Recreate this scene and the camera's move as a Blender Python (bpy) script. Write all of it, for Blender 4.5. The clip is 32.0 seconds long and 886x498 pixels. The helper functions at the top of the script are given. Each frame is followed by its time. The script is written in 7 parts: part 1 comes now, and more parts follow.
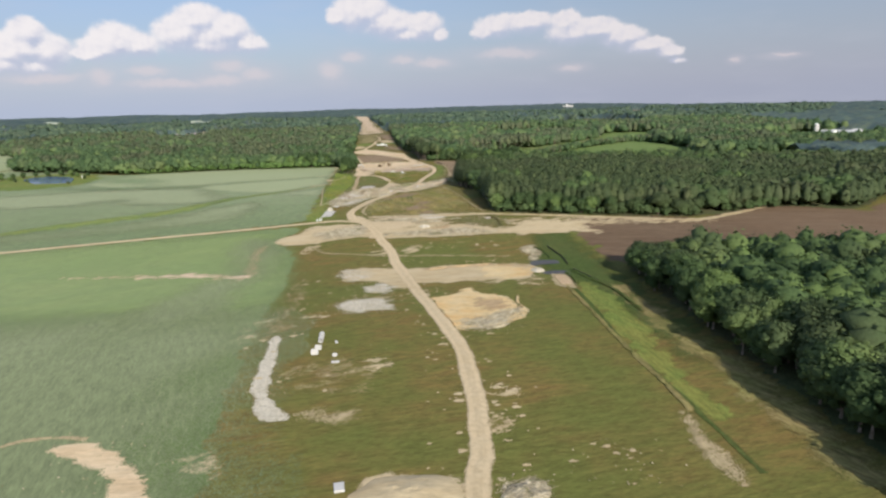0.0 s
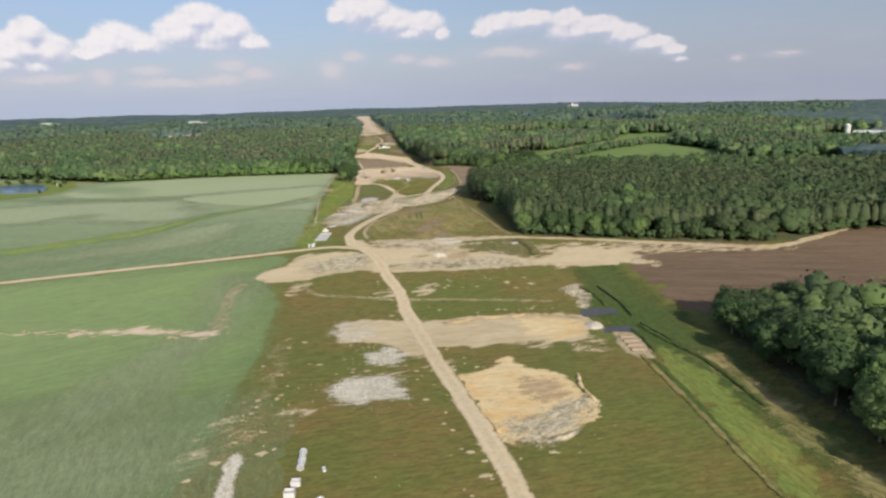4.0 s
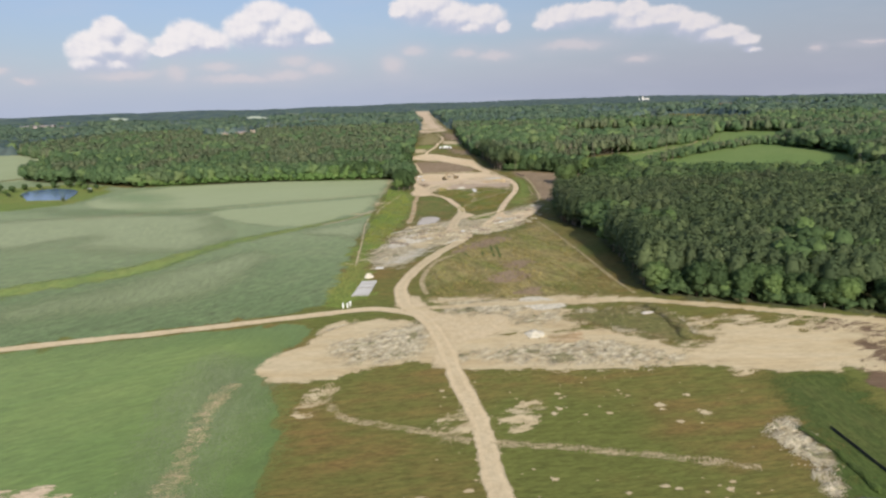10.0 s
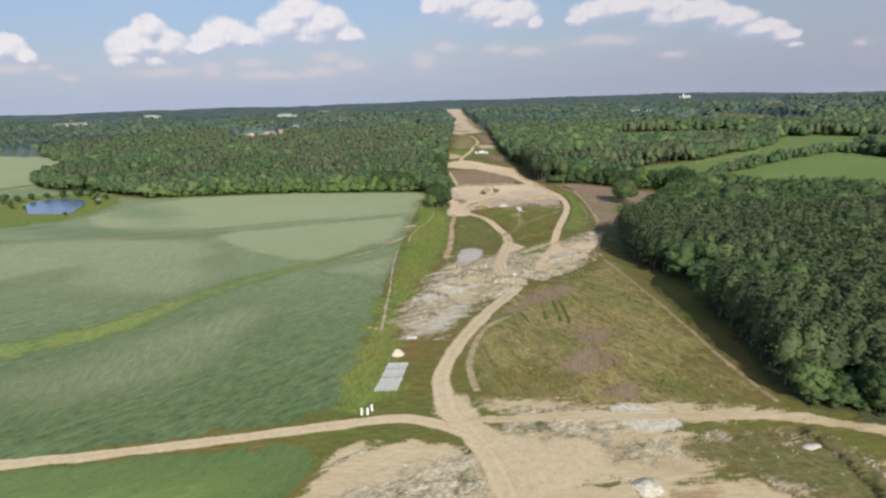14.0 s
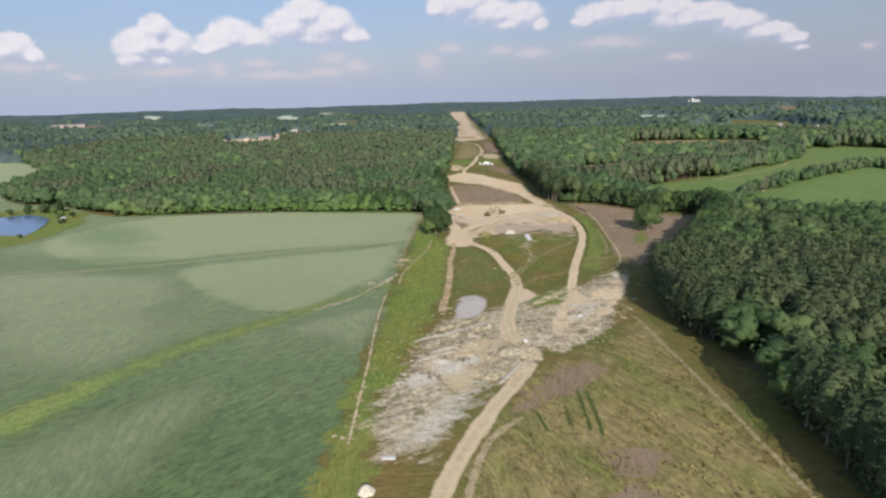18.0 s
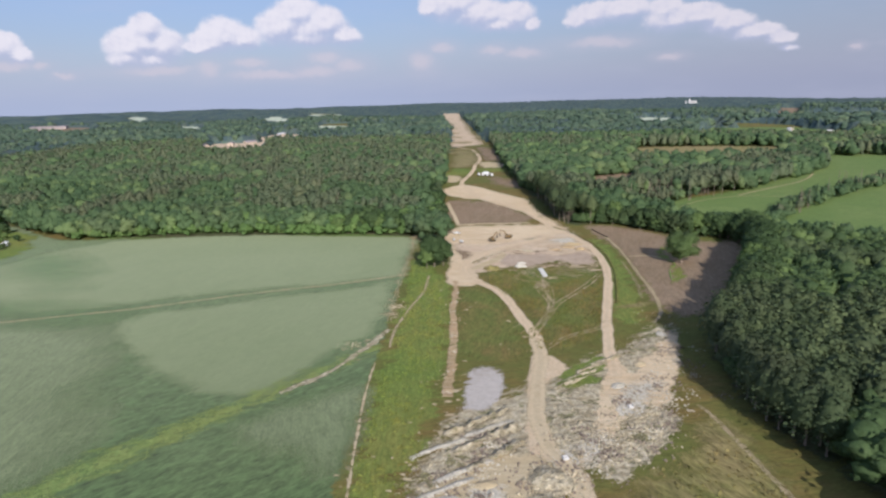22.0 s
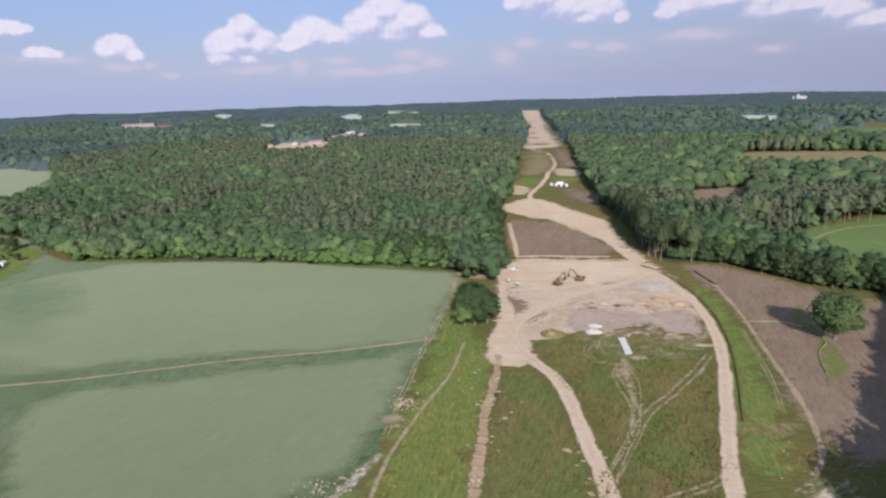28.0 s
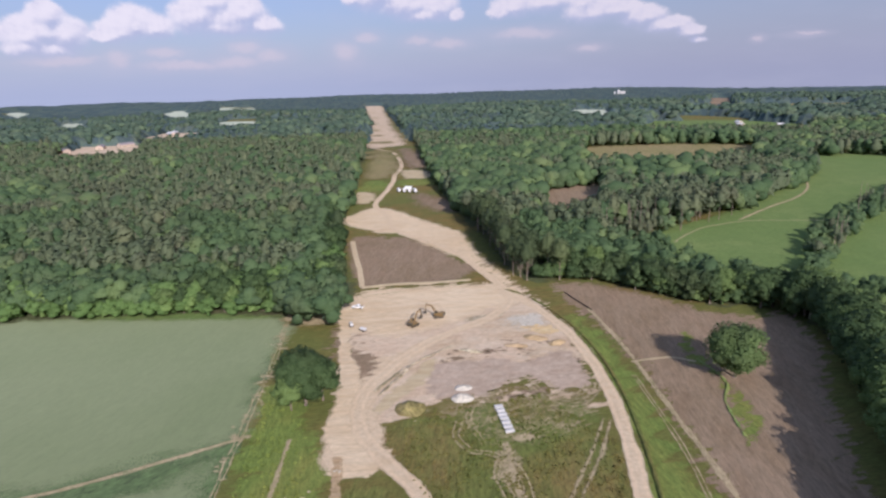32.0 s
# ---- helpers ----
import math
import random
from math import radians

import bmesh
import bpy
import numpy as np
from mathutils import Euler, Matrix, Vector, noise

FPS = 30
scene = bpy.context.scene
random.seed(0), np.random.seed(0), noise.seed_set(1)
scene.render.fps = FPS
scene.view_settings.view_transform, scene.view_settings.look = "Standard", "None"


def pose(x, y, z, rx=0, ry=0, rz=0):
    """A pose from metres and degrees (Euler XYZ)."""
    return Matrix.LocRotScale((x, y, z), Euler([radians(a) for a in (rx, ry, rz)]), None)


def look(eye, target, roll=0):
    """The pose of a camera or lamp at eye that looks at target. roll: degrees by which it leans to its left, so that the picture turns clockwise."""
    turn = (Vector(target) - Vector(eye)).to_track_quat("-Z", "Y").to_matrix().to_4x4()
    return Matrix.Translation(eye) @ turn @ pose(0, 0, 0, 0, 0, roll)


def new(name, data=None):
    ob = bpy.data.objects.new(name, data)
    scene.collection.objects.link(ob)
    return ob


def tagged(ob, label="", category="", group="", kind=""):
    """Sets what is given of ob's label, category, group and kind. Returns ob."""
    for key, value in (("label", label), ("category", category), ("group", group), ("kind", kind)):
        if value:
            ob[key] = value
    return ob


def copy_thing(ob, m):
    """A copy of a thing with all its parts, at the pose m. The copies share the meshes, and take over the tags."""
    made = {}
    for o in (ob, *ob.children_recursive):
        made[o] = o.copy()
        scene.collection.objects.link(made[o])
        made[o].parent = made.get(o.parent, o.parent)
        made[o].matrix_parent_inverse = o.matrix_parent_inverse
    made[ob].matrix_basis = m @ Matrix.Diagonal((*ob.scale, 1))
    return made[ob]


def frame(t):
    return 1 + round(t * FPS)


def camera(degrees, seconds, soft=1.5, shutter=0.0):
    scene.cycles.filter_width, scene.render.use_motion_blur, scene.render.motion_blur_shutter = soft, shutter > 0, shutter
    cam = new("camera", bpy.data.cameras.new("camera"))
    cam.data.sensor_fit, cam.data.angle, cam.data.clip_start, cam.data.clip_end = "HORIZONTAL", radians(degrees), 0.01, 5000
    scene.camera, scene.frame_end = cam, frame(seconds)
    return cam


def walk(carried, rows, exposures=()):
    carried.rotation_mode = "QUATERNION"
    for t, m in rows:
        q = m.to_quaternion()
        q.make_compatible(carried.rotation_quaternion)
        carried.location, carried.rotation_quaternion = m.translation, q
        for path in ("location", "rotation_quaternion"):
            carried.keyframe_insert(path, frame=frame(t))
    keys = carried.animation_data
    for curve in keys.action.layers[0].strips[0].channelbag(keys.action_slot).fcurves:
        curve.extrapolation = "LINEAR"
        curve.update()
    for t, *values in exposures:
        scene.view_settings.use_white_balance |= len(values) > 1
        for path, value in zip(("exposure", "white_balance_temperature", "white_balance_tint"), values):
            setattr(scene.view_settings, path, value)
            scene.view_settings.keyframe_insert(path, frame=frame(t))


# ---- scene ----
from mathutils.geometry import delaunay_2d_cdt

cam = camera(73.8, 32.0, soft=2.45)
METRES, EYE, TILT, LEAN, TURN = 520.0, 74.0, 0.0, 0.0, 0.0
ROWS = [
    (0.0, 0.0, 0.0, 0.0, -0.43, -14.05, 1.73),
    (0.5, -0.0021, 0.0152, 0.0002, 0.21, -14.0, 1.74),
    (1.0, -0.004, 0.0302, 0.0004, 0.17, -13.98, 1.75),
    (1.5, -0.006, 0.0454, 0.0008, 0.09, -13.98, 1.79),
    (2.0, -0.0076, 0.0608, 0.0011, 0.04, -13.98, 1.79),
    (2.5, -0.0094, 0.0762, 0.0012, -0.03, -14.01, 1.82),
    (3.0, -0.0112, 0.0922, 0.0015, -0.09, -14.07, 1.83),
    (3.5, -0.0131, 0.108, 0.0021, -0.21, -14.1, 1.84),
    (5.5, -0.0197, 0.1715, 0.0035, -0.47, -14.25, 1.97),
    (6.0, -0.0216, 0.1872, 0.0035, -0.49, -14.28, 2.01),
    (6.5, -0.0235, 0.203, 0.0035, -0.54, -14.33, 2.04),
    (7.0, -0.0255, 0.2189, 0.0038, -0.63, -14.38, 2.07),
    (7.5, -0.0276, 0.235, 0.0041, -0.67, -14.42, 2.11),
    (8.0, -0.0297, 0.2515, 0.0043, -0.05, -14.44, 2.11),
    (8.5, -0.0319, 0.2676, 0.0048, 1.06, -14.48, 2.13),
    (9.0, -0.0345, 0.2839, 0.005, 2.46, -14.49, 2.09),
    (9.5, -0.0366, 0.3002, 0.0049, 3.47, -14.5, 2.11),
    (10.0, -0.0397, 0.3162, 0.005, 5.28, -14.48, 2.11),
    (10.5, -0.0428, 0.3325, 0.0054, 6.26, -14.48, 2.09),
    (11.0, -0.0464, 0.3484, 0.0057, 7.07, -14.5, 2.09),
    (11.5, -0.0505, 0.3646, 0.0069, 7.69, -14.53, 2.07),
    (12.0, -0.0547, 0.3807, 0.009, 8.1, -14.57, 2.06),
    (12.5, -0.0593, 0.3964, 0.0112, 8.26, -14.6, 2.05),
    (13.0, -0.0629, 0.4122, 0.0133, 8.24, -14.65, 2.05),
    (13.5, -0.0655, 0.4271, 0.0157, 8.19, -14.71, 2.08),
    (14.0, -0.0668, 0.4414, 0.0181, 8.16, -14.73, 2.08),
    (14.5, -0.0676, 0.4553, 0.0202, 8.23, -14.72, 2.09),
    (16.5, -0.0683, 0.5083, 0.0273, 8.22, -14.65, 1.97),
    (17.0, -0.0698, 0.5221, 0.0289, 8.42, -14.63, 1.9),
    (17.5, -0.0722, 0.5364, 0.0302, 8.48, -14.58, 1.84),
    (18.0, -0.0752, 0.551, 0.0316, 8.62, -14.62, 1.78),
    (18.5, -0.0793, 0.5657, 0.0328, 8.88, -14.61, 1.68),
    (19.0, -0.0835, 0.5805, 0.0348, 9.0, -14.63, 1.61),
    (19.5, -0.0882, 0.5951, 0.0362, 8.88, -14.6, 1.57),
    (20.0, -0.0927, 0.6108, 0.0372, 8.84, -14.59, 1.58),
    (20.5, -0.0967, 0.6262, 0.0385, 8.71, -14.63, 1.58),
    (21.0, -0.0992, 0.6417, 0.0397, 8.53, -14.66, 1.63),
    (21.5, -0.1006, 0.657, 0.0408, 8.24, -14.68, 1.63),
    (22.0, -0.1008, 0.6716, 0.042, 7.89, -14.66, 1.72),
    (22.5, -0.1007, 0.6863, 0.0426, 7.81, -14.67, 1.74),
    (23.0, -0.1009, 0.7015, 0.043, 8.14, -14.67, 1.71),
    (23.5, -0.1021, 0.717, 0.0434, 8.51, -14.7, 1.68),
    (24.0, -0.1037, 0.7332, 0.0432, 8.4, -14.73, 1.73),
    (24.5, -0.1052, 0.7495, 0.0432, 8.09, -14.81, 1.79),
    (25.0, -0.1056, 0.7653, 0.0433, 9.29, -14.83, 1.86),
    (25.5, -0.1053, 0.7803, 0.0434, 9.5, -14.85, 1.88),
    (27.5, -0.0991, 0.8414, 0.0435, 14.32, -14.77, 2.04),
    (28.0, -0.0982, 0.8556, 0.0436, 15.64, -14.76, 2.04),
    (28.5, -0.0969, 0.8703, 0.0428, 18.07, -14.68, 2.0),
    (29.0, -0.0949, 0.8863, 0.0433, 18.93, -14.72, 1.99),
    (29.5, -0.0945, 0.9023, 0.0434, 15.81, -14.88, 2.0),
    (30.0, -0.0964, 0.9191, 0.0434, 14.16, -15.03, 1.9),
    (30.5, -0.0983, 0.9359, 0.0433, 10.03, -15.23, 1.88),
    (31.0, -0.1008, 0.9526, 0.0432, 5.09, -15.48, 1.92),
    (31.5, -0.1047, 0.9695, 0.0431, 2.24, -15.64, 1.89),
    (32.0, -0.1073, 0.9864, 0.0429, 1.02, -15.71, 1.91),
]
EXPOSURES = [(0.0, 0.19, 6400, 10), (9.0, 0.17, 6450, 10), (13.0, 0.13, 6300, 10), (19.0, 0.11, 6150, 12), (25, 0.08, 5800, 18), (32, 0.08, 5850, 22)]
walk(cam, [(t, pose(0, 0, EYE, TILT, LEAN, TURN) @ pose(METRES * x, METRES * y, METRES * z, 90 + pitch, roll, yaw)) for t, x, y, z, yaw, pitch, roll in ROWS], EXPOSURES)

# ---- sky, sun, exposure ----
SUN_ELEVATION, SUN_BEARING = 28.5, 160.0      # degrees; bearing clockwise from +y
sun_way = Vector((math.sin(radians(SUN_BEARING)) * math.cos(radians(SUN_ELEVATION)),
                  math.cos(radians(SUN_BEARING)) * math.cos(radians(SUN_ELEVATION)), math.sin(radians(SUN_ELEVATION))))
sun = new("sun", bpy.data.lights.new("sun", "SUN"))
sun.data.energy, sun.data.angle, sun.data.color = 5.0, radians(0.53), (1.0, 0.93, 0.82)
sun.matrix_world = look(sun_way * 900, (0, 0, 0))

world = bpy.data.worlds.new("sky")
scene.world = world
world.use_nodes = True


class Nodes:
    """Short hand for a node tree."""

    def __init__(self, tree):
        self.tree = tree
        tree.nodes.clear()

    def add(self, kind, *inputs, **props):
        n = self.tree.nodes.new(kind)
        for k, v in props.items():
            setattr(n, k, v)
        for i, v in enumerate(inputs):
            if v is None:
                continue
            if isinstance(v, bpy.types.NodeSocket):
                self.tree.links.new(v, n.inputs[i])
            else:
                n.inputs[i].default_value = v
        return n

    def math(self, op, a, b=None, c=None, clamp=False):
        return self.add("ShaderNodeMath", a, b, c, operation=op, use_clamp=clamp).outputs[0]

    def vec(self, op, a, b=None):
        return self.add("ShaderNodeVectorMath", a, b, operation=op)

    def mix(self, f, a, b):
        n = self.tree.nodes.new("ShaderNodeMix")
        n.data_type = "RGBA"
        for i, v in ((0, f), (6, a), (7, b)):
            if isinstance(v, bpy.types.NodeSocket):
                self.tree.links.new(v, n.inputs[i])
            else:
                n.inputs[i].default_value = v if i == 0 else (*v[:3], 1)
        return n.outputs[2]

    def ramp(self, v, lo, hi):
        n = self.add("ShaderNodeMapRange", v, lo, hi, 0.0, 1.0)
        n.interpolation_type = "SMOOTHSTEP"
        return n.outputs[0]

    def noise(self, co, scale, detail=4.0, rough=0.55, distort=0.0):
        n = self.tree.nodes.new("ShaderNodeTexNoise")
        n.inputs["Scale"].default_value, n.inputs["Detail"].default_value = scale, detail
        n.inputs["Roughness"].default_value, n.inputs["Distortion"].default_value = rough, distort
        self.tree.links.new(co, n.inputs["Vector"])
        return n.outputs["Fac"]


def build_sky():
    w = Nodes(world.node_tree)
    sky = w.add("ShaderNodeTexSky", sky_type="NISHITA", sun_disc=False, sun_elevation=radians(SUN_ELEVATION),
                sun_rotation=radians(SUN_BEARING), air_density=1.0, dust_density=1.6, ozone_density=1.2)
    base = w.vec("SCALE", sky.outputs[0])
    base.inputs[3].default_value = 0.078
    base = base.outputs[0]
    way = w.add("ShaderNodeTexCoord").outputs["Generated"]
    xyz = w.add("ShaderNodeSeparateXYZ", way)
    bearing = w.math("ARCTAN2", xyz.outputs[0], xyz.outputs[1])
    height = w.math("ARCSINE", xyz.outputs[2])
    at = w.add("ShaderNodeCombineXYZ", bearing, height, 0.0).outputs[0]
    # the sky pales and greys towards the horizon
    pale = w.ramp(height, radians(11), radians(-1))
    away = w.ramp(bearing, radians(-30), radians(30))
    base = w.mix(w.math("MULTIPLY_ADD", away, 0.35, 0.0), base, (0.36, 0.39, 0.50))
    base = w.mix(w.math("MULTIPLY", pale, 0.80), base, w.mix(away, (0.465, 0.520, 0.670), (0.37, 0.39, 0.49)))
    base = w.mix(w.math("MULTIPLY", w.ramp(height, radians(2), radians(9)), w.math("MULTIPLY_ADD", away, -0.40, 0.50)), base, (0.40, 0.535, 0.80))
    # heaps of cloud: bearing, height, half width, half height in degrees
    heaps = [(-33.1, 6.11, 1.6, 1.44), (-34.5, 4.51, 2.24, 1.7), (-32.1, 4.71, 2.02, 1.76), (-34.8, 3.62, 1.7, 0.69), (-33.0, 3.59, 1.92, 0.69), (-50.2, 5.91, 1.7, 0.69),
             (-48.4, 4.11, 1.49, 0.59), (-43.3, 4.5, 1.7, 1.12), (-42.2, 3.89, 1.17, 0.75), (-29.6, 4.66, 1.33, 0.59), (-28.2, 5.02, 2.24, 1.06), (-27.1, 5.6, 2.24, 1.6),
             (-25.5, 5.27, 2.02, 1.17), (-22.1, 6.2, 2.56, 1.81), (-20.7, 7.29, 2.24, 1.6), (-20.0, 5.31, 3.3, 0.9), (-18.5, 6.41, 2.34, 1.7), (-16.8, 5.4, 1.81, 1.06),
             (-8.9, 7.71, 1.17, 0.85), (-6.7, 7.97, 2.98, 1.81), (-4.6, 7.08, 2.66, 1.44), (-2.6, 6.08, 2.77, 0.69), (-1.4, 6.72, 2.24, 1.33), (0.2, 5.91, 0.96, 0.64),
             (4.4, 5.96, 1.28, 0.69), (5.6, 6.54, 2.34, 1.17), (8.4, 6.66, 2.24, 1.06), (11.6, 6.59, 1.6, 1.01), (12.2, 5.71, 2.77, 1.12), (14.4, 5.88, 2.45, 1.06),
             (16.4, 5.15, 2.45, 1.12), (18.6, 4.24, 2.34, 0.85), (20.6, 3.66, 1.38, 0.59), (21.3, 2.88, 0.8, 0.32), (-62, 5.5, 5, 1.7), (44, 5.6, 6, 1.6), (-33.5, 4.9, 2.0, 1.5), (-19.9, 6.1, 3.2, 1.5), (-4.2, 6.9, 3.4, 1.3), (-26.8, 5.1, 2.4, 1.0),
             (33, 10.6, 7, 1.3), (8, 11.0, 9, 1.2), (-34, 12.0, 6, 1.3)]
    faint = [(-28.6, 2.84, 1.17, 0.85), (-25.2, 3.13, 1.81, 0.48), (-18.6, 3.53, 1.49, 0.59), (-16.5, 2.83, 1.6, 0.69), (-19.5, 2.4, 2.34, 0.64), (-9.8, 3.1, 1.28, 0.96),
             (-7.9, 4.15, 1.33, 0.53), (-3.1, 3.84, 1.33, 0.48), (-0.5, 3.47, 1.81, 0.48), (12.2, 2.62, 1.17, 0.32), (25.8, 2.64, 0.48, 0.27), (29.4, 2.78, 1.17, 0.21),
             (-23.6, 2.19, 3.73, 0.43), (-32.5, 2.64, 3.19, 0.48), (6.6, 4.08, 3.19, 0.53), (-43.2, 3.1, 2.02, 0.43), (-47.9, 3.65, 3.19, 0.37), (-40.8, 3.06, 0.75, 0.32),
             (-39.5, 2.36, 0.85, 0.32)]

    def puffs(rows, at, blend):
        best = None
        for b, h, rb, rh in rows:
            d = w.vec("MULTIPLY", w.vec("SUBTRACT", at, (radians(b), radians(h), 0)).outputs[0], (1 / radians(rb), 1 / radians(rh), 0))
            d = w.vec("LENGTH", d.outputs[0]).outputs["Value"]
            best = d if best is None else w.math("SMOOTH_MIN", best, d, blend)
        return w.math("SUBTRACT", 1.0, best)

    def billow(co, scale, detail, amount):
        """Ways by which the outline curls."""
        n = w.add("ShaderNodeTexNoise", co)
        n.inputs["Scale"].default_value, n.inputs["Detail"].default_value, n.inputs["Roughness"].default_value = scale, detail, 0.55
        off = w.vec("SUBTRACT", n.outputs["Color"], (0.5, 0.5, 0.5))
        off = w.vec("SCALE", off.outputs[0])
        off.inputs[3].default_value = amount
        return off.outputs[0]

    curled = w.vec("ADD", w.vec("ADD", at, billow(at, 30.0, 5.0, 0.017)).outputs[0], billow(at, 120.0, 3.0, 0.005)).outputs[0]
    dens = w.math("ADD", puffs(heaps, curled, 0.34), -0.01)
    over = puffs(heaps, w.vec("ADD", curled, (radians(-0.25), radians(0.75), 0)).outputs[0], 0.50)
    under = w.ramp(w.math("SUBTRACT", over, dens), -0.36, 0.52)
    crisp = w.ramp(dens, -0.06, 0.26)
    soft = w.math("MULTIPLY", w.ramp(dens, -0.32, 0.80), 0.80)
    cover = w.math("ADD", w.math("MULTIPLY", crisp, w.math("SUBTRACT", 1.0, under)), w.math("MULTIPLY", soft, under))
    lump = w.math("SUBTRACT", w.noise(at, 60.0, 5.0, 0.5), w.noise(w.vec("ADD", at, (0.004, -0.006, 0.0)).outputs[0], 60.0, 5.0, 0.5))
    light = w.math("MULTIPLY_ADD", lump, 0.9, w.math("SUBTRACT", 0.86, w.math("MULTIPLY", under, 0.85)))
    white = w.mix(away, (0.80, 0.755, 0.755), (0.70, 0.655, 0.665))
    cloud = w.mix(w.ramp(light, 0.0, 1.0), (0.47, 0.485, 0.60), white)
    thin = w.ramp(puffs(faint, curled, 0.3), -0.15, 0.75)
    wide = w.ramp(w.math("MULTIPLY_ADD", w.math("SUBTRACT", w.noise(at, 14.0, 4.0), 0.5), 1.6, puffs(faint, at, 0.8)), -1.3, 0.5)
    veil = w.ramp(w.noise(w.vec("MULTIPLY", at, (1.0, 3.5, 1.0)).outputs[0], 7.0, 5.0), 0.45, 0.75)
    base = w.mix(w.math("MULTIPLY", veil, 0.12), base, (0.52, 0.52, 0.59))
    base = w.mix(w.math("MULTIPLY", wide, 0.22), base, (0.56, 0.51, 0.56))
    base = w.mix(w.math("MULTIPLY", thin, 0.40), base, (0.70, 0.60, 0.60))
    base = w.mix(w.math("MULTIPLY", cover, 0.97), base, cloud)
    back = w.add("ShaderNodeBackground", base, 1.0)
    w.add("ShaderNodeOutputWorld", back.outputs[0])


build_sky()

# ---- materials ----


def surface(name, colours, big=0.02, small=0.35, grain=3.0, bump=0.25, rough=0.95, stretch=None, tint=False, across=False, patchy=0.0, patch_colour=None,
            patch_scale=0.06, step=0.6, fade=True, fray=0.30, jag=4.2, wisp=0.66, grit=1.0, streak=20, thin=(0.30, 0.74), sheen=0.0):
    """A matt ground or stone surface: three colours mixed by noise of two sizes, fine grain and relief, in metres."""
    m = bpy.data.materials.new(name)
    m.use_nodes = True
    n = Nodes(m.node_tree)
    pos = n.add("ShaderNodeNewGeometry").outputs["Position"]
    far = pos
    if stretch:
        turn, sx, sy = stretch
        r = n.add("ShaderNodeVectorRotate", pos, rotation_type="Z_AXIS")
        r.inputs["Angle"].default_value = radians(turn)
        far = n.vec("MULTIPLY", r.outputs[0], (sx, sy, 1)).outputs[0]
    a = n.ramp(n.noise(pos, big, 5.0, 0.6, 0.3), 0.36, 0.64)
    b = n.ramp(n.noise(far, small, 5.0, 0.65), 0.34, 0.66)
    c = n.noise(far, grain, 3.0, 0.7)
    col = n.mix(a, colours[0], colours[1])
    col = n.mix(n.math("MULTIPLY", b, step), col, colours[2])
    if patch_colour:
        p = n.ramp(n.noise(pos, patch_scale, 8.0, 0.68, 0.6), 0.70 - patchy, 0.76 - patchy)
        col = n.mix(n.math("MULTIPLY", p, 0.85), col, patch_colour)
    if across:
        u = n.add("ShaderNodeAttribute", attribute_name="across").outputs["Fac"]
        wheel = n.ramp(n.math("ABSOLUTE", n.math("SUBTRACT", n.math("ABSOLUTE", u), 0.48)), 0.26, 0.10)
        col = n.mix(n.math("MULTIPLY", wheel, 0.35), col, tuple(min(1, v * 1.22) for v in colours[0]))
    mid = n.math("SUBTRACT", n.noise(far, grain * 0.33, 4.0, 0.65), 0.5)
    shade = n.math("MULTIPLY_ADD", mid, 1.4 * grit, n.math("MULTIPLY_ADD", n.math("SUBTRACT", c, 0.5), 1.3 * grit, 1.0))
    if tint:
        t = n.add("ShaderNodeAttribute", attribute_name="tint").outputs["Fac"]
        shade = n.math("MULTIPLY", shade, n.math("MULTIPLY_ADD", t, 0.5, 0.75))
    s = n.vec("SCALE", col)
    m.node_tree.links.new(shade, s.inputs[3])
    p = n.add("ShaderNodeBsdfPrincipled")
    m.node_tree.links.new(s.outputs[0], p.inputs["Base Color"])
    p.inputs["Roughness"].default_value = rough
    p.inputs["Specular IOR Level"].default_value = 0.15
    if sheen:
        p.inputs["Sheen Weight"].default_value, p.inputs["Sheen Roughness"].default_value = sheen, 0.45
        p.inputs["Sheen Tint"].default_value = (0.95, 1.0, 0.70, 1)
    if bump:
        h = n.math("ADD", n.math("MULTIPLY", b, 0.5), n.math("ADD", c, mid))
        k = m.node_tree.nodes.new("ShaderNodeBump")
        k.inputs["Strength"].default_value, k.inputs["Distance"].default_value = bump, 0.5
        m.node_tree.links.new(h, k.inputs["Height"])
        m.node_tree.links.new(k.outputs[0], p.inputs["Normal"])
    out = p.outputs[0]
    if fade:
        # the cover thins out towards its edge in blotches of bare ground
        core = n.add("ShaderNodeAttribute", attribute_name="core").outputs["Fac"]
        r = n.add("ShaderNodeVectorRotate", pos, rotation_type="Z_AXIS")
        r.inputs["Angle"].default_value = radians(-streak)
        drawn = n.vec("MULTIPLY", r.outputs[0], (0.45, 1.25, 1)).outputs[0]
        blot = n.math("SUBTRACT", n.noise(drawn, fray, 8.0, wisp, 0.2), 0.5)
        lo, hi = thin
        full = n.math("DIVIDE", n.math("SUBTRACT", n.math("MULTIPLY_ADD", blot, jag, core), lo), hi - lo)
        tuft = n.ramp(n.noise(pos, 3.2, 2.0, 0.6), 0.30, 0.70)
        keep = n.ramp(n.math("SUBTRACT", full, tuft), -0.06, 0.06)
        clear = n.add("ShaderNodeBsdfTransparent")
        out = n.add("ShaderNodeMixShader", keep, clear.outputs[0], out).outputs[0]
    o = n.add("ShaderNodeOutputMaterial")
    m.node_tree.links.new(out, o.inputs[0])
    return m


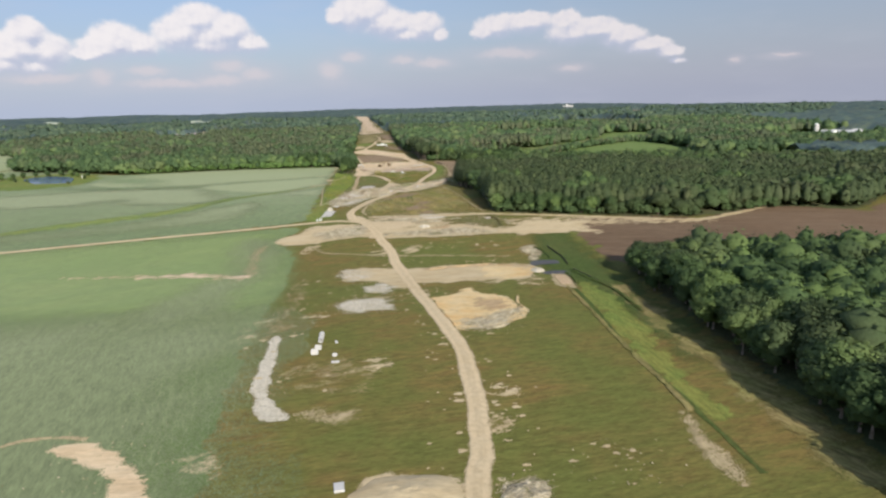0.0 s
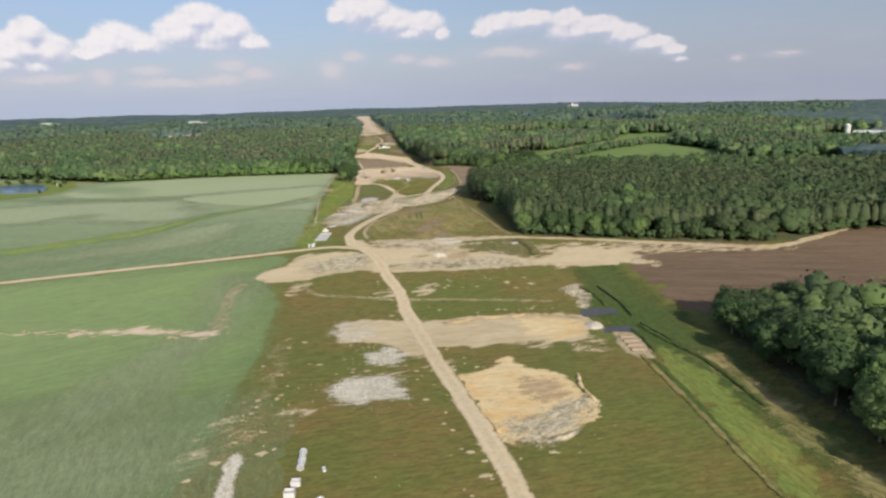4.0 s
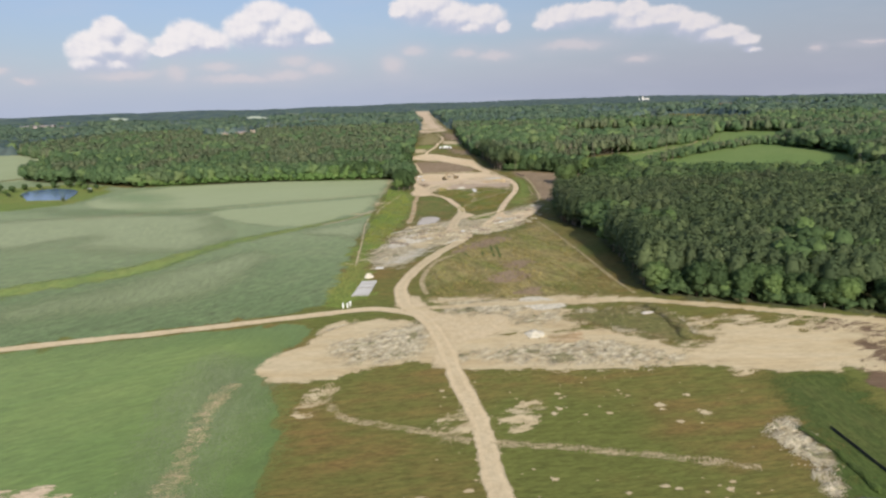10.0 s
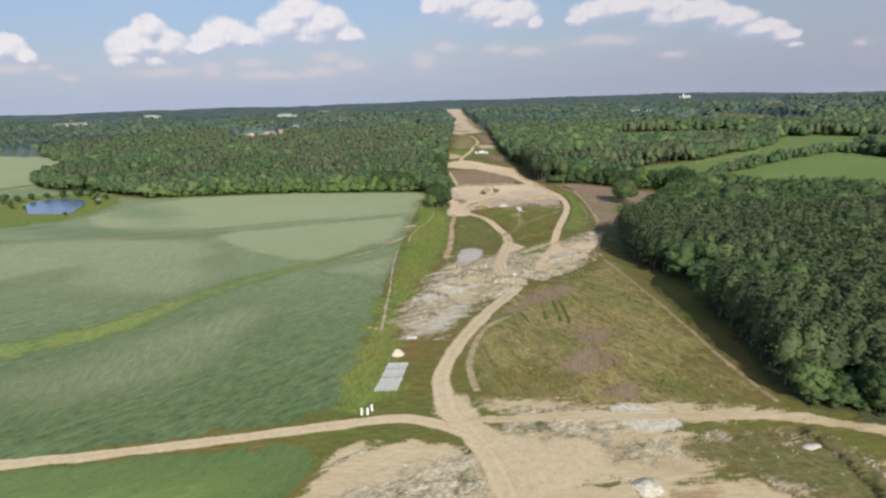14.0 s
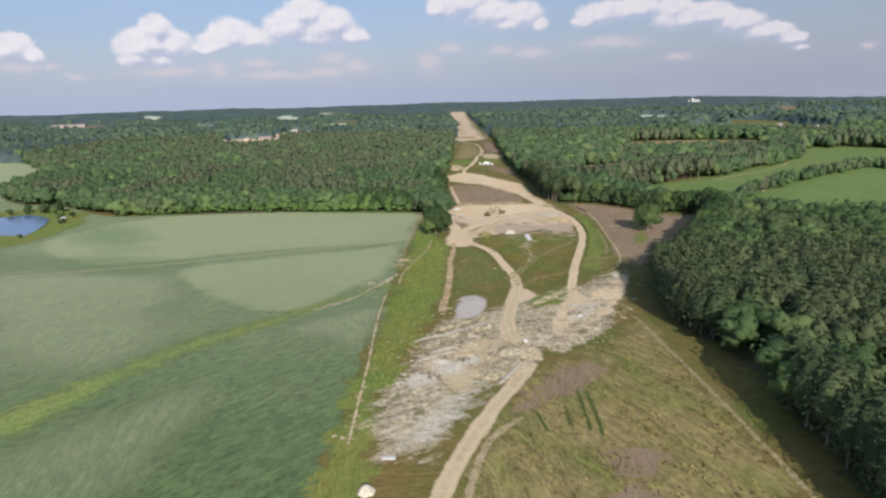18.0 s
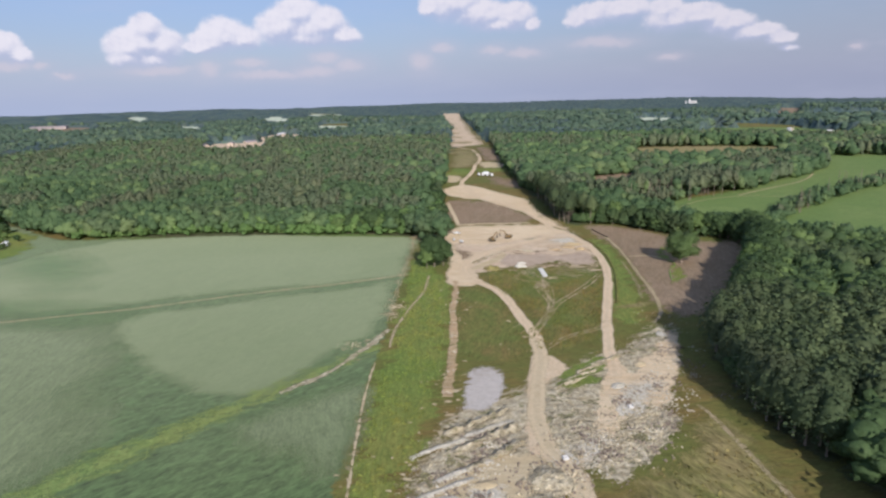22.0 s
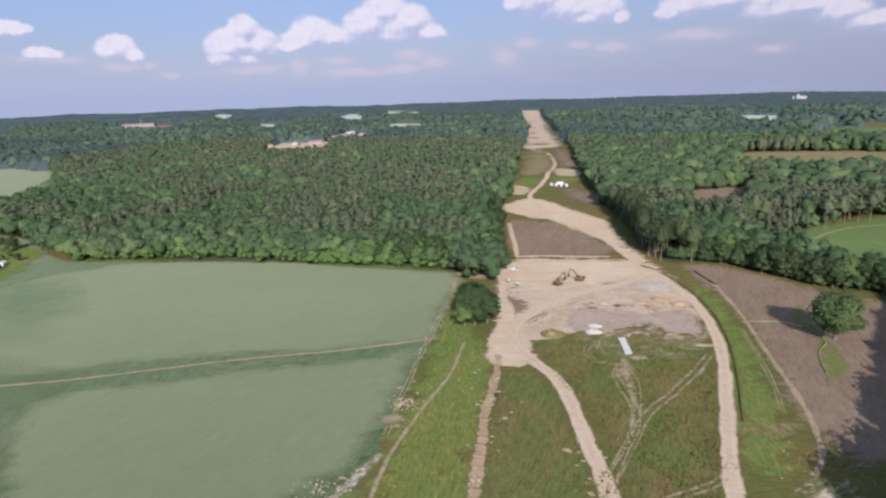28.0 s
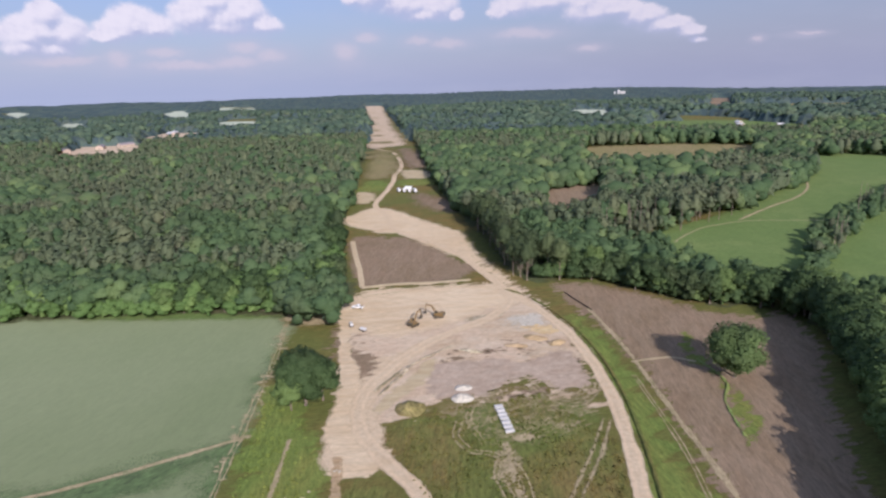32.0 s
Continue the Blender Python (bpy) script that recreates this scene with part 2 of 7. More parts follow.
def foliage(name, dark, light, yellow, warm=0.25):
    """Leaves: colour from the tree's own tint, from clump to clump and by noise; some light passes through."""
    m = bpy.data.materials.new(name)
    m.use_nodes = True
    n = Nodes(m.node_tree)
    geo = n.add("ShaderNodeNewGeometry")
    t = n.add("ShaderNodeAttribute", attribute_name="tint").outputs["Fac"]
    own = n.add("ShaderNodeObjectInfo").outputs["Random"]
    t = n.math("FRACT", n.math("ADD", t, own))
    island = geo.outputs["Random Per Island"]
    col = n.mix(n.math("MULTIPLY_ADD", t, 0.65, n.math("MULTIPLY", island, 0.35)), dark, light)
    col = n.mix(n.math("MULTIPLY", n.ramp(t, 0.76, 0.95), 0.85), col, yellow)
    brown = n.ramp(n.noise(geo.outputs["Position"], 0.022, 3.0, 0.6), 0.48, 0.66)
    col = n.mix(n.math("MULTIPLY", brown, warm), col, (0.160, 0.140, 0.090))
    fine = n.noise(geo.outputs["Position"], 1.3, 4.0, 0.75)
    s = n.vec("SCALE", col)
    m.node_tree.links.new(n.math("MULTIPLY_ADD", fine, 1.3, 0.35), s.inputs[3])
    d = n.add("ShaderNodeBsdfPrincipled")
    m.node_tree.links.new(s.outputs[0], d.inputs["Base Color"])
    d.inputs["Roughness"].default_value = 0.75
    d.inputs["Specular IOR Level"].default_value = 0.2
    k = m.node_tree.nodes.new("ShaderNodeBump")
    k.inputs["Strength"].default_value, k.inputs["Distance"].default_value = 0.45, 0.6
    m.node_tree.links.new(n.noise(geo.outputs["Position"], 1.2, 4.0, 0.75), k.inputs["Height"])
    m.node_tree.links.new(k.outputs[0], d.inputs["Normal"])
    tr = n.add("ShaderNodeBsdfTranslucent", s.outputs[0])
    x = n.add("ShaderNodeMixShader", 0.36, d.outputs[0], tr.outputs[0])
    o = n.add("ShaderNodeOutputMaterial")
    m.node_tree.links.new(x.outputs[0], o.inputs[0])
    return m


def plain(name, colour, rough=0.6, metal=0.0, wear=0.25, scale=2.0):
    """Painted, moulded or cast things: one colour with blotches and light wear."""
    m = bpy.data.materials.new(name)
    m.use_nodes = True
    n = Nodes(m.node_tree)
    pos = n.add("ShaderNodeTexCoord").outputs["Object"]
    a = n.noise(pos, scale, 5.0, 0.65)
    s = n.vec("SCALE", (*colour,))
    m.node_tree.links.new(n.math("MULTIPLY_ADD", n.math("SUBTRACT", a, 0.5), wear * 3, 1.0), s.inputs[3])
    p = n.add("ShaderNodeBsdfPrincipled")
    m.node_tree.links.new(s.outputs[0], p.inputs["Base Color"])
    p.inputs["Roughness"].default_value, p.inputs["Metallic"].default_value = rough, metal
    o = n.add("ShaderNodeOutputMaterial")
    m.node_tree.links.new(p.outputs[0], o.inputs[0])
    return m


M_GRASS = surface("rough_grass", [(0.124, 0.134, 0.034), (0.186, 0.126, 0.043), (0.116, 0.126, 0.032)], 0.020, 0.16, 2.2, grit=0.9,
                  stretch=(-12, 0.35, 1.4), patchy=-0.01, patch_colour=(0.34, 0.28, 0.16), patch_scale=0.12, step=0.7, fade=False)
M_GREEN = surface("green_grass", [(0.151, 0.199, 0.043), (0.199, 0.197, 0.050), (0.125, 0.175, 0.040)], 0.02, 0.2, 2.5, stretch=(80, 0.35, 1.2), fray=0.12, jag=5)
M_WHEAT = surface("pale_crop", [(0.178, 0.213, 0.101), (0.162, 0.199, 0.090), (0.195, 0.225, 0.111)], 0.012, 0.05, 1.6, bump=0.06, stretch=(15, 1.0, 0.30), step=0.4, fray=0.10, jag=2.2, grit=0.25, thin=(0.0, 1.0), sheen=0.23)
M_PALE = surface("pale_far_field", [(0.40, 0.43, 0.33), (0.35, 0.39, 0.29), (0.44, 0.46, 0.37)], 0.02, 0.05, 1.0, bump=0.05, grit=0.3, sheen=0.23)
M_PALESOFT = surface("grey_green_crop", [(0.145, 0.178, 0.084), (0.130, 0.164, 0.073), (0.157, 0.188, 0.092)], 0.012, 0.06, 1.6, bump=0.08, stretch=(-20, 1.0, 0.25), step=0.5, fray=0.022, jag=2.2, wisp=0.55, grit=0.8, streak=60, thin=(-0.2, 1.0), sheen=0.23)
M_CROP = surface("green_crop", [(0.086, 0.140, 0.039), (0.107, 0.151, 0.045), (0.073, 0.129, 0.036)], 0.014, 0.06, 1.8, bump=0.12, stretch=(15, 1.0, 0.25), jag=1.2, grit=0.6, sheen=0.23)
M_FIELD = surface("rough_green_crop", [(0.075, 0.121, 0.041), (0.092, 0.132, 0.050), (0.063, 0.110, 0.036)], 0.02, 0.08, 1.6, bump=0.15, stretch=(38, 1.0, 0.35), jag=1.4, grit=1.5, sheen=0.23)
M_LUSH = surface("lush_young_crop", [(0.116, 0.179, 0.044), (0.136, 0.189, 0.050), (0.099, 0.162, 0.041)], 0.02, 0.08, 1.8, bump=0.15, stretch=(60, 1.0, 0.25), jag=1.6, wisp=0.6, fray=0.03, grit=0.7, thin=(0.0, 1.1), sheen=0.23)
M_CROPSOFT = surface("green_crop_swathe", [(0.075, 0.138, 0.044), (0.094, 0.150, 0.053), (0.063, 0.127, 0.040)], 0.02, 0.08, 1.8, bump=0.12, stretch=(40, 1.0, 0.22), jag=2.6, wisp=0.55, fray=0.022, grit=1.4, streak=25, thin=(-0.1, 1.4), sheen=0.23)
M_WEED = surface("weedy_swale", [(0.200, 0.250, 0.070), (0.160, 0.235, 0.070), (0.245, 0.270, 0.085)], 0.05, 0.2, 2.5, jag=3.4, streak=38, thin=(0.1, 1.1))
M_SAND = surface("bare_sand", [(0.489, 0.386, 0.232), (0.432, 0.333, 0.191), (0.526, 0.442, 0.291)], 0.03, 0.16, 2.2, bump=0.15, grit=0.45, stretch=(-5, 0.28, 1.5), patchy=-0.03, patch_colour=(0.38, 0.30, 0.185), patch_scale=0.10, jag=3.2)
M_PINKSAND = surface("pinkish_sand", [(0.599, 0.461, 0.290), (0.535, 0.398, 0.242), (0.653, 0.535, 0.365)], 0.03, 0.16, 2.2, bump=0.15, grit=0.55, stretch=(-5, 0.28, 1.5), patchy=0.0, patch_colour=(0.40, 0.29, 0.20), patch_scale=0.10, jag=2.4)
M_CLAY = surface("orange_clay", [(0.58, 0.43, 0.220), (0.58, 0.38, 0.167), (0.63, 0.53, 0.326)], 0.05, 0.2, 2.0, bump=0.2, grit=0.5, stretch=(-5, 0.4, 1.3), patchy=0.0, patch_colour=(0.42, 0.29, 0.16), patch_scale=0.12)
M_PINK = surface("pinkish_subsoil", [(0.540, 0.407, 0.279), (0.464, 0.342, 0.214), (0.594, 0.492, 0.353)], 0.03, 0.16, 2.2, bump=0.2, grit=0.6, stretch=(-14, 0.6, 1.2), patchy=0.0, patch_colour=(0.33, 0.24, 0.17), patch_scale=0.09)
M_STONE = surface("crushed_stone", [(0.540, 0.490, 0.391), (0.450, 0.398, 0.297), (0.600, 0.553, 0.447)], 0.06, 0.5, 3.0, bump=0.4, fray=0.35, jag=3.4, streak=5, wisp=0.75, thin=(0.2, 1.0), patchy=0.06, patch_colour=(0.27, 0.24, 0.15), patch_scale=0.18)
M_INFIELD = surface("mown_rough_grass", [(0.129, 0.149, 0.037), (0.189, 0.144, 0.050), (0.109, 0.133, 0.033)], 0.035, 0.18, 2.2, grit=1.1, stretch=(4, 1.6, 0.35), fray=0.12, jag=4, thin=(0.0, 1.0))
M_DITCH = surface("dark_ditch_grass", [(0.068, 0.098, 0.023), (0.090, 0.103, 0.030), (0.056, 0.083, 0.021)], 0.03, 0.2, 2.5, stretch=(80, 0.5, 1.2), fray=0.12, jag=4, thin=(0.0, 1.0))
M_RUBBLE = surface("rubbly_soil", [(0.40, 0.335, 0.215), (0.31, 0.250, 0.145), (0.52, 0.455, 0.325)], 0.07, 0.45, 1.2, bump=0.8, grit=1.5, stretch=(-35, 0.85, 1.15), patchy=0.15, patch_colour=(0.19, 0.175, 0.085), patch_scale=0.13, fray=0.30, jag=4.5, streak=45, wisp=0.72, thin=(0.2, 1.0), step=0.8)
M_TRACK = surface("haul_road", [(0.509, 0.404, 0.255), (0.470, 0.369, 0.226), (0.538, 0.442, 0.291)], 0.03, 0.3, 2.5, bump=0.08, grit=0.4, across=True, fray=0.5, jag=1.3, wisp=0.7, thin=(0.2, 0.9))
M_TRACKPINK = surface("pinkish_haul_road", [(0.56, 0.430, 0.277), (0.52, 0.392, 0.246), (0.60, 0.485, 0.330)], 0.03, 0.3, 2.5, bump=0.08, grit=0.45, across=True, fray=0.5, jag=1.3, wisp=0.7, thin=(0.2, 0.9))
M_FAINT = surface("faint_track", [(0.38, 0.30, 0.175), (0.33, 0.27, 0.147), (0.45, 0.365, 0.221)], 0.05, 0.5, 2.5, bump=0.2, grit=0.8, fray=0.4, jag=2.8, wisp=0.72, thin=(0.15, 1.1))
M_BROWN = surface("tilled_field", [(0.148, 0.097, 0.059), (0.117, 0.077, 0.046), (0.176, 0.125, 0.081)], 0.011, 0.12, 1.8, grit=0.7, stretch=(8, 0.16, 1.6), fray=0.1)
M_MAUVE = surface("dry_stubble", [(0.248, 0.176, 0.112), (0.214, 0.152, 0.090), (0.277, 0.209, 0.137)], 0.03, 0.16, 2.0, grit=0.7, stretch=(95, 0.3, 1.5), patchy=-0.02, patch_colour=(0.17, 0.17, 0.07), patch_scale=0.05)
M_BRUSH = surface("tall_dry_grass", [(0.238, 0.197, 0.073), (0.158, 0.160, 0.047), (0.256, 0.197, 0.093)], 0.045, 0.10, 1.1, bump=0.5, grit=1.4, stretch=(-30, 1.4, 0.40), fray=0.12, thin=(0.1, 1.0))
M_MEADOW = surface("meadow", [(0.131, 0.192, 0.055), (0.157, 0.209, 0.065), (0.113, 0.172, 0.050)], 0.012, 0.08, 1.5, grit=0.5, jag=2, thin=(0.0, 1.0))
M_FLOOR = surface("forest_floor", [(0.090, 0.105, 0.045), (0.105, 0.095, 0.050), (0.075, 0.095, 0.038)], 0.03, 0.3, 2.0)
M_WET = surface("wet_silt", [(0.075, 0.075, 0.078), (0.095, 0.092, 0.088), (0.060, 0.060, 0.066)], 0.2, 0.8, 4.0, bump=0.1, rough=0.45, jag=1.5)
M_GRASS_BAND = surface("brown_grass_band", [(0.240, 0.200, 0.085), (0.280, 0.215, 0.110), (0.190, 0.190, 0.070)], 0.02, 0.2, 2.0)
M_MAUVEPAD = surface("mauve_subsoil", [(0.42, 0.318, 0.228), (0.36, 0.270, 0.188), (0.46, 0.370, 0.275)], 0.04, 0.2, 2.0, bump=0.2, grit=0.6, stretch=(-14, 0.7, 1.2), patchy=0.0, patch_colour=(0.28, 0.20, 0.14), patch_scale=0.11)
M_SILT = surface("dried_silt", [(0.46, 0.410, 0.355), (0.40, 0.350, 0.295), (0.50, 0.455, 0.405)], 0.06, 0.3, 2.5, bump=0.1, grit=0.35, fray=0.35, jag=3.0, thin=(0.2, 1.0))
M_OLIVE = surface("olive_weeds", [(0.150, 0.138, 0.050), (0.205, 0.158, 0.072), (0.120, 0.124, 0.042)], 0.05, 0.25, 2.0, bump=0.4, grit=1.2, stretch=(20, 0.6, 1.3), fray=0.25, jag=4, thin=(0.1, 1.0))
M_RUST_SOLID = surface("silt_brown", [(0.36, 0.25, 0.15), (0.32, 0.23, 0.13), (0.42, 0.31, 0.20)], 0.1, 0.6, 3.0, bump=0.3, fade=False)
M_RUST = surface("red_clay_scar", [(0.40, 0.27, 0.147), (0.34, 0.25, 0.129), (0.47, 0.36, 0.221)], 0.08, 0.3, 2.0, bump=0.3, stretch=(0, 0.25, 1.5), jag=6)
M_LEAF = foliage("hardwood_leaves", (0.050, 0.086, 0.032), (0.108, 0.168, 0.062), (0.165, 0.240, 0.075), 0.2)
M_OAK = foliage("light_hardwood_leaves", (0.068, 0.120, 0.052), (0.142, 0.214, 0.088), (0.175, 0.245, 0.092), 0.2)
M_SHRUB = foliage("bright_shrub_leaves", (0.110, 0.190, 0.056), (0.160, 0.255, 0.076), (0.195, 0.285, 0.088), 0.1)
M_NEEDLE = foliage("pine_needles", (0.064, 0.094, 0.042), (0.104, 0.138, 0.060), (0.140, 0.178, 0.075), 0.20)
# bluish green: the haze of distance is put into this leaf colour
M_HAZELEAF = foliage("far_pine_and_oak", (0.072, 0.114, 0.118), (0.122, 0.176, 0.166), (0.150, 0.205, 0.155), 0.2)
# between near green and far blue: a lighter share of haze, painted in
M_MIDHAZE = foliage("distant_mixed_leaves", (0.068, 0.112, 0.076), (0.126, 0.184, 0.118), (0.155, 0.215, 0.120), 0.2)
M_PINETOP = foliage("tall_pine_needles", (0.104, 0.140, 0.076), (0.162, 0.194, 0.102), (0.176, 0.200, 0.104), 0.30)
M_BARK = surface("bark", [(0.26, 0.20, 0.155), (0.20, 0.155, 0.12), (0.31, 0.255, 0.20)], 0.5, 2.0, 8.0, bump=0.6, fade=False)

# ---- the lie of the land ----
_py = np.arange(-4000, 6000, 5.0)
_pz = np.interp(_py, [-4000, 120, 200, 270, 370, 450, 540, 690, 800, 900, 1100, 1600, 6000], [2, 2, 2, -1, 4.5, 4.5, 0, -4, -4, -1, 2, 6, 6])
_k = np.exp(-0.5 * (np.arange(-20, 21) * 5 / 32.0) ** 2)
_pz = np.convolve(np.pad(_pz, 20, mode="edge"), _k / _k.sum(), "valid")


def smooth(v, lo, hi):
    f = np.clip((v - lo) / (hi - lo), 0, 1)
    return f * f * (3 - 2 * f)


def land(x, y):
    """Height of the ground, for numbers or arrays."""
    x, y = np.asarray(x, float), np.asarray(y, float)
    z = np.interp(y, _py, _pz)
    r = np.hypot(x, y - 250)
    out = smooth(r, 1100, 2200)
    z = z + out * 4 * (np.sin(x / 310 + 1.3) * np.sin(y / 270) + 0.6 * np.sin(x / 143 + y / 190))
    bearing = np.degrees(np.arctan2(x, y - 250))
    return z + smooth(r, 2600, 4700) * (10 - 42 * smooth(bearing, 4, 38) + 20 * smooth(-bearing, 12, 42))


def inside(x, y, outline):
    """Which of the points lie in the outline."""
    x, y = np.asarray(x), np.asarray(y)
    hit = np.zeros(np.broadcast(x, y).shape, bool)
    px, py = outline[-1]
    for qx, qy in outline:
        if qy != py:
            hit ^= ((qy > y) != (py > y)) & (x < (px - qx) * (y - qy) / (py - qy) + qx)
        px, py = qx, qy
    return hit


def mesh_from(name, verts, faces, material=None, smooth_faces=False, normals=None, **values):
    """A mesh from arrays: faces all with the same number of corners; values become point attributes."""
    verts, faces = np.asarray(verts, np.float32), np.asarray(faces, np.int32)
    me = bpy.data.meshes.new(name)
    me.vertices.add(len(verts))
    me.vertices.foreach_set("co", verts.ravel())
    k = faces.shape[1]
    me.loops.add(faces.size)
    me.loops.foreach_set("vertex_index", faces.ravel())
    me.polygons.add(len(faces))
    me.polygons.foreach_set("loop_start", np.arange(0, faces.size, k, dtype=np.int32))
    for key, data in values.items():
        me.attributes.new(key, "FLOAT", "POINT").data.foreach_set("value", np.asarray(data, np.float32))
    if material:
        me.materials.append(material)
    if smooth_faces:
        me.polygons.foreach_set("use_smooth", np.ones(len(faces), bool))
    if normals is not None:
        me.attributes.new("custom_normal", "FLOAT_VECTOR", "POINT").data.foreach_set("vector", np.asarray(normals, np.float32).ravel())
    me.update(calc_edges=True)
    return me


def grid_faces(nx, ny):
    i = np.arange(nx * ny).reshape(ny, nx)
    return np.stack([i[:-1, :-1], i[:-1, 1:], i[1:, 1:], i[1:, :-1]], -1).reshape(-1, 4)


def rounded(points, spacing, closed=True):
    """A smooth line through the points, with a point every so many metres."""
    p = np.array(points, float)
    n = len(p)
    out = []
    for i in range(n if closed else n - 1):
        if closed:
            a, b, c, d = p[i - 1], p[i], p[(i + 1) % n], p[(i + 2) % n]
        else:
            a, b, c, d = p[max(i - 1, 0)], p[i], p[i + 1], p[min(i + 2, n - 1)]
        steps = max(2, int(np.hypot(*(c - b)) / spacing))
        t = np.arange(steps)[:, None] / steps
        out.append(0.5 * (2 * b + (c - a) * t + (2 * a - 5 * b + 4 * c - d) * t ** 2 + (3 * b - a - 3 * c + d) * t ** 3))
    if not closed:
        out.append(p[-1:])
    return np.concatenate(out)


def ragged(line, amount, seed, size=6.0):
    """The line with an uneven edge."""
    out = []
    for x, y in line:
        v = Vector((x / size, y / size, seed * 7.3))
        w = Vector((x / size * 3.7, y / size * 3.7, seed * 3.1 + 40))
        dx, dy = noise.noise(v) + 0.45 * noise.noise(w), noise.noise(v + Vector((31, 17, 5))) + 0.45 * noise.noise(w + Vector((9, 3, 1)))
        out.append((x + dx * amount * 1.4, y + dy * amount * 1.4))
    return np.array(out)


_patch_count = [0]


def patch(name, outline, material, lift, label, category, edge=1.5, spacing=1.5, inner=4.0, straight=False, fade=7.0, dense=2.2):
    """A piece of ground with its own cover, draped over the land; it thins out over the width fade round its edge."""
    _patch_count[0] += 1
    lift = lift if inner > 9 else lift * 0.36
    seed = _patch_count[0]
    rng = np.random.default_rng(seed)
    if straight:
        outline = [q for a, b in zip(outline, outline[1:] + outline[:1]) for q in (a, (a[0] * .95 + b[0] * .05, a[1] * .95 + b[1] * .05), (a[0] * .05 + b[0] * .95, a[1] * .05 + b[1] * .95))]
    line = rounded(outline, spacing)
    way = np.roll(line, -1, 0) - np.roll(line, 1, 0)
    way /= np.maximum(np.hypot(*way.T), 1e-6)[:, None]
    turn = np.sign(np.sum(line[:, 0] * np.roll(line[:, 1], -1) - np.roll(line[:, 0], -1) * line[:, 1]))
    line = line + np.stack([way[:, 1], -way[:, 0]], 1) * turn * fade * 0.45
    line = ragged(line, edge * 1.4, seed)
    (x0, y0), (x1, y1) = line.min(0), line.max(0)
    gx, gy = np.meshgrid(np.arange(x0, x1, inner), np.arange(y0, y1, inner))
    gx, gy = gx.ravel() + rng.uniform(-0.6, 0.6, gx.size), gy.ravel() + rng.uniform(-0.6, 0.6, gy.size)
    keep = inside(gx, gy, line)
    pts = [Vector(p) for p in line] + [Vector(p) for p in zip(gx[keep], gy[keep])]
    n = len(line)
    vs, _, fs, *_ = delaunay_2d_cdt(pts, [(i, (i + 1) % n) for i in range(n)], [], 0, 1e-4)
    vs = np.array([tuple(v) for v in vs])
    tri = np.array([f for f in fs if len(f) == 3])
    mid = vs[tri].mean(1)
    tri = tri[inside(mid[:, 0], mid[:, 1], line)]
    far = np.min(np.hypot(vs[:, :1] - line[None, ::2, 0], vs[:, 1:] - line[None, ::2, 1]), 1)
    far[:n] = 0
    core = np.clip(far / fade, 0, dense)
    ob = new(name, mesh_from(name, np.column_stack([vs, land(vs[:, 0], vs[:, 1]) + lift]), tri, material, True, core=core))
    return tagged(ob, label, category, kind="structure")


def track(name, points, width, material, lift, label, category="dirt road", wobble=0.3, rows=13, spacing=1.6, crown=0.05, ruts=False, dense=1.0):
    """A road of earth along the points: crowned, with wheel lanes and uneven edges; ruts: two bare wheel lines alone."""
    lift = lift * 0.36 if points[0][1] < 900 else lift
    line = rounded(points, spacing, closed=False)
    way = np.gradient(line, axis=0)
    way /= np.hypot(*way.T)[:, None]
    side = np.stack([way[:, 1], -way[:, 0]], 1)
    u = np.linspace(-1, 1, rows)
    w = np.array([[1 + wobble * noise.noise(Vector((x / 9, y / 9, s * 9.7 + len(name)))) + 0.4 * wobble * noise.noise(Vector((x / 2.5, y / 2.5, s * 5 + 3))) for s in (0, 1)] for x, y in line]) * width * 0.6
    half = np.where(u[None, :] < 0, w[:, :1], w[:, 1:])
    x = line[:, :1] + side[:, :1] * u[None, :] * half
    y = line[:, 1:] + side[:, 1:] * u[None, :] * half
    z = land(x, y) + lift + crown * (1 - u[None, :] ** 2) - 0.05 * np.exp(-((np.abs(u[None, :]) - 0.42) / 0.16) ** 2)
    v = np.stack([x, y, z], -1).reshape(-1, 3)
    core = np.exp(-((np.abs(u) - 0.55) / 0.22) ** 2) * 1.0 if ruts else np.clip((1 - np.abs(u)) / 0.34, 0, 1.6) * dense
    ob = new(name, mesh_from(name, v, grid_faces(rows, len(line)), material, True, across=np.tile(u, len(line)), core=np.tile(core, len(line))))
    return tagged(ob, label, category, kind="structure")


# ---- ground: one sheet to the horizon ----
def stretched_axis(near_lo, near_hi, step, far_lo, far_hi, grow):
    mid = list(np.arange(near_lo, near_hi + step, step))
    lo, s = [near_lo], step
    while lo[-1] > far_lo:
        s *= grow
        lo.append(lo[-1] - s)
    hi, s = [mid[-1]], step
    while hi[-1] < far_hi:
        s *= grow
        hi.append(hi[-1] + s)
    return np.array(lo[:0:-1] + mid + hi[1:])


def build_ground():
    gx = stretched_axis(-420, 320, 5.0, -4700, 4700, 1.06)
    gy = stretched_axis(20, 1060, 5.0, -2500, 4950, 1.06)
    x, y = np.meshgrid(gx, gy)
    r = np.hypot(x, y - 250)
    k = np.minimum(1, 4700 / np.maximum(r, 1))
    x, y = x * k, (y - 250) * k + 250
    v = np.stack([x, y, land(x, y)], -1).reshape(-1, 3)
    ob = new("ground", mesh_from("ground", v, grid_faces(len(gx), len(gy)), M_GRASS, True))
    tagged(ob, "rough olive and brown grass on gently rolling ground", "ground", kind="structure")


build_ground()

